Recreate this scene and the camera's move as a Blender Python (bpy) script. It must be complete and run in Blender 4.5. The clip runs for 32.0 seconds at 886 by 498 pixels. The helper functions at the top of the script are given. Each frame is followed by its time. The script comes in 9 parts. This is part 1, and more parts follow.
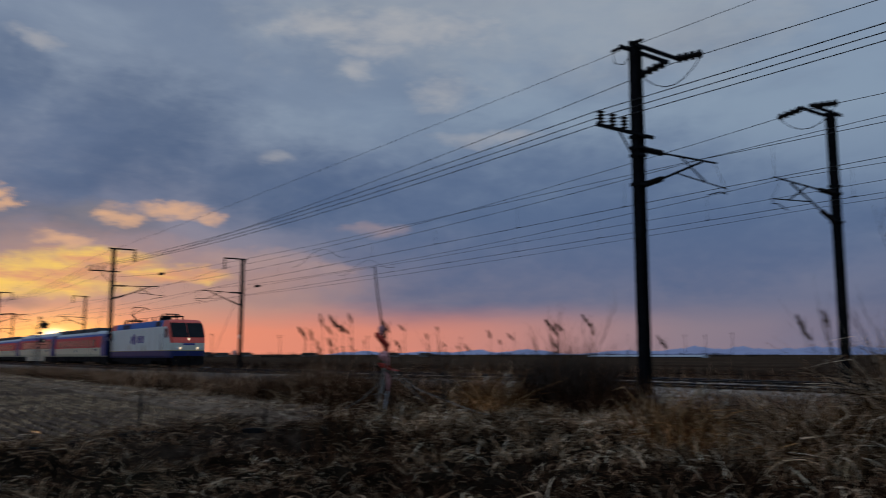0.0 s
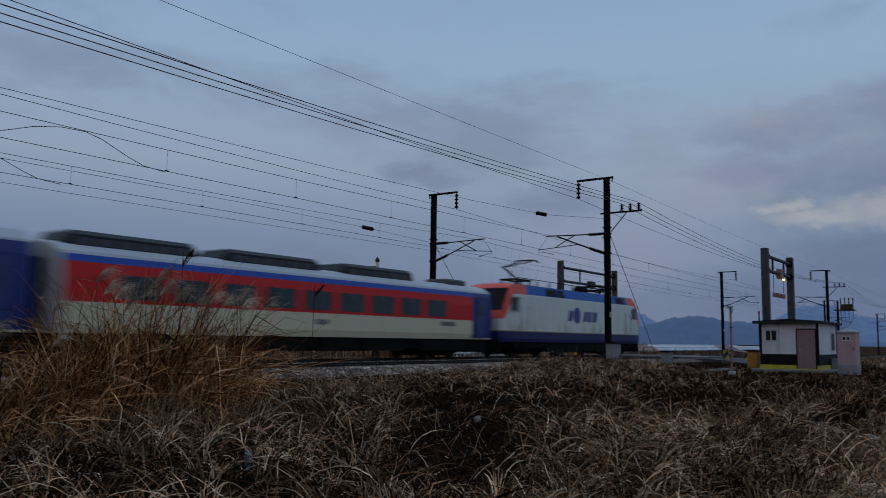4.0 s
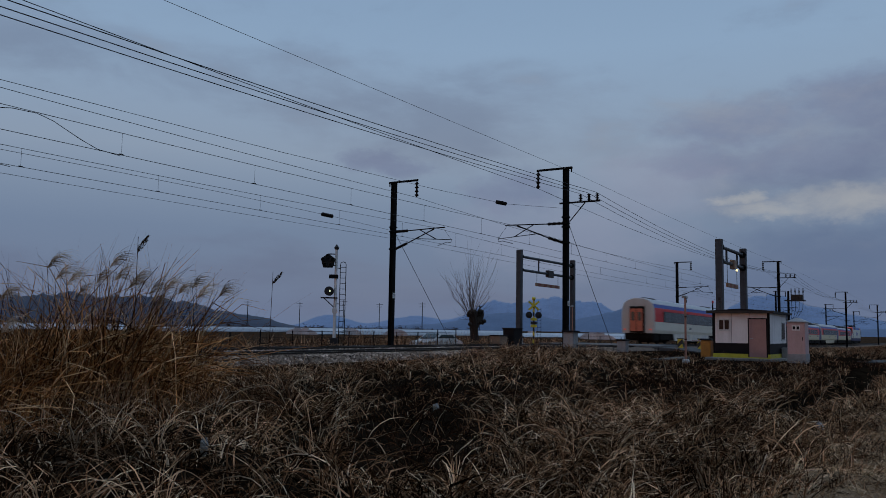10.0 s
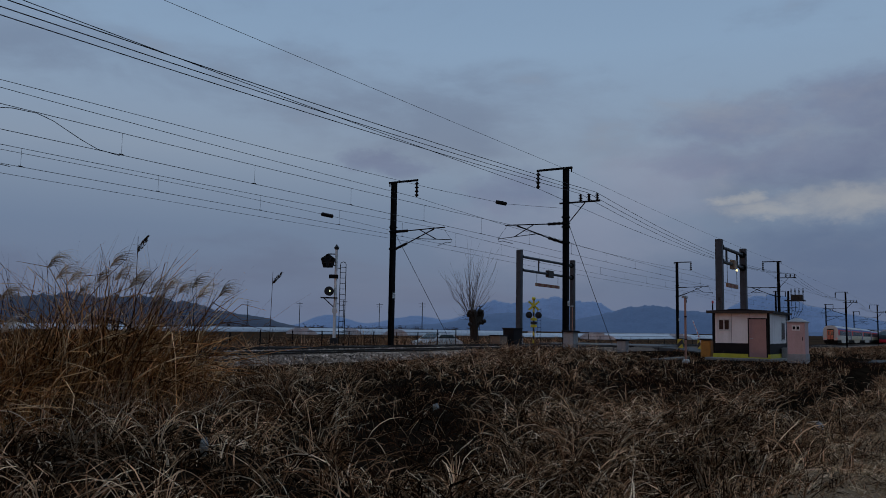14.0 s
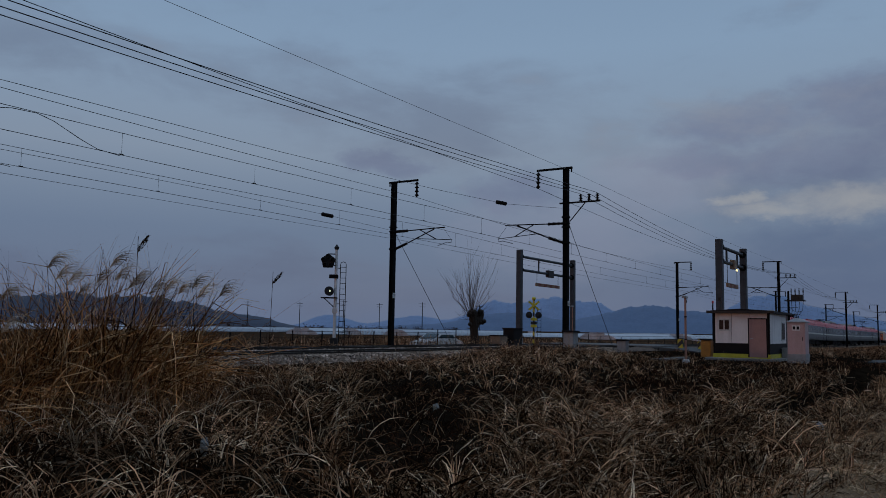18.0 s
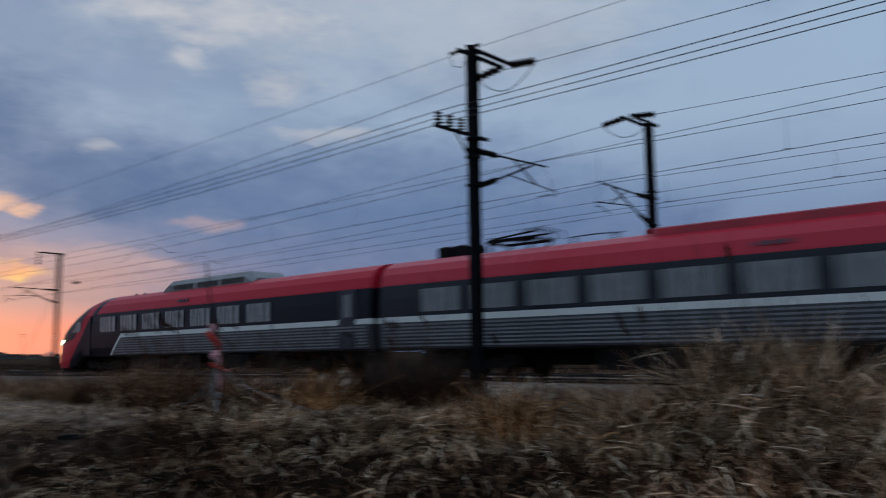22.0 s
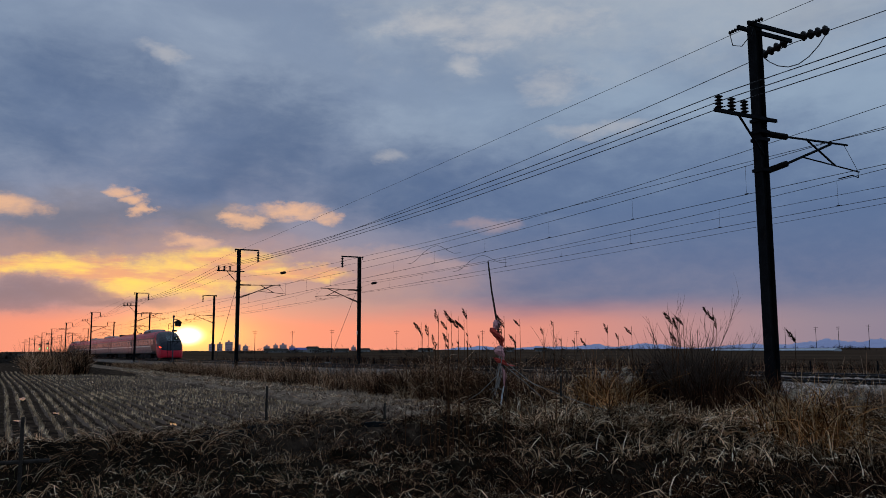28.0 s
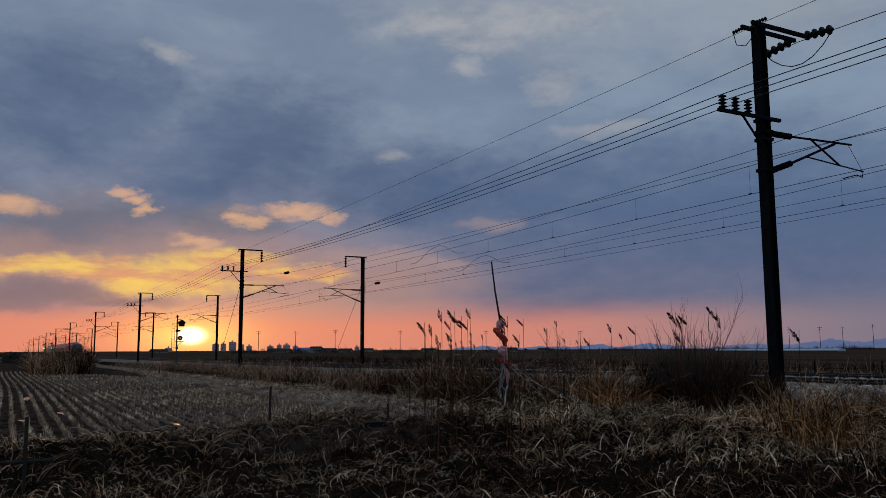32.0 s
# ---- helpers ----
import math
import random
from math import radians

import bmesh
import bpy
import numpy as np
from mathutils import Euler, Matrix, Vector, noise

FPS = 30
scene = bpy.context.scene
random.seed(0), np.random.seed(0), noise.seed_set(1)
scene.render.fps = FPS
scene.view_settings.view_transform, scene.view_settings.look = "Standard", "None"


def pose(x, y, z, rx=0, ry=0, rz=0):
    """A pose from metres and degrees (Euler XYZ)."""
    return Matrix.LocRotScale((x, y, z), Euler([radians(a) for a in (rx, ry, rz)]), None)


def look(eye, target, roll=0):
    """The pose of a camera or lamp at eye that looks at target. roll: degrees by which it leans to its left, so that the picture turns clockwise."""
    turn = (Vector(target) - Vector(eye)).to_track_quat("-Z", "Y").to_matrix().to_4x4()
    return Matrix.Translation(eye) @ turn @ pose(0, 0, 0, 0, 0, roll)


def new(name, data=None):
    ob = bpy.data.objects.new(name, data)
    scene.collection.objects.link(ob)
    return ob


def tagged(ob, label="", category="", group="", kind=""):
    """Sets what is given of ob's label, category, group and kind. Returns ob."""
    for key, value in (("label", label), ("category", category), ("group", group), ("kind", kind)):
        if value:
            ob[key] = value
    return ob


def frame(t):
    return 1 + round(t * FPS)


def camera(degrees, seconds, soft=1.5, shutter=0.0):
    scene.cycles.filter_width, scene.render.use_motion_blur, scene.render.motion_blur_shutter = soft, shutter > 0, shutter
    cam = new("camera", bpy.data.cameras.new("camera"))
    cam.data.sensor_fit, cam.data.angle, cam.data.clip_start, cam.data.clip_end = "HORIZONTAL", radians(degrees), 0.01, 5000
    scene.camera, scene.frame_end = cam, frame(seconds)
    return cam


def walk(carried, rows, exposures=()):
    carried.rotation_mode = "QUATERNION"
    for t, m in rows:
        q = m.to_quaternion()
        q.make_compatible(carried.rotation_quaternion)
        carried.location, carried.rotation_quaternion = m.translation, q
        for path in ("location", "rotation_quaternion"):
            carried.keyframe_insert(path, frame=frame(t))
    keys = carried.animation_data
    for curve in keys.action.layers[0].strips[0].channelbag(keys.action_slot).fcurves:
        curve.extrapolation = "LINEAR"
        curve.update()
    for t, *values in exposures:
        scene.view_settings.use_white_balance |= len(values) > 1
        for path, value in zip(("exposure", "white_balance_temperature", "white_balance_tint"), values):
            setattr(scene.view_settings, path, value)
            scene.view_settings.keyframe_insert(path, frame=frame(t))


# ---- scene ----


# ======== camera ========
EYE = (0.0, 0.0, 1.55)
cam = camera(57.07, 32.0, soft=0.6, shutter=0.6)


def aim(yaw, pitch, roll):
    """Heading from +y towards +x, tilt and lean, in degrees."""
    a, p = radians(yaw), radians(pitch)
    way = Vector((math.sin(a) * math.cos(p), math.cos(a) * math.cos(p), math.sin(p)))
    return look(EYE, Vector(EYE) + way, roll)


PAN = [
    (0.0, -53.25, 7.36, 0.0), (0.5, -45.66, 7.35, 0.15), (1.0, -37.71, 7.24, 0.21), (1.5, -24.17, 7.16, 0.2),
    (2.0, -7.87, 7.12, 0.4), (2.2, 0.48, 7.18, 0.4), (2.4, 8.96, 7.27, 0.3), (2.5, 13.25, 7.3, 0.3), (2.6, 17.86, 7.4, 0.3),
    (3.1, 40.25, 7.5, 0.5), (3.5, 50.68, 7.10, 0.79), (4.0, 54.52, 6.41, 0.73), (4.5, 56.05, 6.04, 0.75),
    (5.5, 57.15, 5.7, 0.9), (6.5, 57.36, 5.62, 0.94), (7.0, 57.37, 5.62, 0.95), (18.5, 57.37, 5.62, 0.97), (19.0, 57.23, 5.63, 0.97),
    (19.3, 56.08, 5.73, 0.8), (19.5, 52.15, 5.81, 0.72), (19.6, 49.26, 5.85, 0.7), (19.9, 39.61, 5.88, 0.7),
    (20.0, 36.27, 5.90, 0.7), (20.3, 27.50, 5.85, 0.5), (20.5, 20.75, 5.8, 0.2), (20.8, 7.1, 5.8, -0.3), (21.0, -3.35, 5.8, -0.6), (21.2, -13.01, 5.91, -0.77),
    (21.5, -24.72, 6.38, -0.9), (22.0, -41.77, 7.11, -0.76), (22.3, -47.30, 7.3, -0.7), (22.5, -50.63, 7.34, -0.7),
    (23.0, -55.37, 7.37, -0.73), (23.5, -57.16, 7.32, -0.61), (24.0, -58.35, 7.24, -0.55), (25.0, -59.86, 7.15, -0.41),
    (25.5, -60.31, 7.09, -0.35), (26.5, -60.85, 7.05, -0.32), (27.5, -61.15, 7.03, -0.30), (28.5, -61.31, 7.03, -0.28), (30.0, -61.42, 7.03, -0.28), (32.0, -61.48, 7.03, -0.28),
]
# the camera's own brightening and darkening, in stops
STOPS = [(0.0, 0.08), (1.0, 0.1), (2.0, 0.0), (3.0, 0.2), (4.0, 0.22), (8.0, 0.22), (9.0, 0.15), (13.0, 0.06), (17.0, -0.1), (19.0, -0.06), (20.0, 0.0), (21.0, 0.38), (22.0, 0.58), (23.0, 0.48), (25.0, 0.44), (28.0, 0.36), (30.0, 0.12), (32.0, 0.05)]
walk(cam, [(t, aim(y, p, r)) for t, y, p, r in PAN], STOPS)


# ======== world and sun ========
SUN_AZ, SUN_EL = radians(-78.6), radians(1.0)
SUN_WAY = Vector((math.sin(SUN_AZ) * math.cos(SUN_EL), math.cos(SUN_AZ) * math.cos(SUN_EL), math.sin(SUN_EL)))


class Nodes:
    """Short hand for building node trees out of arithmetic."""

    def __init__(self, tree):
        self.t = tree

    def node(self, kind, operation=None, data_type=None, blend_type=None, interpolation_type=None):
        n = self.t.nodes.new(kind)
        if operation:
            n.operation = operation
        if data_type:
            n.data_type = data_type
        if blend_type:
            n.blend_type = blend_type
        if interpolation_type:
            n.interpolation_type = interpolation_type
        return n

    def put(self, sock, v):
        if hasattr(v, "is_output"):
            self.t.links.new(v, sock)
        elif v is not None:
            sock.default_value = v

    def m(self, op, a, b=None, c=None):
        n = self.node("ShaderNodeMath", operation=op)
        for s, v in zip(n.inputs, (a, b, c)):
            self.put(s, v)
        return n.outputs[0]

    def add(self, a, b):
        return self.m("ADD", a, b)

    def sub(self, a, b):
        return self.m("SUBTRACT", a, b)

    def mul(self, a, b):
        return self.m("MULTIPLY", a, b)

    def gt(self, a, b):
        return self.m("GREATER_THAN", a, b)

    def lt(self, a, b):
        return self.m("LESS_THAN", a, b)

    def step(self, x, a, b, lo=0.0, hi=1.0):
        n = self.node("ShaderNodeMapRange", interpolation_type="SMOOTHSTEP")
        for i, v in enumerate((x, a, b, lo, hi)):
            self.put(n.inputs[i], v)
        return n.outputs[0]

    def mix(self, f, a, b):
        n = self.node("ShaderNodeMix", data_type="RGBA")
        self.put(n.inputs[0], f)
        self.put(n.inputs[6], a if hasattr(a, "is_output") else (*a, 1))
        self.put(n.inputs[7], b if hasattr(b, "is_output") else (*b, 1))
        return n.outputs[2]

    def addc(self, a, b, f=1.0):
        n = self.node("ShaderNodeMix", data_type="RGBA", blend_type="ADD")
        self.put(n.inputs[0], f)
        self.put(n.inputs[6], a if hasattr(a, "is_output") else (*a, 1))
        self.put(n.inputs[7], b if hasattr(b, "is_output") else (*b, 1))
        return n.outputs[2]

    def noise(self, vec, scale, detail=4.0, rough=0.55, distort=0.0):
        n = self.node("ShaderNodeTexNoise")
        self.put(n.inputs["Vector"], vec)
        n.inputs["Scale"].default_value, n.inputs["Detail"].default_value, n.inputs["Roughness"].default_value = scale, detail, rough
        n.inputs["Distortion"].default_value = distort
        return n.outputs[0]

    def ramp(self, f, stops, mode="LINEAR"):
        n = self.node("ShaderNodeValToRGB")
        n.color_ramp.interpolation = mode
        el = n.color_ramp.elements
        while len(el) < len(stops):
            el.new(0.5)
        for e, (p, c) in zip(el, stops):
            e.position, e.color = p, (*c, 1)
        self.put(n.inputs[0], f)
        return n.outputs[0]

    def vec(self, x, y, z):
        n = self.node("ShaderNodeCombineXYZ")
        for s, v in zip(n.inputs, (x, y, z)):
            self.put(s, v)
        return n.outputs[0]

    def scaled(self, vec, s, loc=(0, 0, 0)):
        n = self.node("ShaderNodeMapping")
        self.put(n.inputs[0], vec)
        n.inputs["Scale"].default_value, n.inputs["Location"].default_value = s, loc
        return n.outputs[0]


def build_world():
    w = bpy.data.worlds.new("evening_sky")
    scene.world = w
    w.use_nodes = True
    nt = w.node_tree
    nt.nodes.clear()
    k = Nodes(nt)
    out, bg = k.node("ShaderNodeOutputWorld"), k.node("ShaderNodeBackground")
    nt.links.new(bg.outputs[0], out.inputs[0])
    d = k.node("ShaderNodeTexCoord").outputs["Generated"]
    sep = k.node("ShaderNodeSeparateXYZ")
    nt.links.new(d, sep.inputs[0])
    x, y, z = sep.outputs
    # clear evening sky
    sky = k.node("ShaderNodeTexSky")
    sky.sky_type, sky.sun_disc, sky.sun_elevation, sky.sun_rotation = "NISHITA", False, radians(2.0), SUN_AZ
    nt.links.new(d, sky.inputs[0])
    # cosine of the turn away from the sun, along the ground
    flat = k.m("SQRT", k.add(k.mul(x, x), k.mul(y, y)))
    c = k.m("DIVIDE", k.add(k.mul(x, math.sin(SUN_AZ)), k.mul(y, math.cos(SUN_AZ))), k.m("MAXIMUM", flat, 0.02))
    sunward = k.step(c, -0.25, 0.85)
    # base gradients by height
    east = k.ramp(k.step(z, -0.02, 0.6), [(0.0, (0.120, 0.164, 0.265)), (0.12, (0.136, 0.190, 0.296)), (0.30, (0.222, 0.285, 0.385)), (0.6, (0.225, 0.325, 0.465)), (1.0, (0.18, 0.28, 0.43))])
    west = k.ramp(k.step(z, -0.02, 0.6), [(0.0, (0.115, 0.125, 0.215)), (0.10, (0.105, 0.132, 0.235)), (0.22, (0.108, 0.166, 0.28)), (0.45, (0.20, 0.268, 0.365)), (1.0, (0.20, 0.25, 0.34))])
    base = k.mix(sunward, east, west)
    base = k.addc(base, sky.outputs[0], 0.012)
    # cloud fields, drawn out along the horizon
    cz = k.m("ADD", k.m("MAXIMUM", z, 0.0), 0.16)
    cv = k.node("ShaderNodeCombineXYZ")
    k.put(cv.inputs[0], k.m("DIVIDE", x, cz))
    k.put(cv.inputs[1], k.m("DIVIDE", y, cz))
    field = cv.outputs[0]
    big = k.noise(field, 0.55, 5, 0.5, 0.3)
    fine = k.noise(k.scaled(d, (1, 1, 2.2), (0.9, 2.1, 0.2)), 4.0, 7, 0.55, 0.3)
    puff = k.noise(k.scaled(d, (1, 1, 2.6), (3.1, 0.7, 0.4)), 5.2, 7, 0.58, 0.25)
    rag = k.add(k.mul(k.noise(k.scaled(d, (1, 1, 2.0), (1.7, 2.9, 0.8)), 13.0, 8, 0.62, 0.5), 0.65), k.mul(k.noise(k.scaled(d, (1, 1, 2.4), (0.4, 1.1, 2.3)), 34.0, 6, 0.62, 0.3), 0.35))
    az = k.add(k.mul(k.m("ARCTAN2", x, y), 180 / math.pi), k.mul(k.sub(k.noise(k.scaled(d, (1, 1, 1.6), (5.1, 0.3, 0.4)), 8.0, 6, 0.6), 0.5), 22.0))
    el = k.add(k.mul(k.m("ARCSINE", z), 180 / math.pi), k.mul(k.sub(k.noise(k.scaled(d, (1, 1, 1.6), (0.2, 4.3, 1.4)), 9.0, 6, 0.6), 0.5), 7.0))

    az_calm = k.add(k.mul(k.m("ARCTAN2", x, y), 180 / math.pi), k.mul(k.sub(k.noise(k.scaled(d, (1, 1, 2.0), (2.1, 0.9, 0.7)), 10.0, 6, 0.6), 0.5), 7.0))
    el_calm = k.add(k.mul(k.m("ARCSINE", z), 180 / math.pi), k.mul(k.sub(k.noise(k.scaled(d, (1, 1, 2.0), (1.2, 3.3, 0.4)), 11.0, 7, 0.62), 0.5), 3.0))

    def cloud_at(a0, e0, wa, we, ragged=1.3, soft=0.55, calm=False):
        """One cloud round a bearing and a height in degrees, with torn edges."""
        u, v = k.mul(k.sub(az_calm if calm else az, a0), 1 / wa), k.mul(k.sub(el_calm if calm else el, e0), 1 / we)
        r = k.add(k.add(k.mul(u, u), k.mul(v, v)), k.mul(k.sub(rag, 0.5), 14.0 * ragged))
        return k.step(r, 1.0 + soft, 0.6 - soft)

    def layer_of(clouds, ragged=1.3, soft=0.55, calm=False):
        f = None
        for c4 in clouds:
            g = cloud_at(*c4, ragged, soft, calm)
            f = g if f is None else k.m("MAXIMUM", f, g)
        return f

    dark = k.step(k.add(k.mul(big, 0.65), k.mul(puff, 0.45)), 0.50, 0.66)
    cloud_w = k.mix(k.step(fine, 0.3, 0.7), (0.047, 0.082, 0.174), (0.096, 0.148, 0.262))
    cloud_e = k.mix(k.step(fine, 0.3, 0.7), (0.105, 0.122, 0.195), (0.165, 0.19, 0.265))
    cloud = k.mix(sunward, cloud_e, cloud_w)
    base = k.mix(k.mul(dark, k.add(k.mul(sunward, -0.05), 0.42)), base, cloud)
    # the heavy masses in the west, and the ones over the crossing
    heavy = layer_of([(-86, 15.4, 9, 4.4), (-74.5, 14.2, 9, 4.2), (-79.5, 11.4, 4.5, 2.4), (-65, 11.8, 7.5, 2.8), (-96, 14, 8, 5)], 0.16, 0.95, True)
    base = k.mix(k.mul(heavy, 0.9), base, k.mix(k.step(fine, 0.35, 0.65), (0.068, 0.108, 0.200), (0.106, 0.150, 0.250)))
    grey = layer_of([(-87, 7.9, 8.0, 2.3), (-77.5, 8.6, 4.0, 1.2), (-95, 7, 6, 3)], 0.2, 0.9, True)
    base = k.mix(k.mul(grey, 0.8), base, k.mix(k.step(fine, 0.4, 0.65), (0.135, 0.140, 0.185), (0.235, 0.205, 0.215)))
    soft_w = layer_of([(-46, 9.5, 15, 5.5), (-36, 8.0, 12, 4.0)], 0.2, 0.95)
    base = k.mix(k.mul(soft_w, 0.7), base, (0.066, 0.108, 0.212))
    over = layer_of([(77, 13.9, 5.0, 1.5), (84.5, 14.6, 4.0, 2.0), (74.7, 11.6, 4.2, 1.0), (82.5, 11.2, 6.0, 1.5), (53.2, 11.5, 2.6, 0.8), (62.5, 9.8, 2.8, 1.5), (90, 12.5, 5, 2.5)], 0.22, 0.95, True)
    base = k.mix(k.mul(over, 0.62), base, k.mix(k.step(fine, 0.35, 0.65), (0.112, 0.142, 0.245), (0.155, 0.180, 0.285)))
    low_e = layer_of([(85, 5.2, 9, 2.0), (86, 3.0, 15, 2.2)], 0.12, 0.95, True)
    base = k.mix(k.mul(low_e, 0.6), base, (0.086, 0.126, 0.226))
    # pale lit clouds
    pale = k.mul(k.step(k.add(k.mul(puff, 0.6), k.mul(fine, 0.4)), 0.55, 0.74), k.step(z, 0.03, 0.16))
    base = k.mix(k.mul(pale, k.add(k.mul(sunward, -0.15), 0.5)), base, k.mix(sunward, (0.30, 0.33, 0.385), (0.34, 0.365, 0.40)))
    veil = layer_of([(-52, 26, 16, 6.0), (-38, 24, 12, 5.0)], 0.25, 1.2)
    base = k.mix(k.mul(veil, 0.5), base, (0.36, 0.385, 0.41))
    cream = layer_of([(-55.3, 22.3, 4.5, 0.9), (-59.3, 19.6, 1.1, 0.55), (-52.6, 18.2, 2.0, 0.8), (-65.6, 13.4, 1.1, 0.45), (-80.6, 19.6, 1.3, 0.4), (-50, 15.0, 3.0, 0.5), (-61.5, 22.5, 3.0, 0.8), (-58.5, 21.0, 2.2, 0.5)], 0.55, 2.0, True)
    base = k.mix(k.mul(cream, 0.5), base, (0.47, 0.45, 0.44))
    cream_e = layer_of([(80.9, 8.2, 3.6, 0.55), (84.0, 8.5, 3.6, 1.0), (89, 8.6, 4, 1.1), (77.8, 8.9, 1.6, 0.35)], 0.3, 1.5, True)
    base = k.mix(k.mul(cream_e, 0.72), base, (0.38, 0.385, 0.39))
    haze_e = layer_of([(71.5, 9.6, 4.5, 2.8), (66, 6.5, 8, 2.6)], 0.12, 0.95, True)
    base = k.mix(k.mul(haze_e, 0.4), base, (0.285, 0.30, 0.395))
    # warm glow low over the western horizon
    near_sun = k.step(c, 0.72, 0.99)
    wob = k.mul(k.sub(k.noise(k.scaled(d, (1, 1, 6)), 6.0, 5), 0.5), 0.02)
    zz = k.add(z, wob)
    band = k.mul(k.step(zz, 0.066, 0.026), k.step(c, 0.45, 1.0))
    band_col = k.mix(near_sun, (0.325, 0.228, 0.235), (0.74, 0.245, 0.155))
    base = k.mix(k.mul(band, 0.93), base, band_col)
    wash = layer_of([(-78, 5.2, 11, 2.6), (-69, 4.4, 9, 2.4), (-88, 5.4, 8, 1.8)], 0.12, 0.95, True)
    base = k.mix(k.mul(wash, 0.55), base, (0.50, 0.275, 0.20))
    # broken bright layer above the band, a grey bar across it, and lit rims of the heavy masses
    streak = k.noise(k.scaled(d, (1, 1, 6.0)), 11.0, 7, 0.6)
    layer = layer_of([(-79.5, 4.9, 5.2, 1.15), (-87.5, 5.2, 6.5, 0.7), (-75.4, 6.1, 3.2, 0.75), (-82.5, 5.3, 4.0, 0.9), (-71.0, 5.3, 3.4, 0.5)], 0.26, 1.1, True)
    base = k.mix(k.mul(layer, 0.92), base, k.mix(k.step(streak, 0.38, 0.6), (0.72, 0.33, 0.16), (0.93, 0.60, 0.12)))
    bar_w = layer_of([(-88.5, 3.45, 5.5, 0.85), (-83.0, 3.1, 4.0, 0.45), (-96, 3.4, 5, 1.0)], 0.16, 0.9, True)
    base = k.mix(k.mul(bar_w, 0.85), base, (0.215, 0.150, 0.165))
    rims = layer_of([(-89.6, 9.0, 1.5, 0.7), (-83.6, 10.5, 0.8, 0.35), (-82.6, 9.9, 0.6, 0.35), (-81.7, 9.3, 0.45, 0.5), (-72.4, 9.5, 2.6, 0.38), (-75.6, 8.9, 0.9, 0.35), (-78.5, 7.2, 1.8, 0.35), (-69.6, 9.2, 0.9, 0.3)], 0.42, 1.6, True)
    base = k.mix(k.mul(rims, 0.85), base, (0.74, 0.42, 0.24))
    blush = layer_of([(-58.4, 8.6, 1.6, 0.5), (-66, 6.6, 3.0, 0.6), (-62.5, 6.0, 2.0, 0.4)], 0.4, 1.6, True)
    base = k.mix(k.mul(blush, 0.5), base, (0.42, 0.29, 0.27))
    # the glare round the sun and its disc
    sa = k.sub(k.mul(k.m("ARCTAN2", x, y), 180 / math.pi), math.degrees(SUN_AZ))
    se = k.sub(k.mul(k.m("ARCSINE", z), 180 / math.pi), 1.0)

    def halo(wa, up, power):
        """Light round the sun, drawn out along the horizon."""
        u, v = k.mul(sa, 1 / wa), k.mul(se, 1 / up)
        return k.m("EXPONENT", k.mul(k.m("POWER", k.add(k.mul(u, u), k.mul(v, v)), power), -1.0))

    base = k.addc(base, (0.22, 0.075, 0.0), halo(8.0, 2.8, 0.8))
    base = k.addc(base, (0.60, 0.46, 0.02), halo(3.2, 1.2, 0.9))
    base = k.addc(base, (1.6, 1.7, 1.3), halo(0.85, 0.5, 1.6))
    # the sky brightens towards the zenith
    lift = k.node("ShaderNodeMix", data_type="RGBA", blend_type="MULTIPLY")
    k.put(lift.inputs[0], 1.0)
    k.put(lift.inputs[6], base)
    g = k.step(z, 0.42, 0.95, 1.0, 1.7)
    cc = k.node("ShaderNodeCombineXYZ")
    for i in range(3):
        k.put(cc.inputs[i], g)
    k.put(lift.inputs[7], cc.outputs[0])
    base = lift.outputs[2]
    nt.links.new(base, bg.inputs[0])
    bg.inputs[1].default_value = 1.0


build_world()
sun_data = bpy.data.lights.new("sun", "SUN")
sun_data.energy, sun_data.angle, sun_data.color = 0.13, radians(1.5), (1.0, 0.47, 0.22)
sun = new("sun", sun_data)
sun.matrix_world = look((0, 0, 40), Vector((0, 0, 40)) - SUN_WAY)

# ======== materials ========


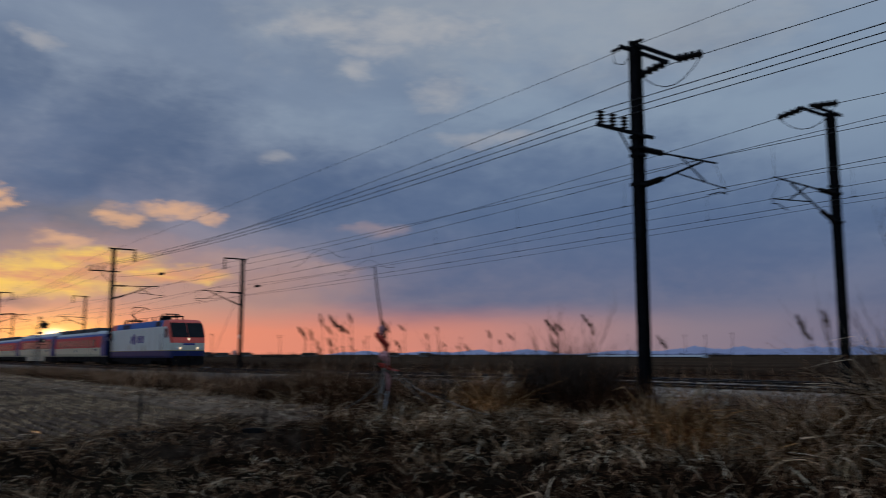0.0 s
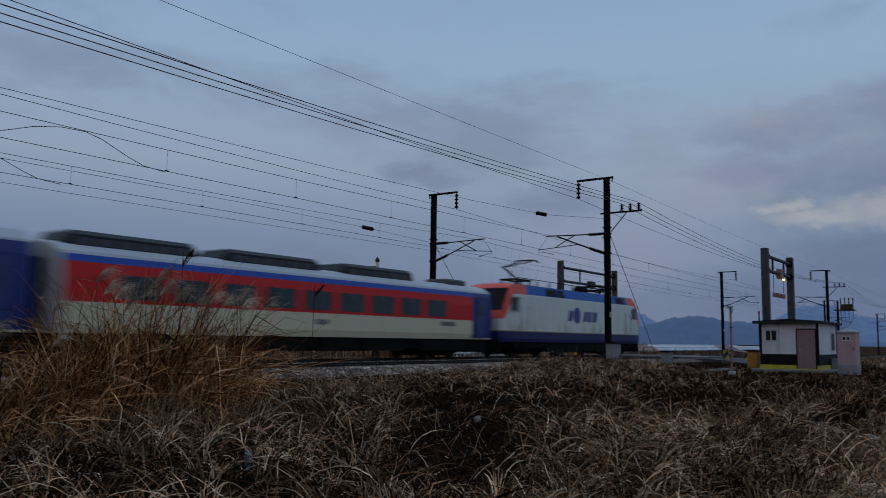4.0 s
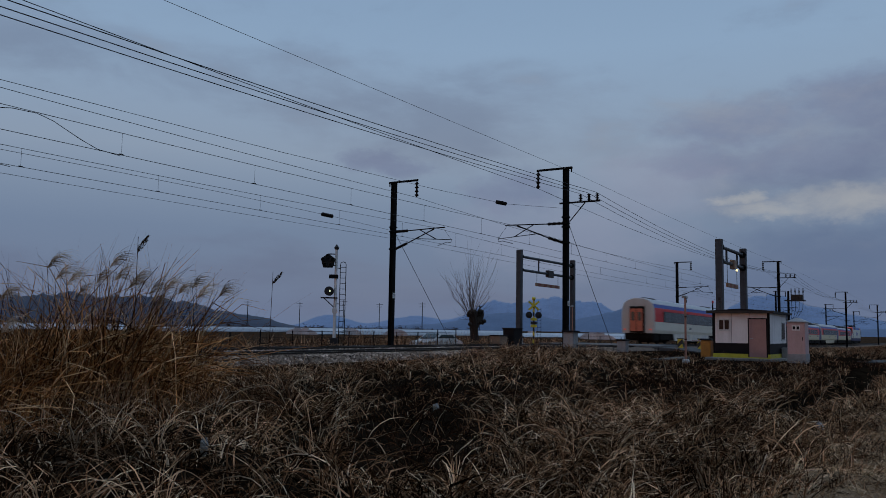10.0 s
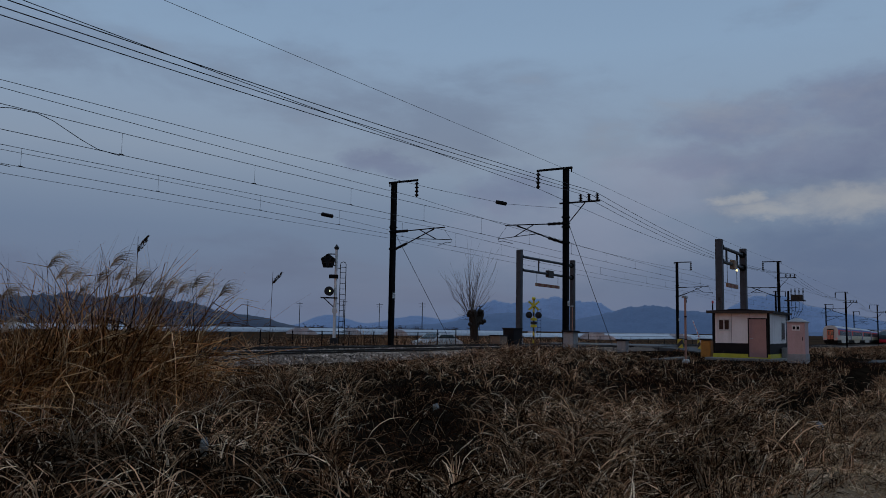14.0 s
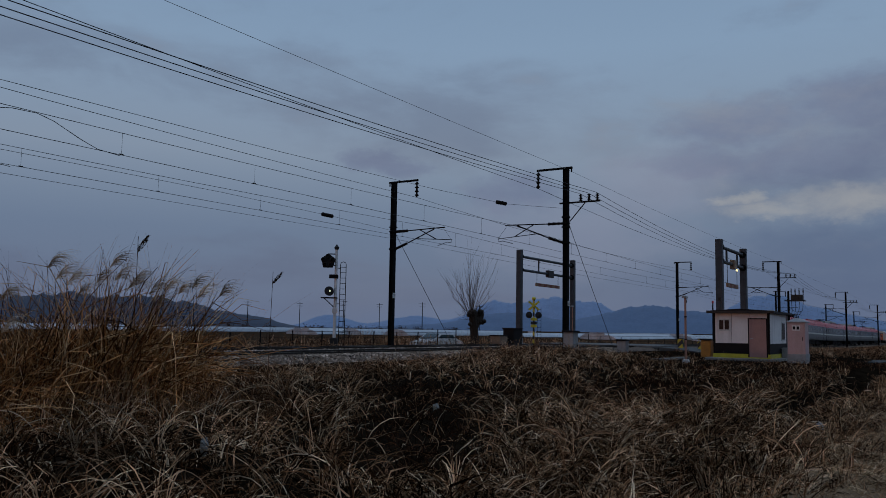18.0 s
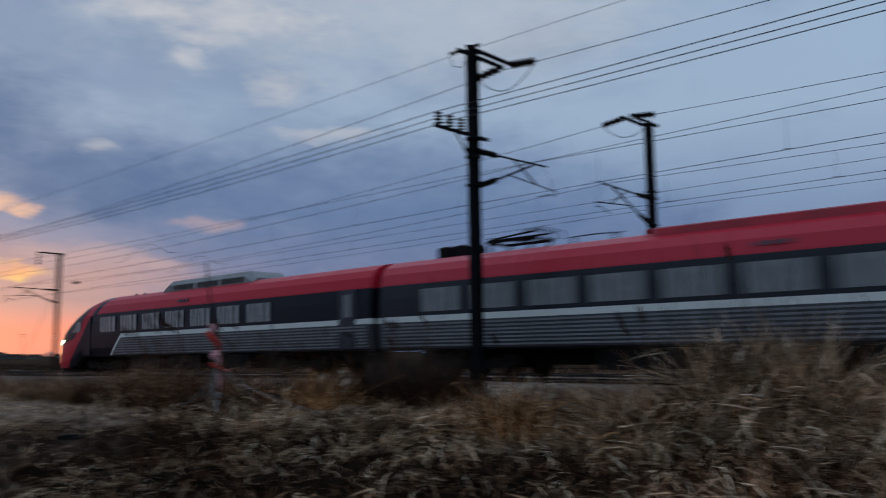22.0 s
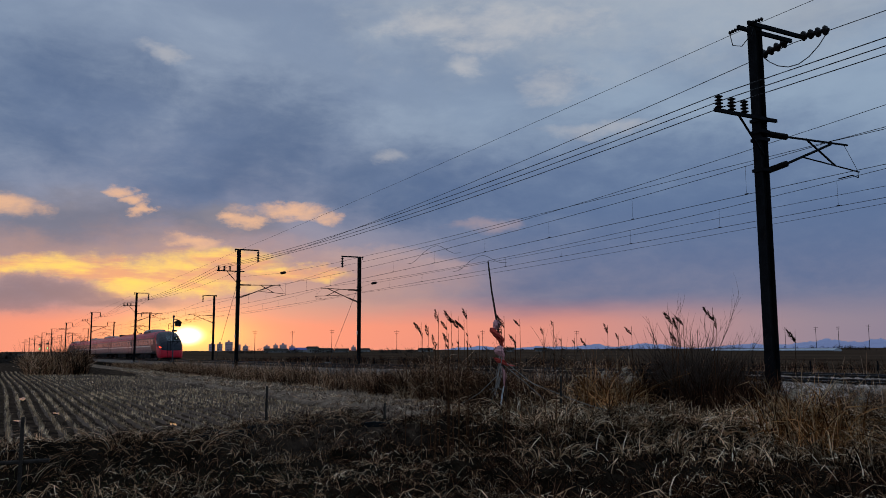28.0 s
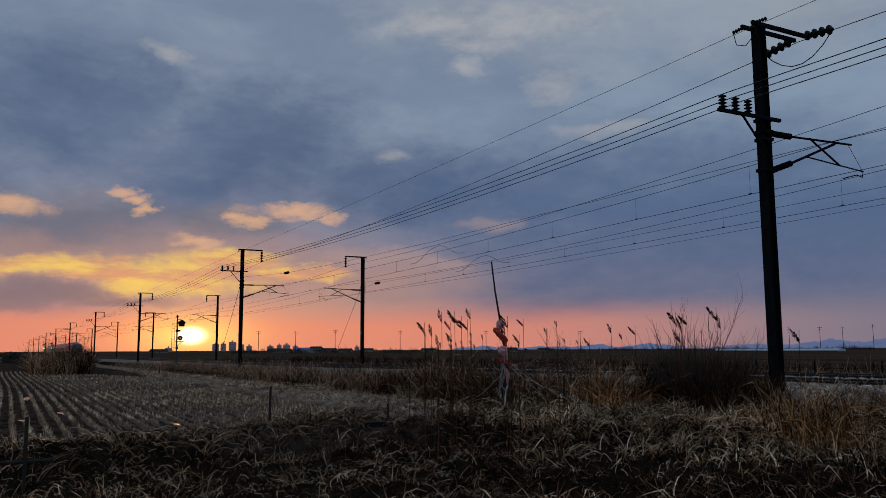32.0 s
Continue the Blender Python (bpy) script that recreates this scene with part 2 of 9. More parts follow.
def surf(name, a, b=None, rough=0.7, metal=0.0, scale=4.0, bump=0.0, spot=None, stretch=(1, 1, 1), random=0.0, grime=0.0, gloss=0.5):
    """A mottled surface: colours a and b at two scales, fine relief, spots of a third colour, and a shade of its own for each object."""
    m = bpy.data.materials.new(name)
    m.use_nodes = True
    k = Nodes(m.node_tree)
    p = m.node_tree.nodes["Principled BSDF"]
    co = k.scaled(k.node("ShaderNodeTexCoord").outputs["Object"], stretch)
    b = b or tuple(c * 0.75 for c in a)
    n1, n2 = k.noise(co, scale, 5), k.noise(co, scale * 7.3, 4)
    f = k.step(k.add(k.mul(n1, 0.6), k.mul(n2, 0.4)), 0.36, 0.64)
    col = k.mix(f, a, b)
    if spot:
        col = k.mix(k.step(k.noise(co, scale * 2.1, 6, 0.65), 0.58, 0.72), col, spot)
    if grime:
        col = k.mix(k.mul(k.step(k.noise(k.scaled(co, (1.3, 1.3, 0.15)), scale * 1.5, 5), 0.48, 0.75), grime), col, (0.16, 0.11, 0.06))
    if random:
        hs = k.node("ShaderNodeHueSaturation")
        k.put(hs.inputs["Value"], k.add(k.mul(k.node("ShaderNodeObjectInfo").outputs["Random"], random), 1 - random / 2))
        k.put(hs.inputs["Color"], col)
        col = hs.outputs[0]
    k.put(p.inputs["Base Color"], col)
    k.put(p.inputs["Roughness"], k.add(k.mul(n2, 0.2), rough - 0.1))
    p.inputs["Metallic"].default_value = metal
    p.inputs["Specular IOR Level"].default_value = gloss
    if bump:
        bn = k.node("ShaderNodeBump")
        bn.inputs["Strength"].default_value, bn.inputs["Distance"].default_value = bump, 0.02
        k.put(bn.inputs["Height"], n2)
        k.put(p.inputs["Normal"], bn.outputs[0])
    return m


def straw(name, stops, rough=0.75):
    """Dry stalks: each blade takes its own shade."""
    m = bpy.data.materials.new(name)
    m.use_nodes = True
    k = Nodes(m.node_tree)
    p = m.node_tree.nodes["Principled BSDF"]
    r = k.node("ShaderNodeNewGeometry").outputs["Random Per Island"]
    col = k.ramp(r, stops)
    co = k.node("ShaderNodeTexCoord").outputs["Object"]
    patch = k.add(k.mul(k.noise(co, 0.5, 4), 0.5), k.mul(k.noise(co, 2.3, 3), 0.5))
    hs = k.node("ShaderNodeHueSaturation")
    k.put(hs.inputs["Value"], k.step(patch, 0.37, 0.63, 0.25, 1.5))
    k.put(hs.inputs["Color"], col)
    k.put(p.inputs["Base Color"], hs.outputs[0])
    p.inputs["Roughness"].default_value = rough
    p.inputs["Specular IOR Level"].default_value = 0.0
    return m


def glow(name, col, strength):
    m = bpy.data.materials.new(name)
    m.use_nodes = True
    p = m.node_tree.nodes["Principled BSDF"]
    p.inputs["Base Color"].default_value = (*col, 1)
    p.inputs["Emission Color"].default_value = (*col, 1)
    p.inputs["Emission Strength"].default_value = strength
    return m


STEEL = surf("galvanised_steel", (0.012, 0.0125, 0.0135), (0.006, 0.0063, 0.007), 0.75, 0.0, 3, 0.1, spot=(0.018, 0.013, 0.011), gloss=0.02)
GREY_STEEL = surf("grey_painted_steel", (0.062, 0.068, 0.078), (0.040, 0.044, 0.051), 0.55, 0.1, 3, 0.1, gloss=0.2)
WIRE = surf("weathered_wire", (0.018, 0.018, 0.019), None, 0.5, 0.4, 20, gloss=0.2)
INSUL = surf("brown_porcelain", (0.014, 0.010, 0.009), (0.02, 0.016, 0.014), 0.4, 0, 8, gloss=0.06)
RAILM = surf("rail_steel", (0.032, 0.024, 0.019), (0.018, 0.014, 0.011), 0.7, 0.0, 6, 0.1, gloss=0.1)
RAILTOP = surf("polished_rail", (0.35, 0.34, 0.33), (0.28, 0.27, 0.26), 0.25, 0.9, 10)
CONCRETE = surf("weathered_concrete", (0.26, 0.25, 0.23), (0.17, 0.165, 0.155), 0.85, 0, 3, 0.4, spot=(0.12, 0.11, 0.10), random=0.25, gloss=0.15)
OLDPANEL = surf("grimy_concrete_panel", (0.12, 0.115, 0.11), (0.22, 0.21, 0.2), 0.9, 0, 1.5, 0.3, grime=0.3, gloss=0.1)
STONE = straw("ballast_stone", [(0.0, (0.085, 0.06, 0.045)), (0.4, (0.28, 0.205, 0.155)), (0.8, (0.47, 0.36, 0.28)), (1.0, (0.66, 0.52, 0.42))], 0.9)
BALLAST = surf("ballast_bed", (0.24, 0.178, 0.137), (0.09, 0.066, 0.05), 0.95, 0, 12, 1.0, spot=(0.30, 0.25, 0.205), gloss=0.08)
# lower stops of these grasses go near-black: shade between blades put into colour
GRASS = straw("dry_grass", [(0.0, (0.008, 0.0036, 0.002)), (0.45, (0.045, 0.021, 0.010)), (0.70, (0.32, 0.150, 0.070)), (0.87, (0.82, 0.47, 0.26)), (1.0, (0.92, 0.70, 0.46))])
# darkest weeds: shade deep in the growth is put into this colour
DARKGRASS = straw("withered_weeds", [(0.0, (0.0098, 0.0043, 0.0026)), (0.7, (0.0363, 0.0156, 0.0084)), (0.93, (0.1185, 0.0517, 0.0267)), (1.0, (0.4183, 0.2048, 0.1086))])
PATHGRASS = straw("trodden_grass", [(0.0, (0.14, 0.082, 0.042)), (0.5, (0.52, 0.335, 0.185)), (1.0, (0.86, 0.64, 0.41))])
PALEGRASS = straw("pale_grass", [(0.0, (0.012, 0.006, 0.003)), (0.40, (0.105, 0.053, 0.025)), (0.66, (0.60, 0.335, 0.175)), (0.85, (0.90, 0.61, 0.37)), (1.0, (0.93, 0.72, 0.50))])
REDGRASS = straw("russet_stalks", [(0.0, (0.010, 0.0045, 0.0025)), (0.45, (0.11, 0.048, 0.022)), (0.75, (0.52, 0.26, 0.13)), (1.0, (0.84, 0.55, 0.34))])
SILVERLEAF = straw("russet_silvergrass_leaf", [(0.0, (0.02, 0.007, 0.0025)), (0.42, (0.19, 0.070, 0.022)), (0.75, (0.60, 0.27, 0.095)), (1.0, (0.80, 0.53, 0.28))])
GREENGRASS = straw("winter_green_grass", [(0.0, (0.012, 0.018, 0.007)), (0.6, (0.04, 0.05, 0.02)), (1.0, (0.16, 0.14, 0.07))])
PLUME = straw("silver_plume", [(0.0, (0.40, 0.30, 0.21)), (1.0, (0.74, 0.60, 0.45))])
BROWNPLUME = straw("brown_plume", [(0.0, (0.03, 0.018, 0.011)), (1.0, (0.12, 0.075, 0.045))])
STUBBLE = straw("rice_stubble", [(0.0, (0.22, 0.128, 0.066)), (0.6, (0.62, 0.395, 0.215)), (1.0, (0.88, 0.65, 0.41))])
MUD = surf("furrow_mud", (0.16, 0.106, 0.075), (0.08, 0.052, 0.037), 1.0, 0, 2.5, 0.8, spot=(0.17, 0.115, 0.082), gloss=0.0)
BARK = surf("dark_bark", (0.05, 0.038, 0.03), (0.028, 0.022, 0.018), 0.9, 0, 9, 0.8, gloss=0.08)
TWIG = surf("bare_twig", (0.075, 0.05, 0.035), (0.045, 0.03, 0.022), 0.85, 0, 6, gloss=0.08)
# greenhouse skirts, and the strip that stands for shade at the paddy's edge
BLACK_SKIRT_SHADE = surf("black_mulch_sheet", (0.006, 0.006, 0.006), (0.012, 0.011, 0.010), 0.5, 0, 5, 0.5, gloss=0.03)
WATER = surf("puddle_water", (0.02, 0.018, 0.016), (0.03, 0.026, 0.022), 0.14, 0, 3)
VINYL = surf("greenhouse_vinyl", (0.46, 0.48, 0.51), (0.34, 0.36, 0.39), 0.4, 0, 0.4, 0.1, random=0.25)
HUTWALL = surf("white_panel_wall", (0.80, 0.765, 0.75), (0.73, 0.69, 0.68), 0.5, 0, 1.2, 0.05, grime=0.2, gloss=0.3)
HUTDARK = surf("black_panel", (0.010, 0.009, 0.010), (0.014, 0.012, 0.013), 0.6, 0, 2, gloss=0.1)
HUTPANE = surf("curtained_hut_pane", (0.05, 0.028, 0.026), (0.02, 0.013, 0.013), 0.4, 0, 3, gloss=0.1)
HUTDOOR = surf("pink_brown_door", (0.34, 0.20, 0.19), (0.29, 0.17, 0.165), 0.45, 0, 2, grime=0.1)
PINKBOX = surf("pale_pink_cabinet", (0.50, 0.34, 0.33), (0.44, 0.29, 0.285), 0.5, 0, 2, grime=0.15)
YELLOW = surf("yellow_paint", (0.58, 0.50, 0.03), (0.46, 0.39, 0.03), 0.5, 0, 3, grime=0.15)
ORANGE = surf("orange_plastic", (0.60, 0.24, 0.03), (0.48, 0.18, 0.03), 0.5, 0, 3)
BLACK = surf("black_paint", (0.014, 0.014, 0.015), (0.024, 0.024, 0.024), 0.5, 0, 4, gloss=0.25)
WHITEP = surf("white_paint", (0.66, 0.66, 0.65), (0.54, 0.54, 0.53), 0.45, 0, 2, grime=0.15)
GREYBOX = surf("grey_cabinet", (0.30, 0.30, 0.30), (0.22, 0.22, 0.22), 0.55, 0, 2, grime=0.2)
BROWNBOX = surf("brown_cabinet", (0.25, 0.16, 0.10), (0.18, 0.12, 0.08), 0.6, 0, 2)
CLOTH = surf("faded_red_cloth", (0.55, 0.07, 0.045), (0.40, 0.05, 0.04), 0.9, 0, 6, 0.4, gloss=0.1)
PINKCLOTH = surf("faded_pink_cloth", (0.60, 0.30, 0.29), (0.45, 0.20, 0.20), 0.9, 0, 6, 0.4, gloss=0.1)
ROPE = surf("pale_rope", (0.34, 0.31, 0.27), (0.24, 0.22, 0.19), 0.9, 0, 12)
# the low sun's orange is put into the pipe's own colour
SUNLIT_PIPE = surf("reddish_pipe", (0.42, 0.22, 0.16), (0.34, 0.17, 0.12), 0.35, 0.4, 4)
GLASS = surf("dark_window_glass", (0.014, 0.024, 0.027), (0.05, 0.08, 0.085), 0.25, 0, 1.2, stretch=(1.5, 1, 0.4), gloss=0.35)
PALEGLASS = surf("curtained_window_glass", (0.30, 0.305, 0.27), (0.075, 0.085, 0.09), 0.25, 0, 1.6, stretch=(3.0, 1, 0.3))
CABGLASS = surf("black_cab_glass", (0.004, 0.004, 0.005), (0.010, 0.010, 0.011), 0.3, 0, 1.2, gloss=0.12)
UNDER = surf("sooty_underframe", (0.007, 0.0065, 0.006), (0.015, 0.013, 0.012), 0.75, 0.1, 4, 0.3, gloss=0.06)
ROOFGREY = surf("grey_roof_pod", (0.11, 0.11, 0.115), (0.07, 0.07, 0.075), 0.6, 0.2, 3, 0.1, gloss=0.25)
SILVER = surf("silver_roof_paint", (0.36, 0.38, 0.40), (0.30, 0.315, 0.33), 0.4, 0.3, 1.5, grime=0.2)
PALEPOD = surf("pale_roof_pod", (0.25, 0.24, 0.22), (0.17, 0.165, 0.155), 0.6, 0.1, 3, grime=0.3)
LOGOBLUE = surf("emblem_blue", (0.02, 0.03, 0.20), (0.025, 0.04, 0.24), 0.4, 0, 4)
GREYTEXT = surf("grey_lettering", (0.09, 0.09, 0.10), None, 0.5, 0, 4)
HEADLAMP = glow("headlamp_glow", (0.82, 0.98, 0.6), 4.5)
LOCOLAMP = glow("locomotive_lamp_glow", (1.0, 0.72, 0.45), 0.7)
TAILLAMP = glow("tail_lamp_glow", (1.0, 0.05, 0.02), 2.2)
DIMLAMP = glow("dim_tail_lamp_glow", (0.8, 0.10, 0.05), 0.35)
SIGNALLAMP = glow("signal_lamp_glow", (0.9, 1.0, 0.6), 0.5)
GREENLAMP = glow("green_signal_glow", (0.05, 1.0, 0.25), 1.6)
AMBERLAMP = glow("amber_lamp_glow", (1.0, 0.8, 0.35), 1.6)


def livery(name, cells, rough=0.38, grime=0.25, gloss=0.25):
    """Vehicle paint laid out on the side of the body; cells(k, x, z) returns the colour."""
    m = bpy.data.materials.new(name)
    m.use_nodes = True
    k = Nodes(m.node_tree)
    p = m.node_tree.nodes["Principled BSDF"]
    co = k.node("ShaderNodeTexCoord").outputs["Object"]
    sep = k.node("ShaderNodeSeparateXYZ")
    k.put(sep.inputs[0], co)
    col = cells(k, sep.outputs[0], sep.outputs[2])
    streak = k.noise(k.scaled(co, (2.2, 1, 0.25)), 1.6, 6, 0.6)
    col = k.mix(k.mul(k.step(streak, 0.5, 0.8), grime), col, (0.20, 0.13, 0.06))
    col = k.mix(k.mul(k.noise(co, 14, 3), 0.08), col, (0.03, 0.026, 0.022))
    k.put(p.inputs["Base Color"], col)
    k.put(p.inputs["Roughness"], k.add(k.mul(streak, 0.25), rough - 0.1))
    p.inputs["Specular IOR Level"].default_value = gloss
    return m


def bands(k, z, below, *steps):
    col = k.mix(0.0, below, below)
    for h, c in steps:
        col = k.mix(k.gt(z, h), col, c)
    return col


BLUE_C, RED_C, CREAM_C, WHITE_C, SILVER_C = (0.010, 0.062, 0.34), (0.66, 0.014, 0.016), (0.74, 0.64, 0.43), (0.78, 0.73, 0.61), (0.52, 0.53, 0.54)
SALMON_C, LOCO_C, LOCOBLUE_C = (0.86, 0.12, 0.08), (0.76, 0.77, 0.69), (0.004, 0.11, 0.43)


def loco_cells(k, x, z):
    col = bands(k, z, (0.012, 0.022, 0.11), (1.40, (0.45, 0.36, 0.12)), (1.44, LOCO_C), (3.46, LOCOBLUE_C))
    ax = k.m("ABSOLUTE", x)
    u = k.sub(9.6, ax)
    # rust and yellow dirt washed down to the sill
    wash = k.noise(k.scaled(k.vec(x, 0.0, z), (1.1, 1, 0.35)), 1.1, 5, 0.6)
    low = k.mul(k.step(wash, 0.42, 0.72), k.mul(k.lt(z, 3.4), k.gt(z, 1.44)))
    col = k.mix(k.mul(low, k.mul(k.step(k.mul(z, -1.0), -2.5, -1.45), 0.6)), col, (0.40, 0.27, 0.09))
    cap = k.mul(k.gt(z, 3.44), k.lt(u, k.sub(2.75, k.mul(k.gt(x, 0.0), 0.35))))
    slant = k.sub(u, k.mul(k.sub(z, 2.1), 0.62))
    strip = k.mul(k.gt(z, 2.05), k.lt(slant, 0.42))
    return k.mix(k.m("MAXIMUM", cap, strip), col, SALMON_C)


def coach_cells(lower, tall=True):
    red, blue, roof = (1.93, 3.14, 3.46) if tall else (1.86, 3.04, 3.26)

    def cells(k, x, z):
        col = bands(k, z, lower, (red, RED_C), (blue, BLUE_C), (roof, SILVER_C))
        end = k.mul(k.gt(x, -1.9), k.gt(z, 1.0))
        col = k.mix(k.mul(end, k.lt(z, roof)), col, (0.018, 0.032, 0.17))
        return k.mix(k.lt(x, -23.36), col, (0.50, 0.47, 0.44))
    return cells


# the ribbed panel's base is darkened for the shade between its ribs
CRIMSON_C, INK_C, RIB_GROOVE_C, LINE_C = (0.55, 0.018, 0.036), (0.006, 0.007, 0.012), (0.06, 0.062, 0.064), (0.72, 0.72, 0.64)


def railcar_cells(k, x, z):
    return bands(k, z, INK_C, (0.94, RIB_GROOVE_C), (1.74, LINE_C), (1.92, INK_C), (2.92, CRIMSON_C))


def cabcar_cells(k, x, z):
    """x runs from 0 at the tip of the nose to the negative."""
    u = k.mul(x, -1.0)
    col = railcar_cells(k, x, z)
    # the black flank behind the nose, up to the raked edge of the ribbed panel
    rake = k.sub(u, k.add(6.3, k.mul(k.sub(z, 0.95), 1.13)))
    edge = k.mul(k.mul(k.gt(rake, 0.0), k.lt(rake, 0.22)), k.mul(k.gt(z, 0.94), k.lt(z, 1.9)))
    col = k.mix(k.mul(k.lt(rake, 0.0), k.lt(z, 1.92)), col, INK_C)
    col = k.mix(edge, col, LINE_C)
    # the raked red band and the nose
    front = k.lt(u, k.add(3.6, k.mul(k.sub(z, 1.78), 1.12)))
    low = k.gt(z, k.mul(k.sub(u, 1.5), 1.0))
    col = k.mix(k.mul(front, low), col, CRIMSON_C)
    col = k.mix(k.mul(front, k.sub(1.0, low)), col, INK_C)
    shield = k.mul(k.gt(z, k.add(1.22, k.mul(u, 0.23))), k.lt(u, k.add(2.55, k.mul(k.sub(z, 1.8), 1.0))))
    return k.mix(shield, col, INK_C)


LOCO_M = livery("locomotive_paint", loco_cells, 0.4, 0.35)
COACH_CREAM = livery("coach_paint_cream", coach_cells(CREAM_C))
COACH_LOW = livery("older_coach_paint_cream", coach_cells(CREAM_C, False))
COACH_WHITE = livery("coach_paint_white", coach_cells(WHITE_C))
CABCAR_M = livery("cab_car_paint", cabcar_cells, 0.32, 0.02, 0.15)
RAILCAR_M = livery("railcar_paint", railcar_cells, 0.28, 0.02, 0.3)

# ======== building helpers ========


def part(name, bm, material, parent=None, label="", smooth=False):
    me = bpy.data.meshes.new(name)
    bm.to_mesh(me)
    bm.free()
    me.materials.append(material)
    if smooth:
        me.shade_smooth()
    ob = new(name, me)
    if parent is not None:
        ob.parent = parent
    return tagged(ob, label)


def again(ob, x, y, z, parent=None):
    """Another part on the same mesh, moved by x, y, z."""
    o = new(ob.name.split(".")[0], ob.data)
    o.parent = parent or ob.parent
    o.location = (x, y, z)
    return o


def thing(name, m, label, category, group="", kind=""):
    ob = new(name)
    ob.matrix_world = m
    return tagged(ob, label, category, group, kind)


def box(bm, x0, x1, y0, y1, z0, z1, c=0.0):
    """A box; c chamfers its upright and top edges."""
    if c <= 0:
        v = [bm.verts.new((x, y, z)) for z in (z0, z1) for x, y in ((x0, y0), (x1, y0), (x1, y1), (x0, y1))]
        for f in ((3, 2, 1, 0), (4, 5, 6, 7), (0, 1, 5, 4), (1, 2, 6, 5), (2, 3, 7, 6), (3, 0, 4, 7)):
            bm.faces.new([v[i] for i in f])
        return
    ring = lambda d, e, z: [(x0 + d + e, y0 + d, z), (x1 - d - e, y0 + d, z), (x1 - d, y0 + d + e, z), (x1 - d, y1 - d - e, z), (x1 - d - e, y1 - d, z), (x0 + d + e, y1 - d, z), (x0 + d, y1 - d - e, z), (x0 + d, y0 + d + e, z)]
    loft(bm, [ring(0, c, z0), ring(0, c, z1 - c), ring(c, c, z1)])


def bar(bm, a, b, r0, r1=None, n=8):
    a, b = Vector(a), Vector(b)
    r1 = r0 if r1 is None else r1
    q = (b - a).to_track_quat("Z", "Y")
    rings = [[bm.verts.new(c + q @ Vector((r * math.cos(2 * math.pi * i / n), r * math.sin(2 * math.pi * i / n), 0))) for i in range(n)] for c, r in ((a, r0), (b, r1))]
    for i in range(n):
        bm.faces.new((rings[0][i], rings[0][(i + 1) % n], rings[1][(i + 1) % n], rings[1][i]))
    bm.faces.new(rings[0][::-1])
    bm.faces.new(rings[1])


def loft(bm, loops, cap=True):
    rings = [[bm.verts.new(p) for p in l] for l in loops]
    n = len(rings[0])
    for a, b in zip(rings, rings[1:]):
        for i in range(n):
            bm.faces.new((a[i], a[(i + 1) % n], b[(i + 1) % n], b[i]))
    if cap:
        bm.faces.new(rings[0][::-1])
        bm.faces.new(rings[-1])


def tube(bm, pts, r, n=6, taper=1.0):
    """A bent rod through pts."""
    pts = [Vector(p) for p in pts]
    loops = []
    for i, p in enumerate(pts):
        d = (pts[min(i + 1, len(pts) - 1)] - pts[max(i - 1, 0)]).normalized()
        s = d.cross(Vector((0.13, 0.21, 1.0))).normalized()
        u = s.cross(d)
        rr = r * (1 + (taper - 1) * i / max(1, len(pts) - 1))
        loops.append([p + (s * math.cos(2 * math.pi * j / n) + u * math.sin(2 * math.pi * j / n)) * rr for j in range(n)])
    loft(bm, loops)


def turned(bm, a, way, rings, n=10):
    """A turned shape along way from a: rings of (distance, radius)."""
    a, way = Vector(a), Vector(way).normalized()
    q = way.to_track_quat("Z", "Y")
    loft(bm, [[a + q @ Vector((r * math.cos(2 * math.pi * i / n), r * math.sin(2 * math.pi * i / n), d)) for i in range(n)] for d, r in rings])


def sheds(bm, a, way, length, r, count, n=10):
    """A ribbed insulator."""
    rings = [(0, r * 0.35)]
    for i in range(count):
        d = length * (i + 0.5) / count
        h = length / count * 0.28
        rings += [(d - h, r * 0.45), (d, r), (d + h * 0.5, r * 0.9), (d + h, r * 0.45)]
    rings.append((length, r * 0.35))
    turned(bm, a, way, rings, n)


def mesh_of(name, verts, quads, material):
    """A large mesh straight from arrays of corners and four-cornered faces."""
    me = bpy.data.meshes.new(name)
    verts, quads = np.asarray(verts, np.float32), np.asarray(quads, np.int32)
    me.vertices.add(len(verts))
    me.vertices.foreach_set("co", verts.ravel())
    me.loops.add(quads.size)
    me.loops.foreach_set("vertex_index", quads.ravel())
    me.polygons.add(len(quads))
    me.polygons.foreach_set("loop_start", np.arange(0, quads.size, quads.shape[1], dtype=np.int32))
    me.update(calc_edges=True)
    me.materials.append(material)
    return new(name, me)


RNG = np.random.default_rng(7)


def sstep(a, b, x):
    t = np.clip((np.asarray(x, float) - a) / (b - a), 0, 1)
    return t * t * (3 - 2 * t)


def wave(x, y, f, seed):
    """Smooth lumps of about 1 / f metres, between -1 and 1."""
    r = np.random.default_rng(seed)
    out = 0
    for _ in range(5):
        a, p, g = r.uniform(0, 2 * math.pi), r.uniform(0, 6.3), f * r.uniform(0.6, 1.7)
        out = out + np.sin((np.cos(a) * x + np.sin(a) * y) * g * 2 * math.pi + p)
    return out / 5

# ======== the lie of the land ========
NEAR_Y, FAR_Y, T1, T2, RAIL = 16.7, 26.9, 19.7, 24.0, 0.70


def grade(x):
    """How far the line lies below its level before the camera, as it falls away both ways."""
    return np.interp(x, [-1000, -300, -190, -117, -64, -20, 40, 62, 93, 120, 150, 206, 300, 1200], [-1.6, -0.8, -0.6, -0.38, -0.25, 0.0, 0.0, -0.06, -0.36, -0.62, -0.88, -1.05, -1.3, -2.6])


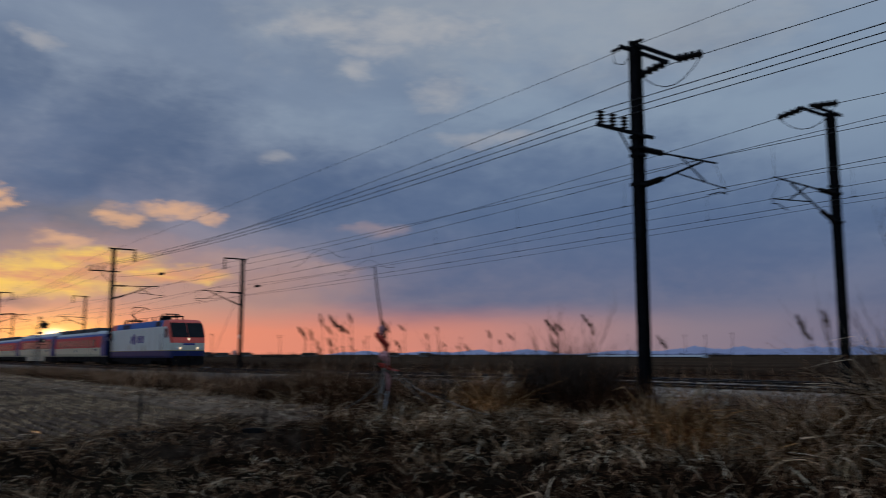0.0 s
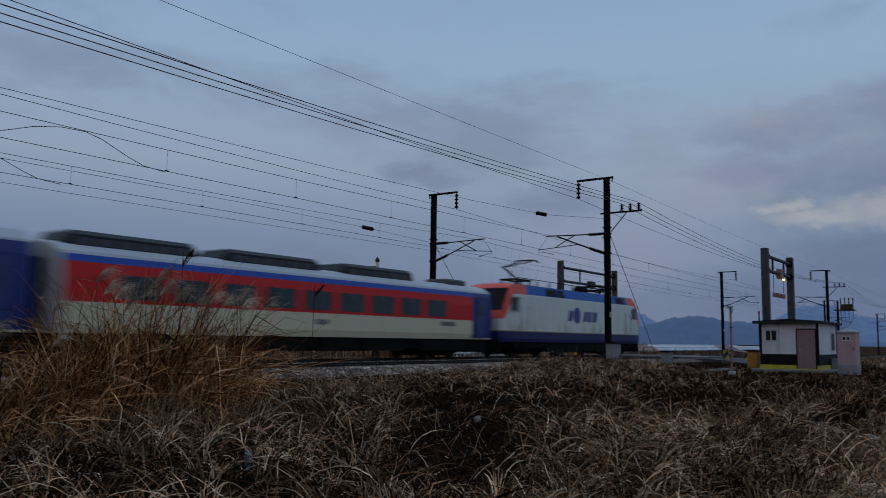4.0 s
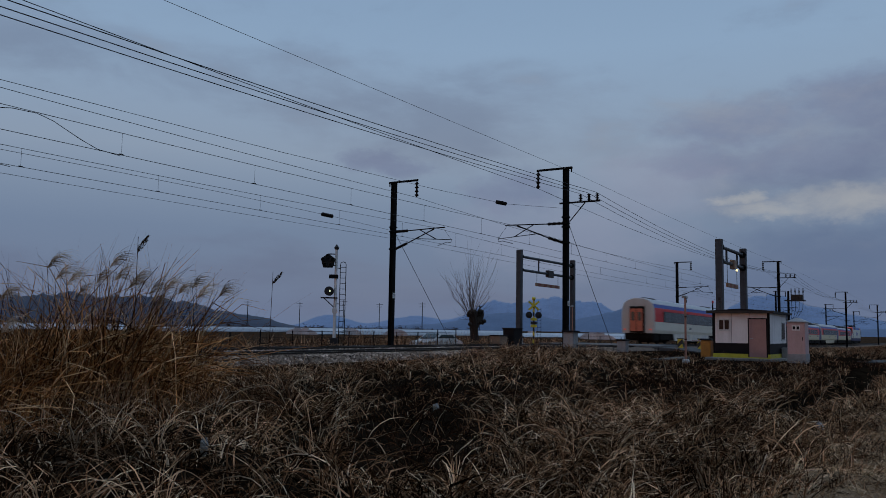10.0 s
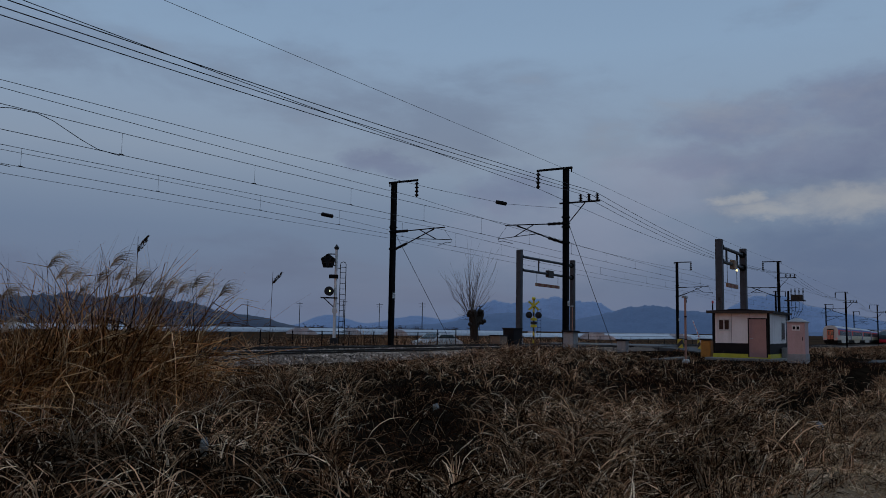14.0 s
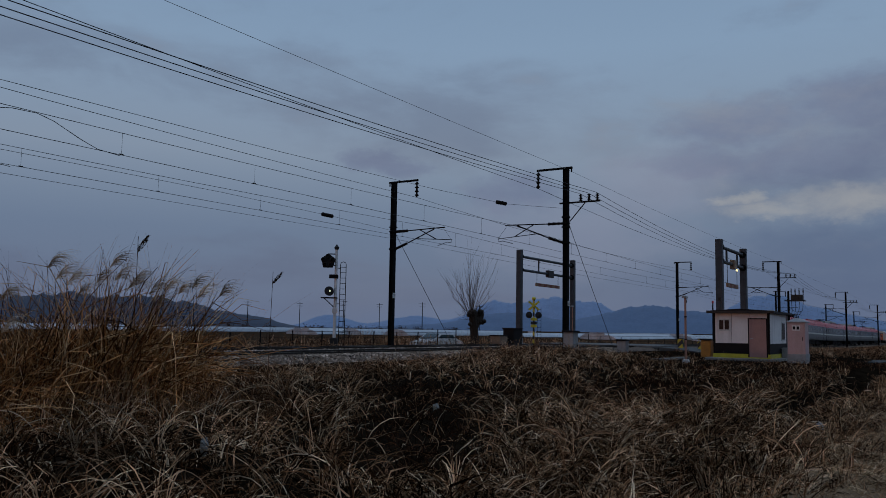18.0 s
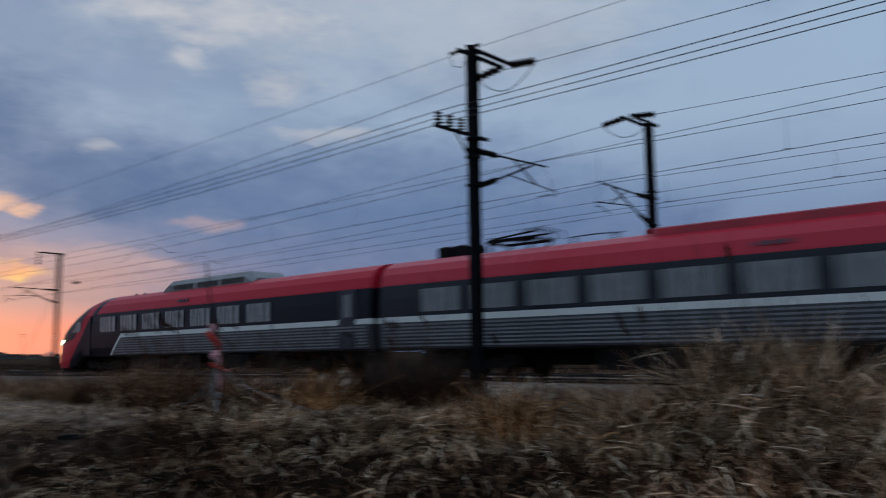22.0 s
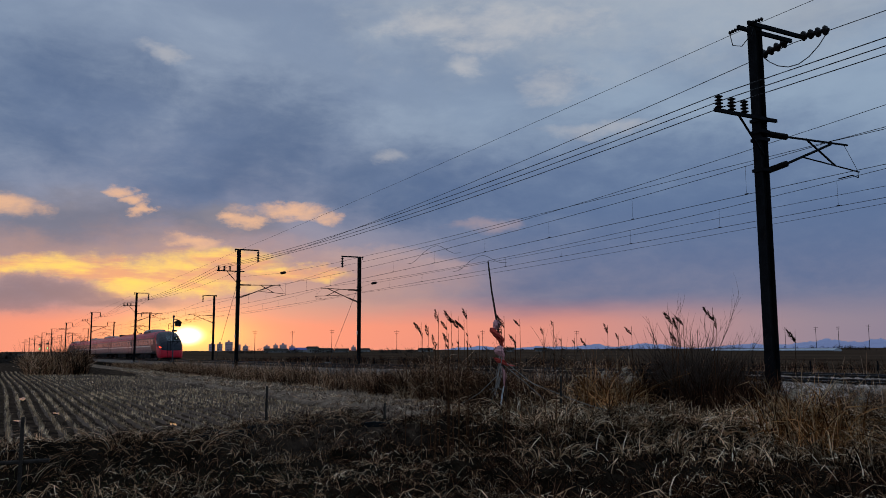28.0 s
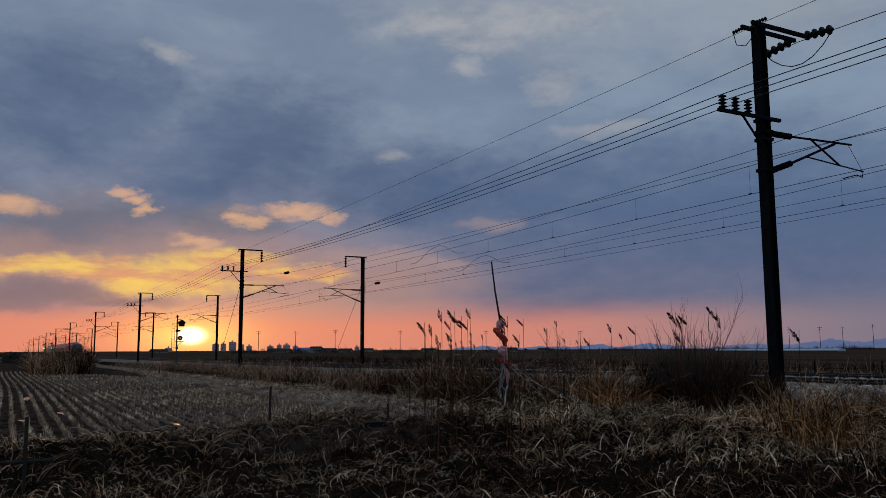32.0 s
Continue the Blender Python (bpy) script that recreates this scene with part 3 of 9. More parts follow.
GRADE_X = (-1000, -600, -300, -190, -117, -64, -20, 40, 62, 93, 120, 150, 206, 300, 1200)


def ditch_y(x):
    """The line of the ditch towards the crossing."""
    return 2.85 + 0.25 * sstep(14, 20, x) + 0.35 * sstep(24, 36, x) + 0.07 * np.sin(x * 0.9)


def ditch_w(x):
    """Its half width, which opens out towards the crossing."""
    return 0.36 + 0.42 * sstep(14.5, 20, x)


def ditch_open(x):
    """Where the ditch lies open and is not grown over: a pit, and its far stretch."""
    return np.clip(np.exp(-((x - 11.0) / 0.9) ** 2) + sstep(15.5, 18, x), 0.12, 1)


def ditch_off(x, y):
    """Distance from the middle of the ditch, as in its narrow part."""
    return np.abs(y - ditch_y(x)) * 0.36 / ditch_w(x) + 0.7 * (1 - ditch_open(x))


def paddy_end(x):
    """Where the paddy meets the foot of the line."""
    return 8.2 - 3.4 * sstep(-50, -68, x) + 0.12 * np.sin(x * 0.7)


def bund_x(y):
    """The bank that edges the paddy, swinging towards the line."""
    return np.interp(y, [-4, 0.2, 1.2, 2.8, 4.8, 6.4, 8.0, 9.6, 11.5, 13.5], [-13.2, -13.7, -13.9, -14.8, -15.7, -15.8, -15.2, -12.6, -10.9, -10.0])


def ground_z(x, y):
    x, y = np.asarray(x, float), np.asarray(y, float)
    away = np.exp(-(np.maximum(np.abs(x) - 60, 0) / 80) ** 2)
    right = sstep(-9, 0, x)
    # verge rising to the line
    low = 1 - 0.6 * sstep(-5, -9, x)
    z = 0.02 + (0.28 * sstep(9.5, 15.0, y) + 0.12 * sstep(15.0, 16.6, y)) * low
    z = z + 0.16 * right * sstep(4.0, 9.0, y) * sstep(15.5, 11.0, y)
    # mounded crest of the bank towards the crossing
    z = z + 0.30 * np.exp(-((x - 29.5) / 6.5) ** 2) * np.exp(-((y - 14.4) / 1.5) ** 2)
    # the paddy, its edging bank and the hollow before it
    bx = bund_x(y)
    paddy = sstep(bx - 0.6, bx - 1.3, x) * sstep(paddy_end(x) + 0.5, paddy_end(x) - 0.3, y)
    slope = sstep(-15.5, -18, x) * sstep(paddy_end(x) - 0.3, paddy_end(x) + 1.2, y) * sstep(12.5, 10.0, y)
    hollow = sstep(bx - 0.25, bx + 0.85, x) * sstep(-3.0, -7.0, x) * sstep(14.6, 12.8, y)
    lip = np.exp(-((x - bx + 0.35) / 0.45) ** 2) * sstep(13.5, 11.0, y) * sstep(-6, -2, y)
    z = z - (0.50 - 0.16 * sstep(8.0, 10.0, y)) * hollow * (1 - paddy) - 0.08 * paddy + 0.08 * slope + 0.07 * lip
    # ditch towards the crossing, with a trodden path before it
    ditch = np.exp(-((y - ditch_y(x)) / ditch_w(x)) ** 4) * sstep(7.2, 9.6, x) * sstep(44, 36, x)
    z = z - (0.15 + 0.4 * np.exp(-((x - 10.6) / 0.8) ** 2) + 0.55 * sstep(16, 20, x)) * ditch
    # the dark hollow along the middle of the bank
    z = z - 0.16 * dark_hollow(x, y)
    # lumps
    z = z + away * (0.07 * wave(x, y, 0.22, 1) + 0.05 * wave(x, y, 0.6, 2)) * (1 - 0.8 * paddy) * sstep(17.2, 15.8, y)
    tuft = np.maximum(wave(x, y, 0.75, 4), 0) * sstep(2.6, 4.0, y + 3 * sstep(-2, -6, x)) * sstep(16.4 - 2.2 * sstep(27, 22, x), 15.2 - 2.2 * sstep(27, 22, x), y) * sstep(44, 38, np.abs(x))
    z = z + 0.26 * tuft * (1 - paddy) * (1 - slope) * (1 - 0.8 * sstep(-5, -9, x) * sstep(10.5, 12.5, y))
    # flat fields beyond the line
    z = z - 0.42 * sstep(27.6, 30.5, y) * (1 - 0.8 * sstep(44, 50, x) * sstep(80, 72, x))
    z = z + away * sstep(30, 34, y) * 0.06 * wave(x, y, 0.1, 3)
    # the ground follows the fall of the line
    z = z + grade(x) * sstep(8.5, 14.0, y) * sstep(40, 29, y)
    # level apron round the hut
    apron = sstep(33, 37, x) * sstep(62, 58, x) * sstep(4.6, 6.0, y) * sstep(17.0, 14.5, y)
    z = z * (1 - apron) + apron * (0.10 + 0.3 * sstep(12.5, 16, y))
    return z


def dark_hollow(x, y):
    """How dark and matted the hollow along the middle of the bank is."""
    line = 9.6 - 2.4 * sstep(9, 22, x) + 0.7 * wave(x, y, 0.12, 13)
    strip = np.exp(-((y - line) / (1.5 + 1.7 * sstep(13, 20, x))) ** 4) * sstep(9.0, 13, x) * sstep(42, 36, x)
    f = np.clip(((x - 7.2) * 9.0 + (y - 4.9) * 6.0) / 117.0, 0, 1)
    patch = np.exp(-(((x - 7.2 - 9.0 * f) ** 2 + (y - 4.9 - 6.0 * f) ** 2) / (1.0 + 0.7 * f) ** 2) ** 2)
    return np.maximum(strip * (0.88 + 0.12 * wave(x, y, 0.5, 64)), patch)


def grid(name, xs, ys, material):
    X, Y = np.meshgrid(xs, ys)
    nx, ny = len(xs), len(ys)
    i = (np.arange(ny - 1)[:, None] * nx + np.arange(nx - 1)[None, :]).ravel()
    ob = mesh_of(name, np.stack([X.ravel(), Y.ravel(), ground_z(X, Y).ravel()], 1), np.stack([i, i + 1, i + nx + 1, i + nx], 1), material)
    ob.data.shade_smooth()
    return ob


def soil_material():
    m = bpy.data.materials.new("winter_soil")
    m.use_nodes = True
    k = Nodes(m.node_tree)
    p = m.node_tree.nodes["Principled BSDF"]
    co = k.node("ShaderNodeTexCoord").outputs["Object"]
    sep = k.node("ShaderNodeSeparateXYZ")
    k.put(sep.inputs[0], co)
    x, y, z = sep.outputs
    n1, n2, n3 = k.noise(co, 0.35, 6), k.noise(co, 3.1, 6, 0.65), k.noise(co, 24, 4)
    # near-black ground: shade under the grass is put into the soil's colour
    shaded_thatch = k.mix(k.step(n2, 0.35, 0.65), (0.006, 0.0042, 0.0028), (0.019, 0.0125, 0.008))
    shaded_thatch = k.mix(k.step(n3, 0.55, 0.8), shaded_thatch, (0.05, 0.032, 0.019))
    mud = k.mix(k.step(n2, 0.35, 0.7), (0.020, 0.013, 0.009), (0.070, 0.044, 0.029))
    mud = k.mix(k.mul(k.step(k.noise(k.scaled(co, (0.15, 1, 1)), 5.0, 5), 0.5, 0.65), 0.45), mud, (0.105, 0.068, 0.044))
    paddy = k.mul(k.step(x, -14.6, -15.4), k.step(y, 8.6, 8.0))
    col = k.mix(paddy, shaded_thatch, mud)
    bare = k.mul(k.mul(k.step(x, -15.5, -17.5), k.step(y, 7.9, 8.5)), k.step(y, 12.4, 11.2))
    col = k.mix(k.mul(bare, 0.9), col, k.mix(k.step(n2, 0.35, 0.65), (0.13, 0.083, 0.055), (0.30, 0.205, 0.14)))
    path = k.mul(k.step(y, 2.3, 1.7), k.step(x, 5.0, 7.0))
    col = k.mix(k.mul(path, 0.85), col, k.mix(n2, (0.17, 0.110, 0.066), (0.42, 0.290, 0.180)))
    far = k.step(y, 29.0, 33.0)
    strips = k.noise(k.scaled(co, (0.004, 0.05, 1)), 1.0, 4, 0.7)
    col = k.mix(k.mul(far, 0.8), col, k.ramp(strips, [(0.3, (0.035, 0.020, 0.013)), (0.45, (0.085, 0.052, 0.032)), (0.6, (0.042, 0.026, 0.017)), (0.75, (0.13, 0.083, 0.052))]))
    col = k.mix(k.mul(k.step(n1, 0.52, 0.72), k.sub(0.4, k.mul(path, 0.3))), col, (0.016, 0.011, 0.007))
    k.put(p.inputs["Base Color"], col)
    p.inputs["Roughness"].default_value = 1.0
    p.inputs["Specular IOR Level"].default_value = 0.0
    bn = k.node("ShaderNodeBump")
    bn.inputs["Strength"].default_value, bn.inputs["Distance"].default_value = 0.8, 0.05
    k.put(bn.inputs["Height"], k.add(n2, n3))
    k.put(p.inputs["Normal"], bn.outputs[0])
    return m


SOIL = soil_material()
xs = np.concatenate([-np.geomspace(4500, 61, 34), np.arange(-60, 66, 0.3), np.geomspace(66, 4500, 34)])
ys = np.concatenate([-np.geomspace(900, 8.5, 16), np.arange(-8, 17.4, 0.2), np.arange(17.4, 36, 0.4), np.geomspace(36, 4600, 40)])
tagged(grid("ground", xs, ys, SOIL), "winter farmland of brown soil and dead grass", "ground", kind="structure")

# ======== track ========
bed = bmesh.new()
shape = [(16.6, 0.28), (17.6, 0.55), (18.3, 0.595), (21.1, 0.595), (21.85, 0.56), (22.6, 0.595), (25.4, 0.595), (26.1, 0.55), (27.1, 0.22), (27.1, -0.3), (16.6, -0.3)]
loft(bed, [[(x, y, z + float(grade(x))) for y, z in shape] for x in GRADE_X])
track_bed = tagged(part("track_bed", bed, BALLAST), "grey crushed stone bed under the two tracks", "ballast", kind="structure")

rail_shape = [(-0.065, 0.545), (0.065, 0.545), (0.065, 0.56), (0.012, 0.585), (0.012, 0.65), (0.036, 0.665), (0.036, 0.696), (-0.036, 0.696), (-0.036, 0.665), (-0.012, 0.65), (-0.012, 0.585), (-0.065, 0.56)]
for yc in (T1, T2):
    for s in (-0.7525, 0.7525):
        bm = bmesh.new()
        loft(bm, [[(x, yc + s + y, z + float(grade(x))) for y, z in rail_shape] for x in GRADE_X])
        r = tagged(part("rail", bm, RAILM), "rusty brown steel rail with a bright top", "rail", "rails of the two tracks", "structure")
        bm = bmesh.new()
        loft(bm, [[(x, yc + s + u, z + float(grade(x))) for u, z in ((-0.028, 0.6965), (0.028, 0.6965), (0.028, 0.70), (-0.028, 0.70))] for x in GRADE_X])
        part("running_surface", bm, RAILTOP, r)

bm = bmesh.new()
loft(bm, [[(x, -1.2, 0.42), (x, 1.2, 0.42), (x, 1.2, 0.605), (x, 0.45, 0.598), (x, -0.45, 0.598), (x, -1.2, 0.605)] for x in (-0.12, 0.12)])
sleeper = part("sleeper", bm, CONCRETE, track_bed)
sleeper.location = (-42, T1, float(grade(-42)))
for i in range(1, 292):
    again(sleeper, -42 + 0.625 * (i % 146), (T1, T2)[i // 146], float(grade(-42 + 0.625 * (i % 146))))


def pebbles(name, n, x0, x1, y0, y1, zf, size, material):
    """Loose stones, joined."""
    c = np.stack([RNG.uniform(x0, x1, n), RNG.uniform(y0, y1, n)], 1)
    z = zf(c[:, 0], c[:, 1])
    unit = np.array([[-1, -1, -.7], [1, -1, -.7], [1, 1, -.7], [-1, 1, -.7], [-.6, -.7, .7], [.7, -.6, .8], [.6, .7, .6], [-.7, .5, .9]])
    v = unit[None] * RNG.uniform(0.55, 1.1, (n, 8, 3)) * (RNG.uniform(*size, n)[:, None, None] / 2)
    a = RNG.uniform(0, 6.3, n)
    ca, sa = np.cos(a)[:, None], np.sin(a)[:, None]
    v = np.stack([v[..., 0] * ca - v[..., 1] * sa, v[..., 0] * sa + v[..., 1] * ca, v[..., 2]], 2)
    v[..., 0] += c[:, :1]
    v[..., 1] += c[:, 1:]
    v[..., 2] += z[:, None]
    q = np.array([[4, 5, 6, 7], [0, 1, 5, 4], [1, 2, 6, 5], [2, 3, 7, 6], [3, 0, 4, 7]])
    return mesh_of(name, v.reshape(-1, 3), (q[None] + np.arange(n)[:, None, None] * 8).reshape(-1, 4), material)


def bed_z(x, y):
    return grade(x) + np.interp(y, [16.0, 16.75, 17.6, 18.4, 21.0, 21.85, 22.7, 25.3, 26.0, 27.0], [0.30, 0.32, 0.565, 0.61, 0.61, 0.575, 0.61, 0.61, 0.565, 0.26])


tagged(pebbles("ballast_stones", 25000, -40, 46, 16.3, 19.0, bed_z, (0.05, 0.11), STONE), "loose grey-brown ballast stones on the track shoulder", "stones", kind="stuff")
tagged(pebbles("ballast_stones_between", 13000, -45, 52, 18.4, 23.2, bed_z, (0.05, 0.10), STONE), "loose grey-brown ballast stones round the near track", "stones", kind="stuff")
tagged(pebbles("ballast_stones_beyond", 7000, -45, 52, 22.9, 26.8, bed_z, (0.05, 0.10), STONE), "loose grey-brown ballast stones round the far track", "stones", kind="stuff")

# ======== overhead line ========
NEAR_X = [-560, -490, -425, -362, -300, -239, -174.6, -117, -64.1, -13.75, 37.5, 93, 151.5, 210, 266]
FAR_X = [-545, -475, -410, -350, -290, -225, -170, -116, -63.8, -13.8, 36.8, 90.6, 147, 206, 262]


def mast(x, y, side, crossarm, strain, plate):
    """An overhead-line mast; side is the way (+1 or -1 in y) to its track."""
    g = 0.30 if side > 0 else 0.22
    t = thing("catenary_mast", pose(x, y, g + float(grade(x)) - (0.14 if side < 0 and x < -20 else 0.0)), "dark steel H-section mast carrying railway wires", "mast", "masts along the line")
    top = 9.78 - g
    bm = bmesh.new()
    section = [(u * 0.127, v * 0.127) for u, v in ((-1, -1), (1, -1), (1, -0.88), (0.06, -0.88), (0.06, 0.88), (1, 0.88), (1, 1), (-1, 1), (-1, 0.88), (-0.06, 0.88), (-0.06, -0.88), (-1, -0.88))]
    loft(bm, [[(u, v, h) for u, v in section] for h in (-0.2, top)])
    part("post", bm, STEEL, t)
    bm = bmesh.new()
    box(bm, -0.32, 0.32, -0.32, 0.32, -0.5, 0.22, 0.05)
    part("footing", bm, OLDPANEL, t, "grimy concrete mast footing")
    for zc in ((6.95, 5.97, 7.25, 6.75) if side > 0 else (6.95, 5.97, 7.2)):
        bm = bmesh.new()
        box(bm, -0.165, 0.165, -0.165, 0.165, zc - g - 0.04, zc - g + 0.04)
        part("clamp", bm, STEEL, t)
    # top arm with its feeder insulator
    bm = bmesh.new()
    zt = top - 0.02
    if strain:
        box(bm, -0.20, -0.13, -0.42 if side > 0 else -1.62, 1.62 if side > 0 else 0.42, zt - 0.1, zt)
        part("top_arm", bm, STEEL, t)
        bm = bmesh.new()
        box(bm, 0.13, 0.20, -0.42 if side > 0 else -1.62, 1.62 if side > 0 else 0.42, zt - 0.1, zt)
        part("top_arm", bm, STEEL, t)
        for dx in (-1, 1):
            bm = bmesh.new()
            sheds(bm, (dx * 0.2, 1.50 * side, zt - 0.08), (dx, 0, -0.12), 0.85, 0.135, 4)
            part("strain_insulator", bm, INSUL, t, "string of dark porcelain discs")
        bm = bmesh.new()
        tube(bm, [(dx * 1.05, 1.50 * side, zt - 0.18 - 0.62 * (1 - dx * dx)) for dx in (-1, -0.75, -0.5, -0.2, 0.1, 0.4, 0.7, 1)], 0.014, 5)
        part("jumper_wire", bm, WIRE, t, "slack black jumper wire")
        if side > 0:
            for dx in (-1, 1):
                bm = bmesh.new()
                sheds(bm, (dx * 0.2, -0.32, zt - 0.05), (dx, 0, -0.05), 0.34, 0.055, 4, 8)
                part("strain_insulator", bm, INSUL, t)
            bm = bmesh.new()
            tube(bm, [(-0.52, -0.32, zt - 0.06), (-0.45, -0.30, zt - 0.42), (-0.2, -0.26, zt - 0.52), (0.1, -0.24, zt - 0.3), (0.2, -0.22, zt - 0.02)], 0.012, 5)
            part("jumper_wire", bm, WIRE, t)
    else:
        box(bm, -0.05, 0.05, -0.34 if side > 0 else -1.62, 1.62 if side > 0 else 0.34, zt - 0.05, zt + 0.05)
        part("top_arm", bm, STEEL, t)
        bm = bmesh.new()
        bar(bm, (0, -0.3 * side, zt), (0, -0.3 * side, zt - 0.22), 0.035)
        part("wire_clip", bm, STEEL, t)
        bm = bmesh.new()
        sheds(bm, (0, 1.55 * side, zt - 0.08), (0, 0, -1), 0.86, 0.12, 4)
        part("suspension_insulator", bm, INSUL, t, "hanging string of dark porcelain discs")
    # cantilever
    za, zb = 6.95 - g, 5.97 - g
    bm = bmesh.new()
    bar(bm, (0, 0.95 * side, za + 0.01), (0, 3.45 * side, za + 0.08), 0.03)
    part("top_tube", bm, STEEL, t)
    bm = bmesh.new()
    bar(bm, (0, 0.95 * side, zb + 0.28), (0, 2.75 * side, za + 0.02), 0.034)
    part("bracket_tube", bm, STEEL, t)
    for a, w in (((0, 0.16 * side, za), (0, side, 0.01)), ((0, 0.16 * side, zb), (0, side, 0.355))):
        bm = bmesh.new()
        sheds(bm, a, w, 0.85, 0.085, 12)
        part("cantilever_insulator", bm, INSUL, t)
    bm = bmesh.new()
    bar(bm, (0, 1.75 * side, za + 0.05), (0, 2.9 * side, za - 0.55), 0.026)
    part("strut", bm, STEEL, t)
    bm = bmesh.new()
    bar(bm, (0, 1.6 * side, zb + 0.52), (0, 3.9 * side, za - 0.62), 0.02)
    part("registration_tube", bm, STEEL, t)
    bm = bmesh.new()
    tube(bm, [(0, 3.85 * side, za - 0.62), (0, 3.85 * side, za - 0.78), (0, 3.6 * side, za - 0.74), (0, 3.0 * side, za - 0.9)], 0.016, 5)
    part("steady_arm", bm, STEEL, t)
    bm = bmesh.new()
    bar(bm, (0, 3.3 * side, za + 0.08), (0, 3.85 * side, za - 0.6), 0.007, n=5)
    part("stay_wire", bm, WIRE, t)
    if crossarm:
        zc = crossarm - g
        bm = bmesh.new()
        box(bm, 0.13, 0.21, -1.75, 0.42, zc - 0.04, zc + 0.04)
        part("crossarm", bm, STEEL, t)
        bm = bmesh.new()
        bar(bm, (0.19, -0.95, zc - 0.04), (0.19, -0.12, zc - 0.95), 0.028)
        part("brace", bm, STEEL, t)
        for o in (-0.72, -1.16, -1.6):
            bm = bmesh.new()
            sheds(bm, (0.17, o, zc + 0.04), (0, 0, 1), 0.34, 0.105, 4)
            part("pin_insulator", bm, INSUL, t, "dark pin insulator")
    if plate:
        bm = bmesh.new()
        box(bm, -0.13, 0.13, -0.158, -0.152, 2.5, 2.75) if side > 0 else box(bm, -0.13, 0.13, -0.158, -0.152, 3.0, 3.3)
        part("number_plate", bm, WHITEP, t, "small white plate with unreadable marks")
        bm = bmesh.new()
        for i in range(3):
            box(bm, -0.08, 0.08, -0.162, -0.159, (2.56 if side > 0 else 3.06) + 0.06 * i, (2.585 if side > 0 else 3.085) + 0.06 * i)
        part("plate_marks", bm, GREYTEXT, t)
    return t


for i, x in enumerate(NEAR_X):
    mast(x, NEAR_Y, 1, 7.26 if x == -13.75 else 8.0, x == -13.75, -70 < x < 95 and abs(x + 13.8) > 1)
for i, x in enumerate(FAR_X):
    mast(x, FAR_Y, -1, None, x == -13.8, -70 < x < 95 and abs(x + 13.8) > 1)


def span_wire(name, xs, y, zs, sag, r, label="thin black overhead wire between masts", yy=None):
    """One wire over several spans, with sag in each: one figure, or one by the middle of the span."""
    pts = []
    for i, (a, b) in enumerate(zip(xs, xs[1:])):
        n = 12
        ya, yb = (y, y) if yy is None else (yy[i], yy[i + 1])
        za, zb = zs[i] + float(grade(a)), zs[i + 1] + float(grade(b))
        dip = sag((a + b) / 2) if callable(sag) else sag
        for j in range(n + (i == len(xs) - 2)):
            f = j / n
            pts.append((a + (b - a) * f, ya + (yb - ya) * f, za + (zb - za) * f - 4 * dip * f * (1 - f) * ((b - a) / 52) ** 2))
    bm = bmesh.new()
    tube(bm, pts, r, 5)
    return tagged(part(name, bm, WIRE), label, "wire", "overhead wires")


def by_span(west, middle, east):
    """Sag of the spans west of the near mast, over the camera, and towards the crossing and beyond."""
    return lambda x: west if x < -14 else middle if x < 37 else east


# feeders and earth wires
span_wire("feeder_wire", NEAR_X, 18.23, [9.60 if x == -13.75 else 8.82 for x in NEAR_X], by_span(0.42, 0.22, 0.5), 0.011)
span_wire("feeder_wire", FAR_X, 25.37, [9.60 if x == -13.8 else 8.80 for x in FAR_X], by_span(0.52, 0.27, 0.4), 0.011)
span_wire("earth_wire", NEAR_X, 16.4, [9.64 if x == -13.75 else 9.56 for x in NEAR_X], by_span(0.10, 0.06, 0.18), 0.007)
span_wire("earth_wire", FAR_X, 26.72, [6.53] * len(FAR_X), by_span(0.2, 0.08, 0.15), 0.008)
for o in (-0.72, -1.16, -1.6):
    span_wire("distribution_wire", NEAR_X, NEAR_Y + o, [7.66 if x == -13.75 else 8.41 for x in NEAR_X], by_span(0.54, 0.36, 0.82), 0.012)


def contact_line(xs, y0, side):
    """Carrier and contact wire of one track, with droppers."""
    zig = [y0 + 0.2 * (-1) ** i for i in range(len(xs))]
    high = [6.24 if 30 < x < 45 else 6.13 if abs(x + 14) < 2 else 6.08 for x in xs]
    sag = by_span(0.42 if side > 0 else 0.52, 0.20 if side > 0 else 0.26, 0.3)
    rise = by_span(0.03, -0.06, -0.03)
    car = span_wire("carrier_wire", xs, y0, [7.06] * len(xs), sag, 0.009, "thin black carrier wire over the track", zig)
    con = span_wire("contact_wire", xs, y0, high, rise, 0.009, "thin black contact wire over the track", zig)
    for i, (a, b) in enumerate(zip(xs, xs[1:])):
        if b < -130 or a > 160:
            continue
        n, ya, yb = 10, zig[i], zig[i + 1]
        for j in range(n):
            f = (j + 0.42) / n
            low = float(grade(a)) * (1 - f) + float(grade(b)) * f
            bow = 4 * f * (1 - f) * ((b - a) / 52) ** 2
            zc = 7.06 + low - sag((a + b) / 2) * bow
            zk = high[i] * (1 - f) + high[i + 1] * f + low - rise((a + b) / 2) * bow
            bm = bmesh.new()
            p = Vector((a + (b - a) * f, ya + (yb - ya) * f, 0))
            bar(bm, p + Vector((0, 0, zk)), p + Vector((0, 0, zc)), 0.005, n=4)
            bar(bm, p + Vector((-0.06, 0, zk + 0.02)), p + Vector((0.06, 0, zk + 0.02)), 0.018, n=5)
            part("dropper", bm, WIRE, car)
    return car, con


contact_line(NEAR_X, T1, 1)
contact_line(FAR_X, T2, -1)

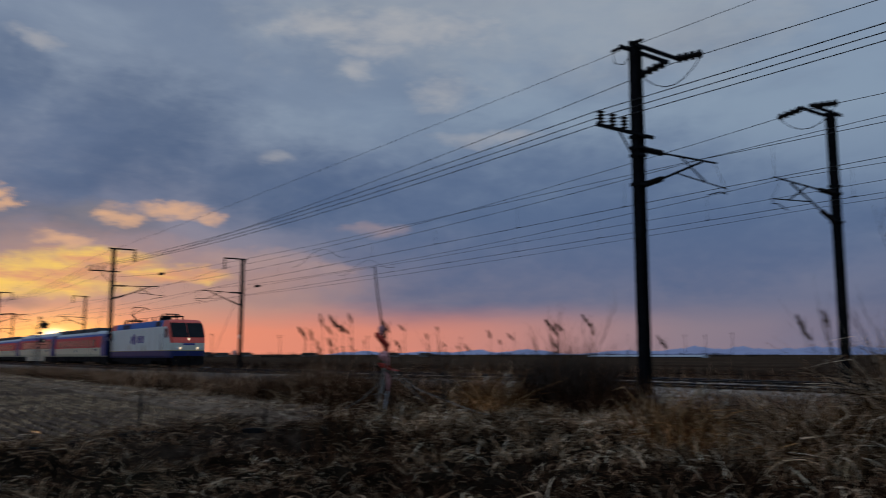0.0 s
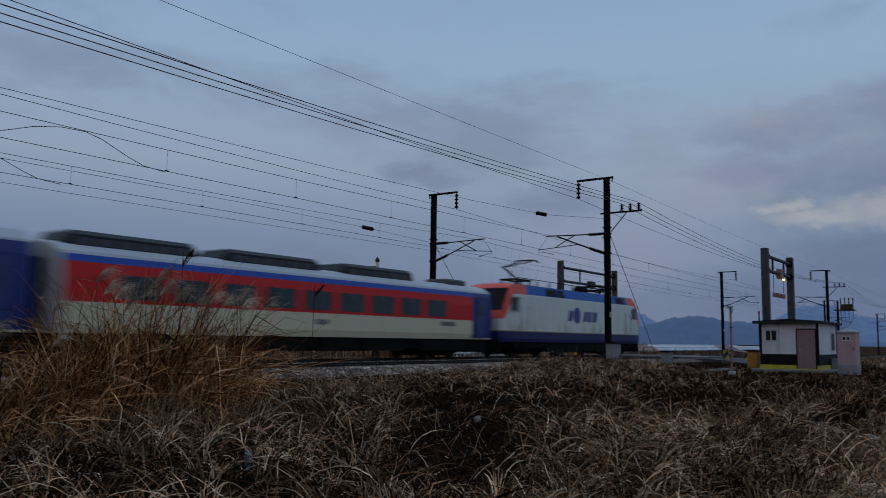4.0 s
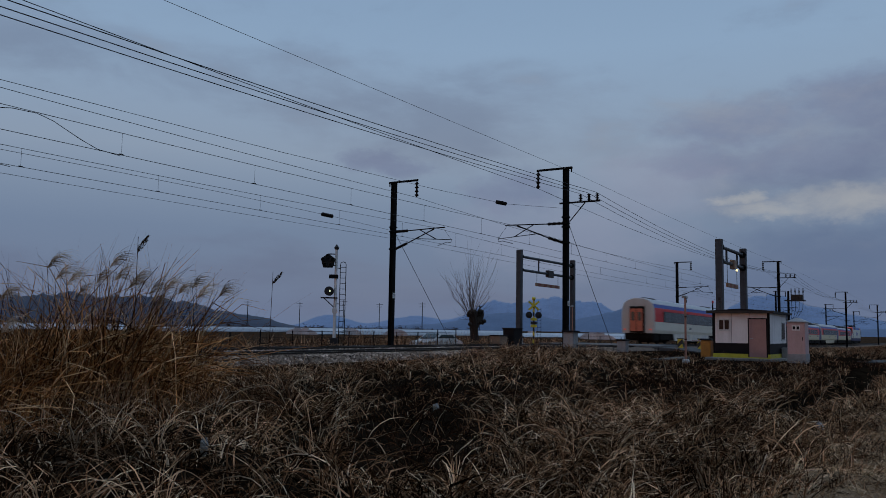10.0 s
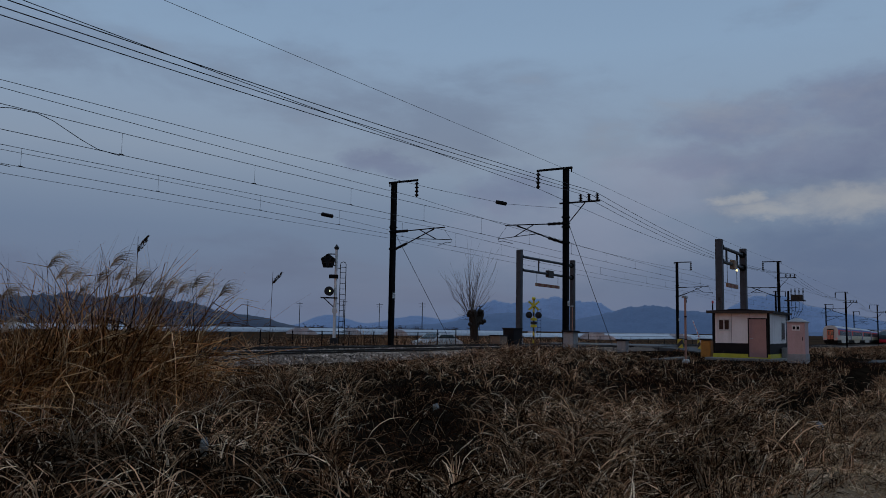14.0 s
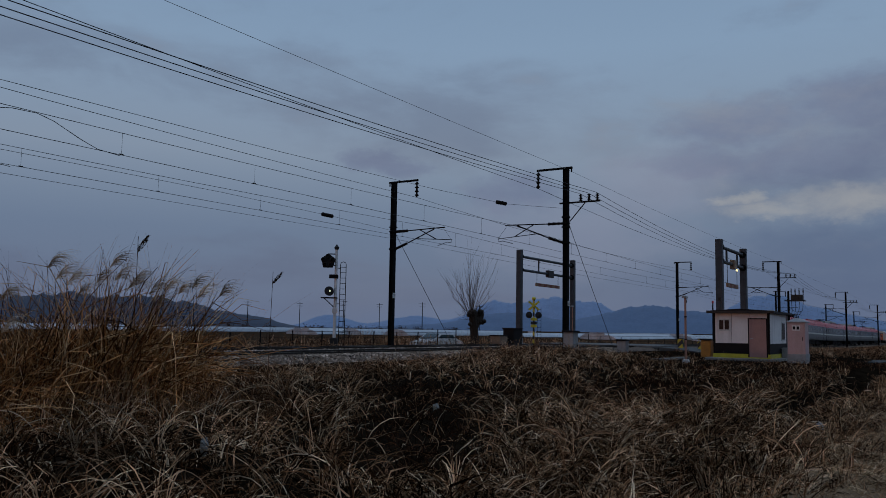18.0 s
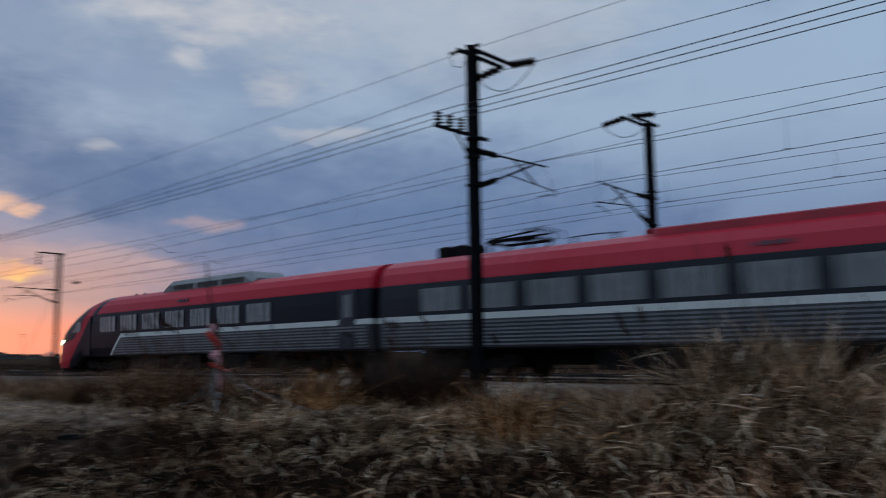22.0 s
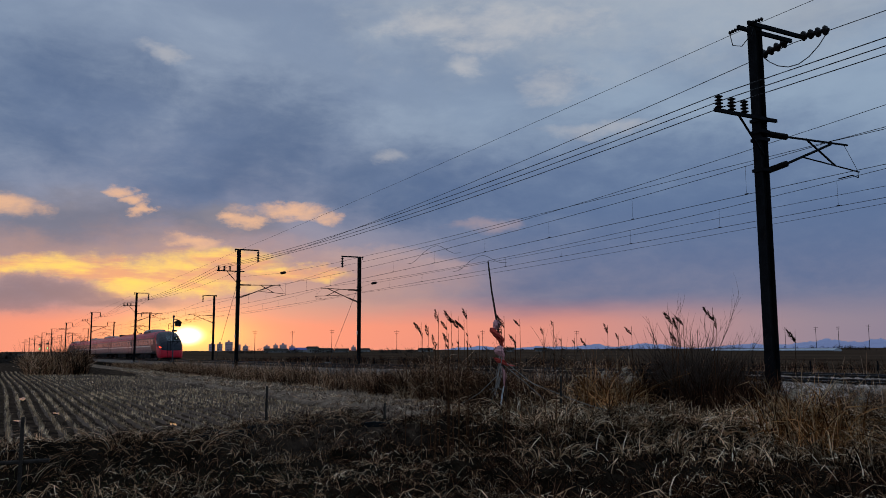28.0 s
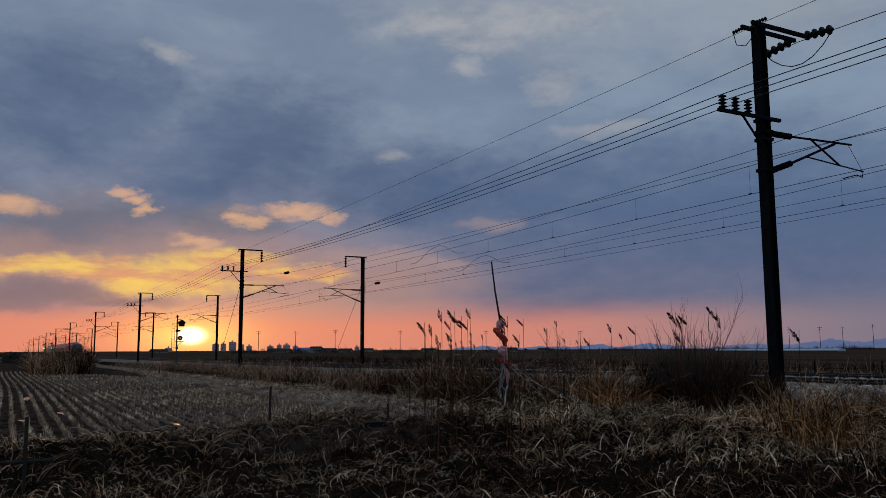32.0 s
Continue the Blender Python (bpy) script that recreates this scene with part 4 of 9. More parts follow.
# overlap: idle wires that end on the masts either way, each with its insulator
for pts in ([(-64.1, 16.9, 7.35), (-58.5, 18.4, 7.22), (-50, 18.8, 7.08), (-36, 18.9, 6.92), (-13, 18.9, 6.90), (10, 18.9, 7.22), (19.5, 18.9, 7.31), (28.8, 18.8, 7.48), (34.3, 18.4, 7.6), (37.5, 16.9, 7.72)],
            [(-63.8, 26.7, 6.7), (-57.5, 25.3, 6.62), (-48, 24.9, 6.54), (-36, 24.8, 6.52), (-13, 24.8, 6.70), (8, 24.8, 6.82), (16, 24.9, 6.86), (22.5, 25.0, 6.88), (29.7, 25.3, 6.83), (36.8, 26.7, 6.95)]):
    bm = bmesh.new()
    tube(bm, pts, 0.008, 5)
    w = tagged(part("anchored_wire", bm, WIRE), "idle black wire anchored to a mast through an insulator", "wire", "overhead wires")
    for c, way in ((1, 1), (8, -1)):
        p, q = Vector(pts[c]), Vector(pts[c + way])
        bm = bmesh.new()
        sheds(bm, p, q - p, 0.85, 0.10, 6)
        part("strain_insulator", bm, INSUL, w, "fat dark insulator in the wire")

# jumpers between carrier and contact wire
for x, y in ((11.2, T1 - 0.1), (-36.6, T1 - 0.1), (10.6, T2), (-39.3, T2)):
    bm = bmesh.new()
    tube(bm, [(x - 3.2, y, 6.19), (x - 2.6, y, 6.19), (x - 2.1, y, 6.3), (x - 1.1, y, 6.66), (x - 0.4, y, 6.8), (x + 0.25, y, 6.82), (x + 0.7, y, 6.72), (x + 1.5, y, 6.4), (x + 2.0, y, 6.24), (x + 2.7, y, 6.19)], 0.010, 5)
    tagged(part("wire_jumper", bm, WIRE), "black jumper bowed from carrier to contact wire", "wire", "wire jumpers")

# guys
for x, y, z, x2, y2 in ((37.5, NEAR_Y, 7.2, 44.5, NEAR_Y), (36.8, FAR_Y, 7.0, 43.7, FAR_Y), (-64.1, NEAR_Y, 7.0, -71.5, NEAR_Y), (-63.8, FAR_Y, 7.0, -71.0, FAR_Y)):
    bm = bmesh.new()
    bar(bm, (x + (0.1 if x > 0 else -0.1), y, z), (x2, y2, 0.15), 0.016, n=6)
    tagged(part("guy_wire", bm, GREY_STEEL), "taut steel guy wire from mast to ground", "guy wire", "mast guys")
    bm = bmesh.new()
    box(bm, x2 - 0.25, x2 + 0.25, y2 - 0.25, y2 + 0.25, -0.3, 0.42, 0.03)
    tagged(part("guy_anchor", bm, OLDPANEL), "low concrete anchor block for a guy", "anchor", "guy anchors")

# ======== trains ========


def bogie(t, x, wheel_r, axles, near=True):
    """A bogie under vehicle t: frame, wheels and springs. z is 0 at the rail's top."""
    bm = bmesh.new()
    for s in (-1, 1):
        y = 1.02 * s
        loft(bm, [[(xx, y - 0.07, z0), (xx, y + 0.07, z0), (xx, y + 0.07, z1), (xx, y - 0.07, z1)] for xx, z0, z1 in ((x - axles / 2 - 0.55, 0.42, 0.68), (x - axles / 2, 0.36, 0.72), (x - 0.45, 0.30, 0.55), (x + 0.45, 0.30, 0.55), (x + axles / 2, 0.36, 0.72), (x + axles / 2 + 0.55, 0.42, 0.68))])
    box(bm, x - 0.25, x + 0.25, -1.02, 1.02, 0.35, 0.62)
    b = part("bogie", bm, UNDER, t, "sooty black bogie frame")
    for dx in (-axles / 2, axles / 2):
        for s in (-1, 1):
            bm = bmesh.new()
            turned(bm, (x + dx, 0.72 * s, wheel_r), (0, s, 0), [(0, wheel_r + 0.03), (0.03, wheel_r + 0.02), (0.03, wheel_r), (0.12, wheel_r), (0.125, wheel_r * 0.85), (0.09, wheel_r * 0.8), (0.09, wheel_r * 0.35), (0.15, wheel_r * 0.3), (0.16, 0.02)], 20)
            part("wheel", bm, UNDER, b, "dark steel wheel")
            bm = bmesh.new()
            box(bm, x + dx - 0.17, x + dx + 0.17, 1.0 * s - 0.14, 1.0 * s + 0.14, wheel_r - 0.17, wheel_r + 0.17, 0.03)
            part("axle_box", bm, UNDER, b)


def pantograph(t, x, z, raised, d):
    """A single-arm pantograph; d is the way its knee points."""
    bm = bmesh.new()
    for dx in (-0.75, 0.75):
        for y in (-0.5, 0.5):
            bar(bm, (x + dx, y, z), (x + dx, y, z + 0.28), 0.06)
    box(bm, x - 0.9, x + 0.9, -0.55, -0.47, z + 0.26, z + 0.34)
    box(bm, x - 0.9, x + 0.9, 0.47, 0.55, z + 0.26, z + 0.34)
    box(bm, x - 0.9, x - 0.8, -0.55, 0.55, z + 0.26, z + 0.34)
    box(bm, x + 0.8, x + 0.9, -0.55, 0.55, z + 0.26, z + 0.34)
    p = part("pantograph", bm, UNDER, t, "raised black pantograph" if raised else "folded black pantograph")
    knee, head = ((x + d * 1.4, z + 0.9), (x - d * 1.2, z + 1.42)) if raised else ((x + d * 1.05, z + 0.44), (x - d * 0.9, z + 0.5))
    bm = bmesh.new()
    bar(bm, (x - d * 0.3, 0, z + 0.32), (knee[0], 0, knee[1]), 0.05)
    part("lower_arm", bm, UNDER, p)
    bm = bmesh.new()
    for s in (-1, 1):
        bar(bm, (knee[0], 0.08 * s, knee[1]), (head[0], 0.42 * s, head[1]), 0.028)
    bar(bm, (x - d * 0.6, 0.1, z + 0.32), (knee[0] + d * 0.15, 0.1, knee[1] + 0.05), 0.015)
    part("upper_arm", bm, UNDER, p)
    bm = bmesh.new()
    for dx in (-0.18, 0.18):
        tube(bm, [(head[0] + dx, -0.85, head[1] - 0.12), (head[0] + dx, -0.6, head[1] + 0.05), (head[0] + dx, 0, head[1] + 0.06), (head[0] + dx, 0.6, head[1] + 0.05), (head[0] + dx, 0.85, head[1] - 0.12)], 0.022, 6)
    part("collector_head", bm, UNDER, p)


def locomotive():
    t = thing("locomotive", pose(0, 0, 0), "white and blue electric locomotive with salmon-red ends, weathered", "locomotive")
    half = [(1.46, 0.82), (1.50, 1.0), (1.50, 3.26), (1.46, 3.44), (1.36, 3.82), (0.8, 3.87), (0.0, 3.88)]
    prof = half + [(-y, z) for y, z in half[::-1] if y > 0]

    def section(x, squeeze, roof, lift=0.0):
        return [(x, y * squeeze, min(z, roof) + lift) for y, z in prof]
    # raked ends: the windscreen leans back from the buffer line to the roof
    ends = [(9.60, 0.86, 2.05), (9.52, 0.91, 2.25), (9.30, 0.95, 2.62), (9.05, 0.97, 3.02), (8.80, 0.985, 3.42), (8.55, 0.995, 3.68), (8.2, 1.0, 3.88)]
    loops = [section(-x, s, r) for x, s, r in ends] + [section(x, 1, 3.88) for x in (-5, -2, 2, 5)] + [section(x, s, r) for x, s, r in ends[::-1]]
    bm = bmesh.new()
    loft(bm, loops)
    part("body", bm, LOCO_M, t)
    for s in (-1, 1):
        # windscreens on both raked ends
        for w in (-1, 1):
            bm = bmesh.new()
            pts = [(9.40, 0.035, 2.46), (9.40, 1.36, 2.46), (8.70, 1.36, 3.56), (8.70, 0.035, 3.56)]
            q = [bm.verts.new((s * (x + 0.045), w * y, z + 0.03)) for x, y, z in pts]
            q2 = [bm.verts.new((s * (x - 0.05), w * y, z - 0.02)) for x, y, z in pts]
            bm.faces.new(q)
            bm.faces.new(q2[::-1])
            for i in range(4):
                bm.faces.new((q[i], q2[i], q2[(i + 1) % 4], q[(i + 1) % 4]))
            part("windscreen", bm, CABGLASS, t, "dark raked windscreen pane")
        for y in (-0.98, -0.72, 0.72, 0.98):
            bm = bmesh.new()
            turned(bm, (s * 9.585, y, 1.60), (s, 0, 0.1), [(0, 0.10), (0.06, 0.10), (0.07, 0.07)], 12)
            part("headlight", bm, LOCOLAMP if s > 0 and abs(y) < 0.9 else WHITEP, t, "lit round headlight" if s > 0 and abs(y) < 0.9 else "round headlight")
        bm = bmesh.new()
        turned(bm, (s * 9.45, 0.0, 2.28), (s, 0, 0.4), [(0, 0.10), (0.10, 0.10), (0.11, 0.07)], 12)
        part("marker_light", bm, LOCOLAMP if s > 0 else WHITEP, t)
        bm = bmesh.new()
        box(bm, min(s * 9.59, s * 9.615), max(s * 9.59, s * 9.615), -0.5, 0.5, 1.84, 1.98, 0.004)
        part("emblem_bar", bm, LOGOBLUE, t, "plain blue emblem bar")
        bm = bmesh.new()
        box(bm, min(s * 9.3, s * 9.66), max(s * 9.3, s * 9.66), -1.3, 1.3, 0.25, 0.98, 0.05)
        part("snowplough", bm, UNDER, t)
        bm = bmesh.new()
        box(bm, min(s * 9.6, s * 9.95), max(s * 9.6, s * 9.95), -0.16, 0.16, 0.72, 1.0, 0.04)
        part("coupler", bm, UNDER, t)
        for y in (-1, 1):
            # cab window, door with handrails, steps
            bm = bmesh.new()
            box(bm, min(s * 7.86, s * 8.70), max(s * 7.86, s * 8.70), y * 1.502 - 0.008, y * 1.502 + 0.008, 2.42, 3.14, 0.07)
            part("cab_window_frame", bm, SILVER, t, "pale grey window surround")
            bm = bmesh.new()
            box(bm, min(s * 8.0, s * 8.62), max(s * 8.0, s * 8.62), y * 1.506 - 0.012, y * 1.506 + 0.012, 2.48, 3.10)
            part("cab_window", bm, GLASS, t)
            bm = bmesh.new()
            box(bm, min(s * 6.9, s * 7.55), max(s * 6.9, s * 7.55), y * 1.507 - 0.012, y * 1.507 + 0.012, 1.46, 3.12)
            part("cab_door", bm, LOCO_M, t)
            for dx in (6.82, 7.63):
                bm = bmesh.new()
                bar(bm, (s * dx, y * 1.545, 1.5), (s * dx, y * 1.545, 2.75), 0.018, n=6)
                part("handrail", bm, SILVER, t)
            for k in range(3):
                bm = bmesh.new()
                box(bm, min(s * 6.95, s * 7.5), max(s * 6.95, s * 7.5), y * 1.46 - 0.08, y * 1.46 + 0.08, 0.42 + 0.26 * k, 0.45 + 0.26 * k)
                part("step", bm, STEEL, t)
    # louvres in the blue band
    for x0, x1 in ((-4.6, -3.3), (-3.1, -2.3), (5.3, 6.6)):
        for y in (-1, 1):
            bm = bmesh.new()
            for i in range(6):
                z = 3.36 + 0.065 * i
                yy = 1.475 - (z - 3.34) * 0.25
                box(bm, x0, x1, y * yy - 0.03, y * yy + 0.03, z, z + 0.05)
            part("louvre", bm, BLACK, t, "black air louvre")
    # roof gear
    bm = bmesh.new()
    box(bm, -6.8, 6.8, -0.9, 0.9, 3.86, 3.90, 0.015)
    part("roof_walkway", bm, ROOFGREY, t)
    for x in (-6.9, -6.5, -6.2, -4.4, -2.9, -1.6, 0.2, 2.0, 2.9, 4.1, 4.35, 4.9):
        bm = bmesh.new()
        sheds(bm, (x, -0.75, 3.88), (0, 0, 1), 0.30, 0.075, 4, 8)
        part("roof_insulator", bm, INSUL, t)
    bm = bmesh.new()
    tube(bm, [(-6.6, -0.75, 4.26), (-2, -0.75, 4.24), (0, -0.75, 4.22), (3, -0.75, 4.24), (5.6, -0.75, 4.26)], 0.02, 6)
    part("bus_bar", bm, UNDER, t)
    for x in (2.9, 3.5):
        bm = bmesh.new()
        turned(bm, (x, -0.2, 4.12), (0, 1, 0), [(0, 0.2), (0.1, 0.26), (0.5, 0.26), (0.6, 0.2)], 12)
        part("roof_reservoir", bm, UNDER, t)
    pantograph(t, -5.6, 3.90, True, -1)
    pantograph(t, 5.6, 3.90, False, 1)
    # underframe
    for x in (-6.0, 6.0):
        bogie(t, x, 0.60, 2.9)
    for x0, x1, zb in ((-4.2, -2.2, 0.28), (-2.1, 0.2, 0.24), (0.3, 2.0, 0.30), (2.1, 4.2, 0.26)):
        bm = bmesh.new()
        box(bm, x0, x1, -1.40, 1.40, zb, 1.0, 0.04)
        part("equipment_case", bm, UNDER, t)
    bm = bmesh.new()
    box(bm, -9.3, 9.3, -1.15, 1.15, 0.56, 0.98, 0.02)
    for x in (-6.0, 6.0):
        box(bm, x - 2.1, x + 2.1, -0.6, 0.6, 0.16, 0.6, 0.05)
        box(bm, x - 2.2, x + 2.2, -1.38, -1.2, 0.52, 0.9, 0.02)
        box(bm, x - 2.2, x + 2.2, 1.2, 1.38, 0.52, 0.9, 0.02)
    part("underframe", bm, UNDER, t, "sooty black underframe with traction motors")
    # emblem on each flank as plain shapes
    for y in (-1, 1):
        d = 1.0 if y < 0 else -1.0
        for x0, w in ((-1.95, 0.55), (0.10, 0.45), (0.66, 0.50), (1.28, 0.20), (1.58, 0.46)):
            bm = bmesh.new()
            q = [bm.verts.new((d * (x0 + sx) + 0.05, y * 1.5055, z)) for sx, z in ((0, 2.08), (w, 2.08), (w + 0.18, 2.68), (0.18, 2.68))]
            q2 = [bm.verts.new((v.co.x, y * 1.498, v.co.z)) for v in q]
            bm.faces.new(q if y < 0 else q[::-1])
            bm.faces.new(q2[::-1] if y < 0 else q2)
            for i in range(4):
                bm.faces.new((q[i], q2[i], q2[(i + 1) % 4], q[(i + 1) % 4]))
            part("emblem_block", bm, LOGOBLUE, t, "plain blue emblem block")
        bm = bmesh.new()
        turned(bm, (d * -0.72 + 0.05, y * 1.498, 2.42), (0, y, 0), [(0, 0.47), (0.010, 0.47), (0.011, 0.4)], 28)
        part("emblem_disc", bm, LOGOBLUE, t, "plain blue emblem disc")
    # the body stands a little taller over its sill
    for ob in t.children_recursive:
        for vert in ob.data.vertices:
            if vert.co.z > 1.45:
                vert.co.z = 1.45 + (vert.co.z - 1.45) * 1.07
    return t


def coach(kind, lower, last=False):
    t = thing("coach", pose(0, 0, 0), {"pods": "older red, blue and cream coach with big black roof pods", "ribbon": "red, blue and white coach with a dark ribbon of windows", "panes": "red, blue and cream coach with broad separate panes"}[kind], "coach", "coaches of the passing train")
    L = 23.5
    half = [(1.40, 0.93), (1.48, 1.2), (1.50, 1.9), (1.49, 2.6), (1.44, 3.05), (1.30, 3.36), (1.0, 3.56), (0.5, 3.68), (0.0, 3.70)]
    prof = half + [(-y, z) for y, z in half[::-1] if y > 0]
    bm = bmesh.new()
    loft(bm, [[(x, y * s, z if z < 3 else 3 + (z - 3) * (0.3 + 0.7 * s)) for y, z in prof] for x, s in ((0, 0.93), (-0.12, 1), (-6, 1), (-12, 1), (-18, 1), (-L + 0.12, 1), (-L, 0.93))])
    part("body", bm, lower, t, smooth=False)
    for y in (-1, 1):
        yy = y * 1.507
        if kind == "pods":
            panes = [(-4.2 - 1.98 * i, 1.5, 1.98, 2.72) for i in range(9)]
        elif kind == "ribbon":
            panes = [(-3.0 - 2.22 * i, 2.19, 1.97, 2.84) for i in range(8)]
        else:
            panes = [(-2.9 - 3.05 * i, 2.8, 1.97, 2.84) for i in range(6)]
        first_pane = None
        for x, w, z0, z1 in panes:
            if first_pane is None:
                bm = bmesh.new()
                box(bm, -w, 0, -0.014, 0.014, z0, z1)
                first_pane = part("window_pane", bm, GLASS, t, "dark teal window pane")
                first_pane.location = (x, yy, 0)
            else:
                again(first_pane, x, yy, 0)
        bm = bmesh.new()
        box(bm, -1.55, -0.75, yy - 0.012, yy + 0.012, 1.0, 2.95)
        part("door", bm, COACH_WHITE if last else BLUEDOOR, t, "folding passenger door")
        bm = bmesh.new()
        box(bm, -1.35, -0.95, y * 1.522 - 0.006, y * 1.522 + 0.006, 2.1, 2.75)
        part("door_window", bm, GLASS, t)
        if kind != "pods":
            bm = bmesh.new()
            box(bm, -2.6, -1.9, yy - 0.012, yy + 0.012, 2.0, 2.84)
            part("end_window", bm, GLASS, t)
            bm = bmesh.new()
            box(bm, -21.0, -2.94, y * 1.502 - 0.008, y * 1.502 + 0.008, 1.94, 2.88)
            part("window_band", bm, BLACK, t, "black band around the windows")
            # deep skirt between the bogies, raked at both ends
            bm = bmesh.new()
            q = [(-5.5, 0.95), (-18.0, 0.95), (-17.5, 0.32), (-6.0, 0.32)]
            loft(bm, [[(x, y * 1.40 + o, z) for x, z in q] for o in (-0.02, 0.02)])
            part("skirt", bm, SKIRT if lower is COACH_WHITE else SKIRT_CREAM, t)
        # rows of small markings, as bars
        for x0, z0, n in ((-4.4, 1.55, 5), (-12.8, 1.42, 3)):
            bm = bmesh.new()
            for i in range(n):
                box(bm, x0 + 0.24 * i - 0.18, x0 + 0.24 * i, y * 1.503 - 0.006, y * 1.503 + 0.006, z0, z0 + 0.2)
            part("marking_row", bm, GREYTEXT, t, "row of small grey marking bars")
    if kind == "pods":
        for x in (-6.7, -12.9, -18.9):
            bm = bmesh.new()
            loft(bm, [[(x - 4.2 + dx, y, 3.5), (x - 4.2 + dx, -y, 3.5), (x - 4.2 + dx, -y, 3.72 + h), (x - 4.2 + dx, -y * 0.8, 3.86 + h), (x - 4.2 + dx, y * 0.8, 3.86 + h), (x - 4.2 + dx, y, 3.72 + h)] for dx, y, h in ((0, 0.8, -0.15), (0.3, 0.95, 0.18), (4.65, 0.95, 0.18), (5.0, 0.8, -0.15))])
            pod = part("roof_pod", bm, BLACK, t, "black air-conditioning pod on the roof")
            for k in range(6):
                bm = bmesh.new()
                box(bm, x - 3.8 + 0.7 * k, x - 3.3 + 0.7 * k, -0.965, 0.965, 3.6, 3.82)
                part("grille", bm, ROOFGREY, pod)
    else:
        for x in (-1.6, -20.6):
            bm = bmesh.new()
            box(bm, x - 1.5, x, -0.65, 0.65, 3.6, 3.73, 0.05)
            pod = part("roof_vent", bm, ROOFGREY, t)
            for k in range(3):
                bm = bmesh.new()
                turned(bm, (x - 0.3 - 0.45 * k, 0, 3.72), (0, 0, 1), [(0, 0.2), (0.05, 0.2), (0.06, 0.12)], 12)
                part("vent_cap", bm, BLACK, pod)
    if kind == "pods":
        bm = bmesh.new()
        box(bm, -3.1, -1.3, -0.7, 0.7, 3.55, 3.92, 0.08)
        part("roof_vent", bm, ROOFGREY, t)
    for x in (-4.0, -19.5):
        bogie(t, x, 0.45, 2.3)
    for x0, x1 in ((-16.6, -13.2), (-12.6, -10.4), (-9.9, -7.2)):
        bm = bmesh.new()
        box(bm, x0, x1, -1.3, 1.3, 0.38, 0.95, 0.03)
        part("equipment_case", bm, UNDER, t)
    bm = bmesh.new()
    box(bm, -L + 0.1, -0.1, -1.2, 1.2, 0.48, 0.96, 0.02)
    for x in (-4.0, -19.5):
        box(bm, x - 1.7, x + 1.7, -0.6, 0.6, 0.14, 0.6, 0.05)
        box(bm, x - 1.9, x + 1.9, -1.34, -1.16, 0.40, 0.9, 0.02)
        box(bm, x - 1.9, x + 1.9, 1.16, 1.34, 0.40, 0.9, 0.02)
    for x in (-1.1, -L + 1.1):
        box(bm, x - 0.8, x + 0.8, -1.3, 1.3, 0.30, 0.94, 0.03)
    part("underframe", bm, UNDER, t, "sooty black underframe")
    # gangways at both ends
    for x0, x1 in ((-0.02, 0.36), (-L - 0.36, -L + 0.02)):
        bm = bmesh.new()
        for i in range(4):
            a, b = x0 + (x1 - x0) * i / 4, x0 + (x1 - x0) * (i + 0.8) / 4
            box(bm, a, b, -0.62, 0.62, 0.95, 3.15, 0.05)
        part("gangway_bellows", bm, BLACK if not (last and x0 < -1) else UNDER, t)
    if last:
        for y in (-0.3, 0.3):
            bm = bmesh.new()
            box(bm, -L - 0.40, -L - 0.37, y - 0.27, y + 0.27, 1.1, 3.0)
            d = part("end_door", bm, ENDDOOR, t, "red tail-end gangway door leaf, sunlit orange in its colour")
            bm = bmesh.new()
            box(bm, -L - 0.41, -L - 0.40, y - 0.16, y + 0.16, 2.0, 2.75)
            part("end_door_window", bm, GLASS, d)
        for y in (-1.15, 1.15):
            bm = bmesh.new()
            turned(bm, (-L - 0.01, y, 1.25), (-1, 0, 0), [(0, 0.07), (0.06, 0.07), (0.07, 0.04)], 12)
            part("tail_lamp", bm, DIMLAMP, t, "small red tail lamp")
    if kind != "pods":
        # newer bodies stand taller over the windows
        seen = set()
        for ob in t.children_recursive:
            if ob.data in seen:
                continue
            seen.add(ob.data)
            for vert in ob.data.vertices:
                if vert.co.z > 2.9:
                    vert.co.z = 2.9 + (vert.co.z - 2.9) * 1.37
    return t


BLUEDOOR = surf("dark_blue_door", (0.02, 0.03, 0.15), (0.03, 0.045, 0.2), 0.4, 0, 3)
# red door with the low sun's orange put into its colour
ENDDOOR = surf("rusty_red_door", (0.55, 0.14, 0.07), (0.42, 0.10, 0.06), 0.5, 0, 3)
SKIRT = surf("white_skirt_panel", WHITE_C, (0.5, 0.5, 0.48), 0.45, 0, 1.2, grime=0.3)
SKIRT_CREAM = surf("cream_skirt_panel", CREAM_C, (0.42, 0.37, 0.27), 0.45, 0, 1.2, grime=0.35)


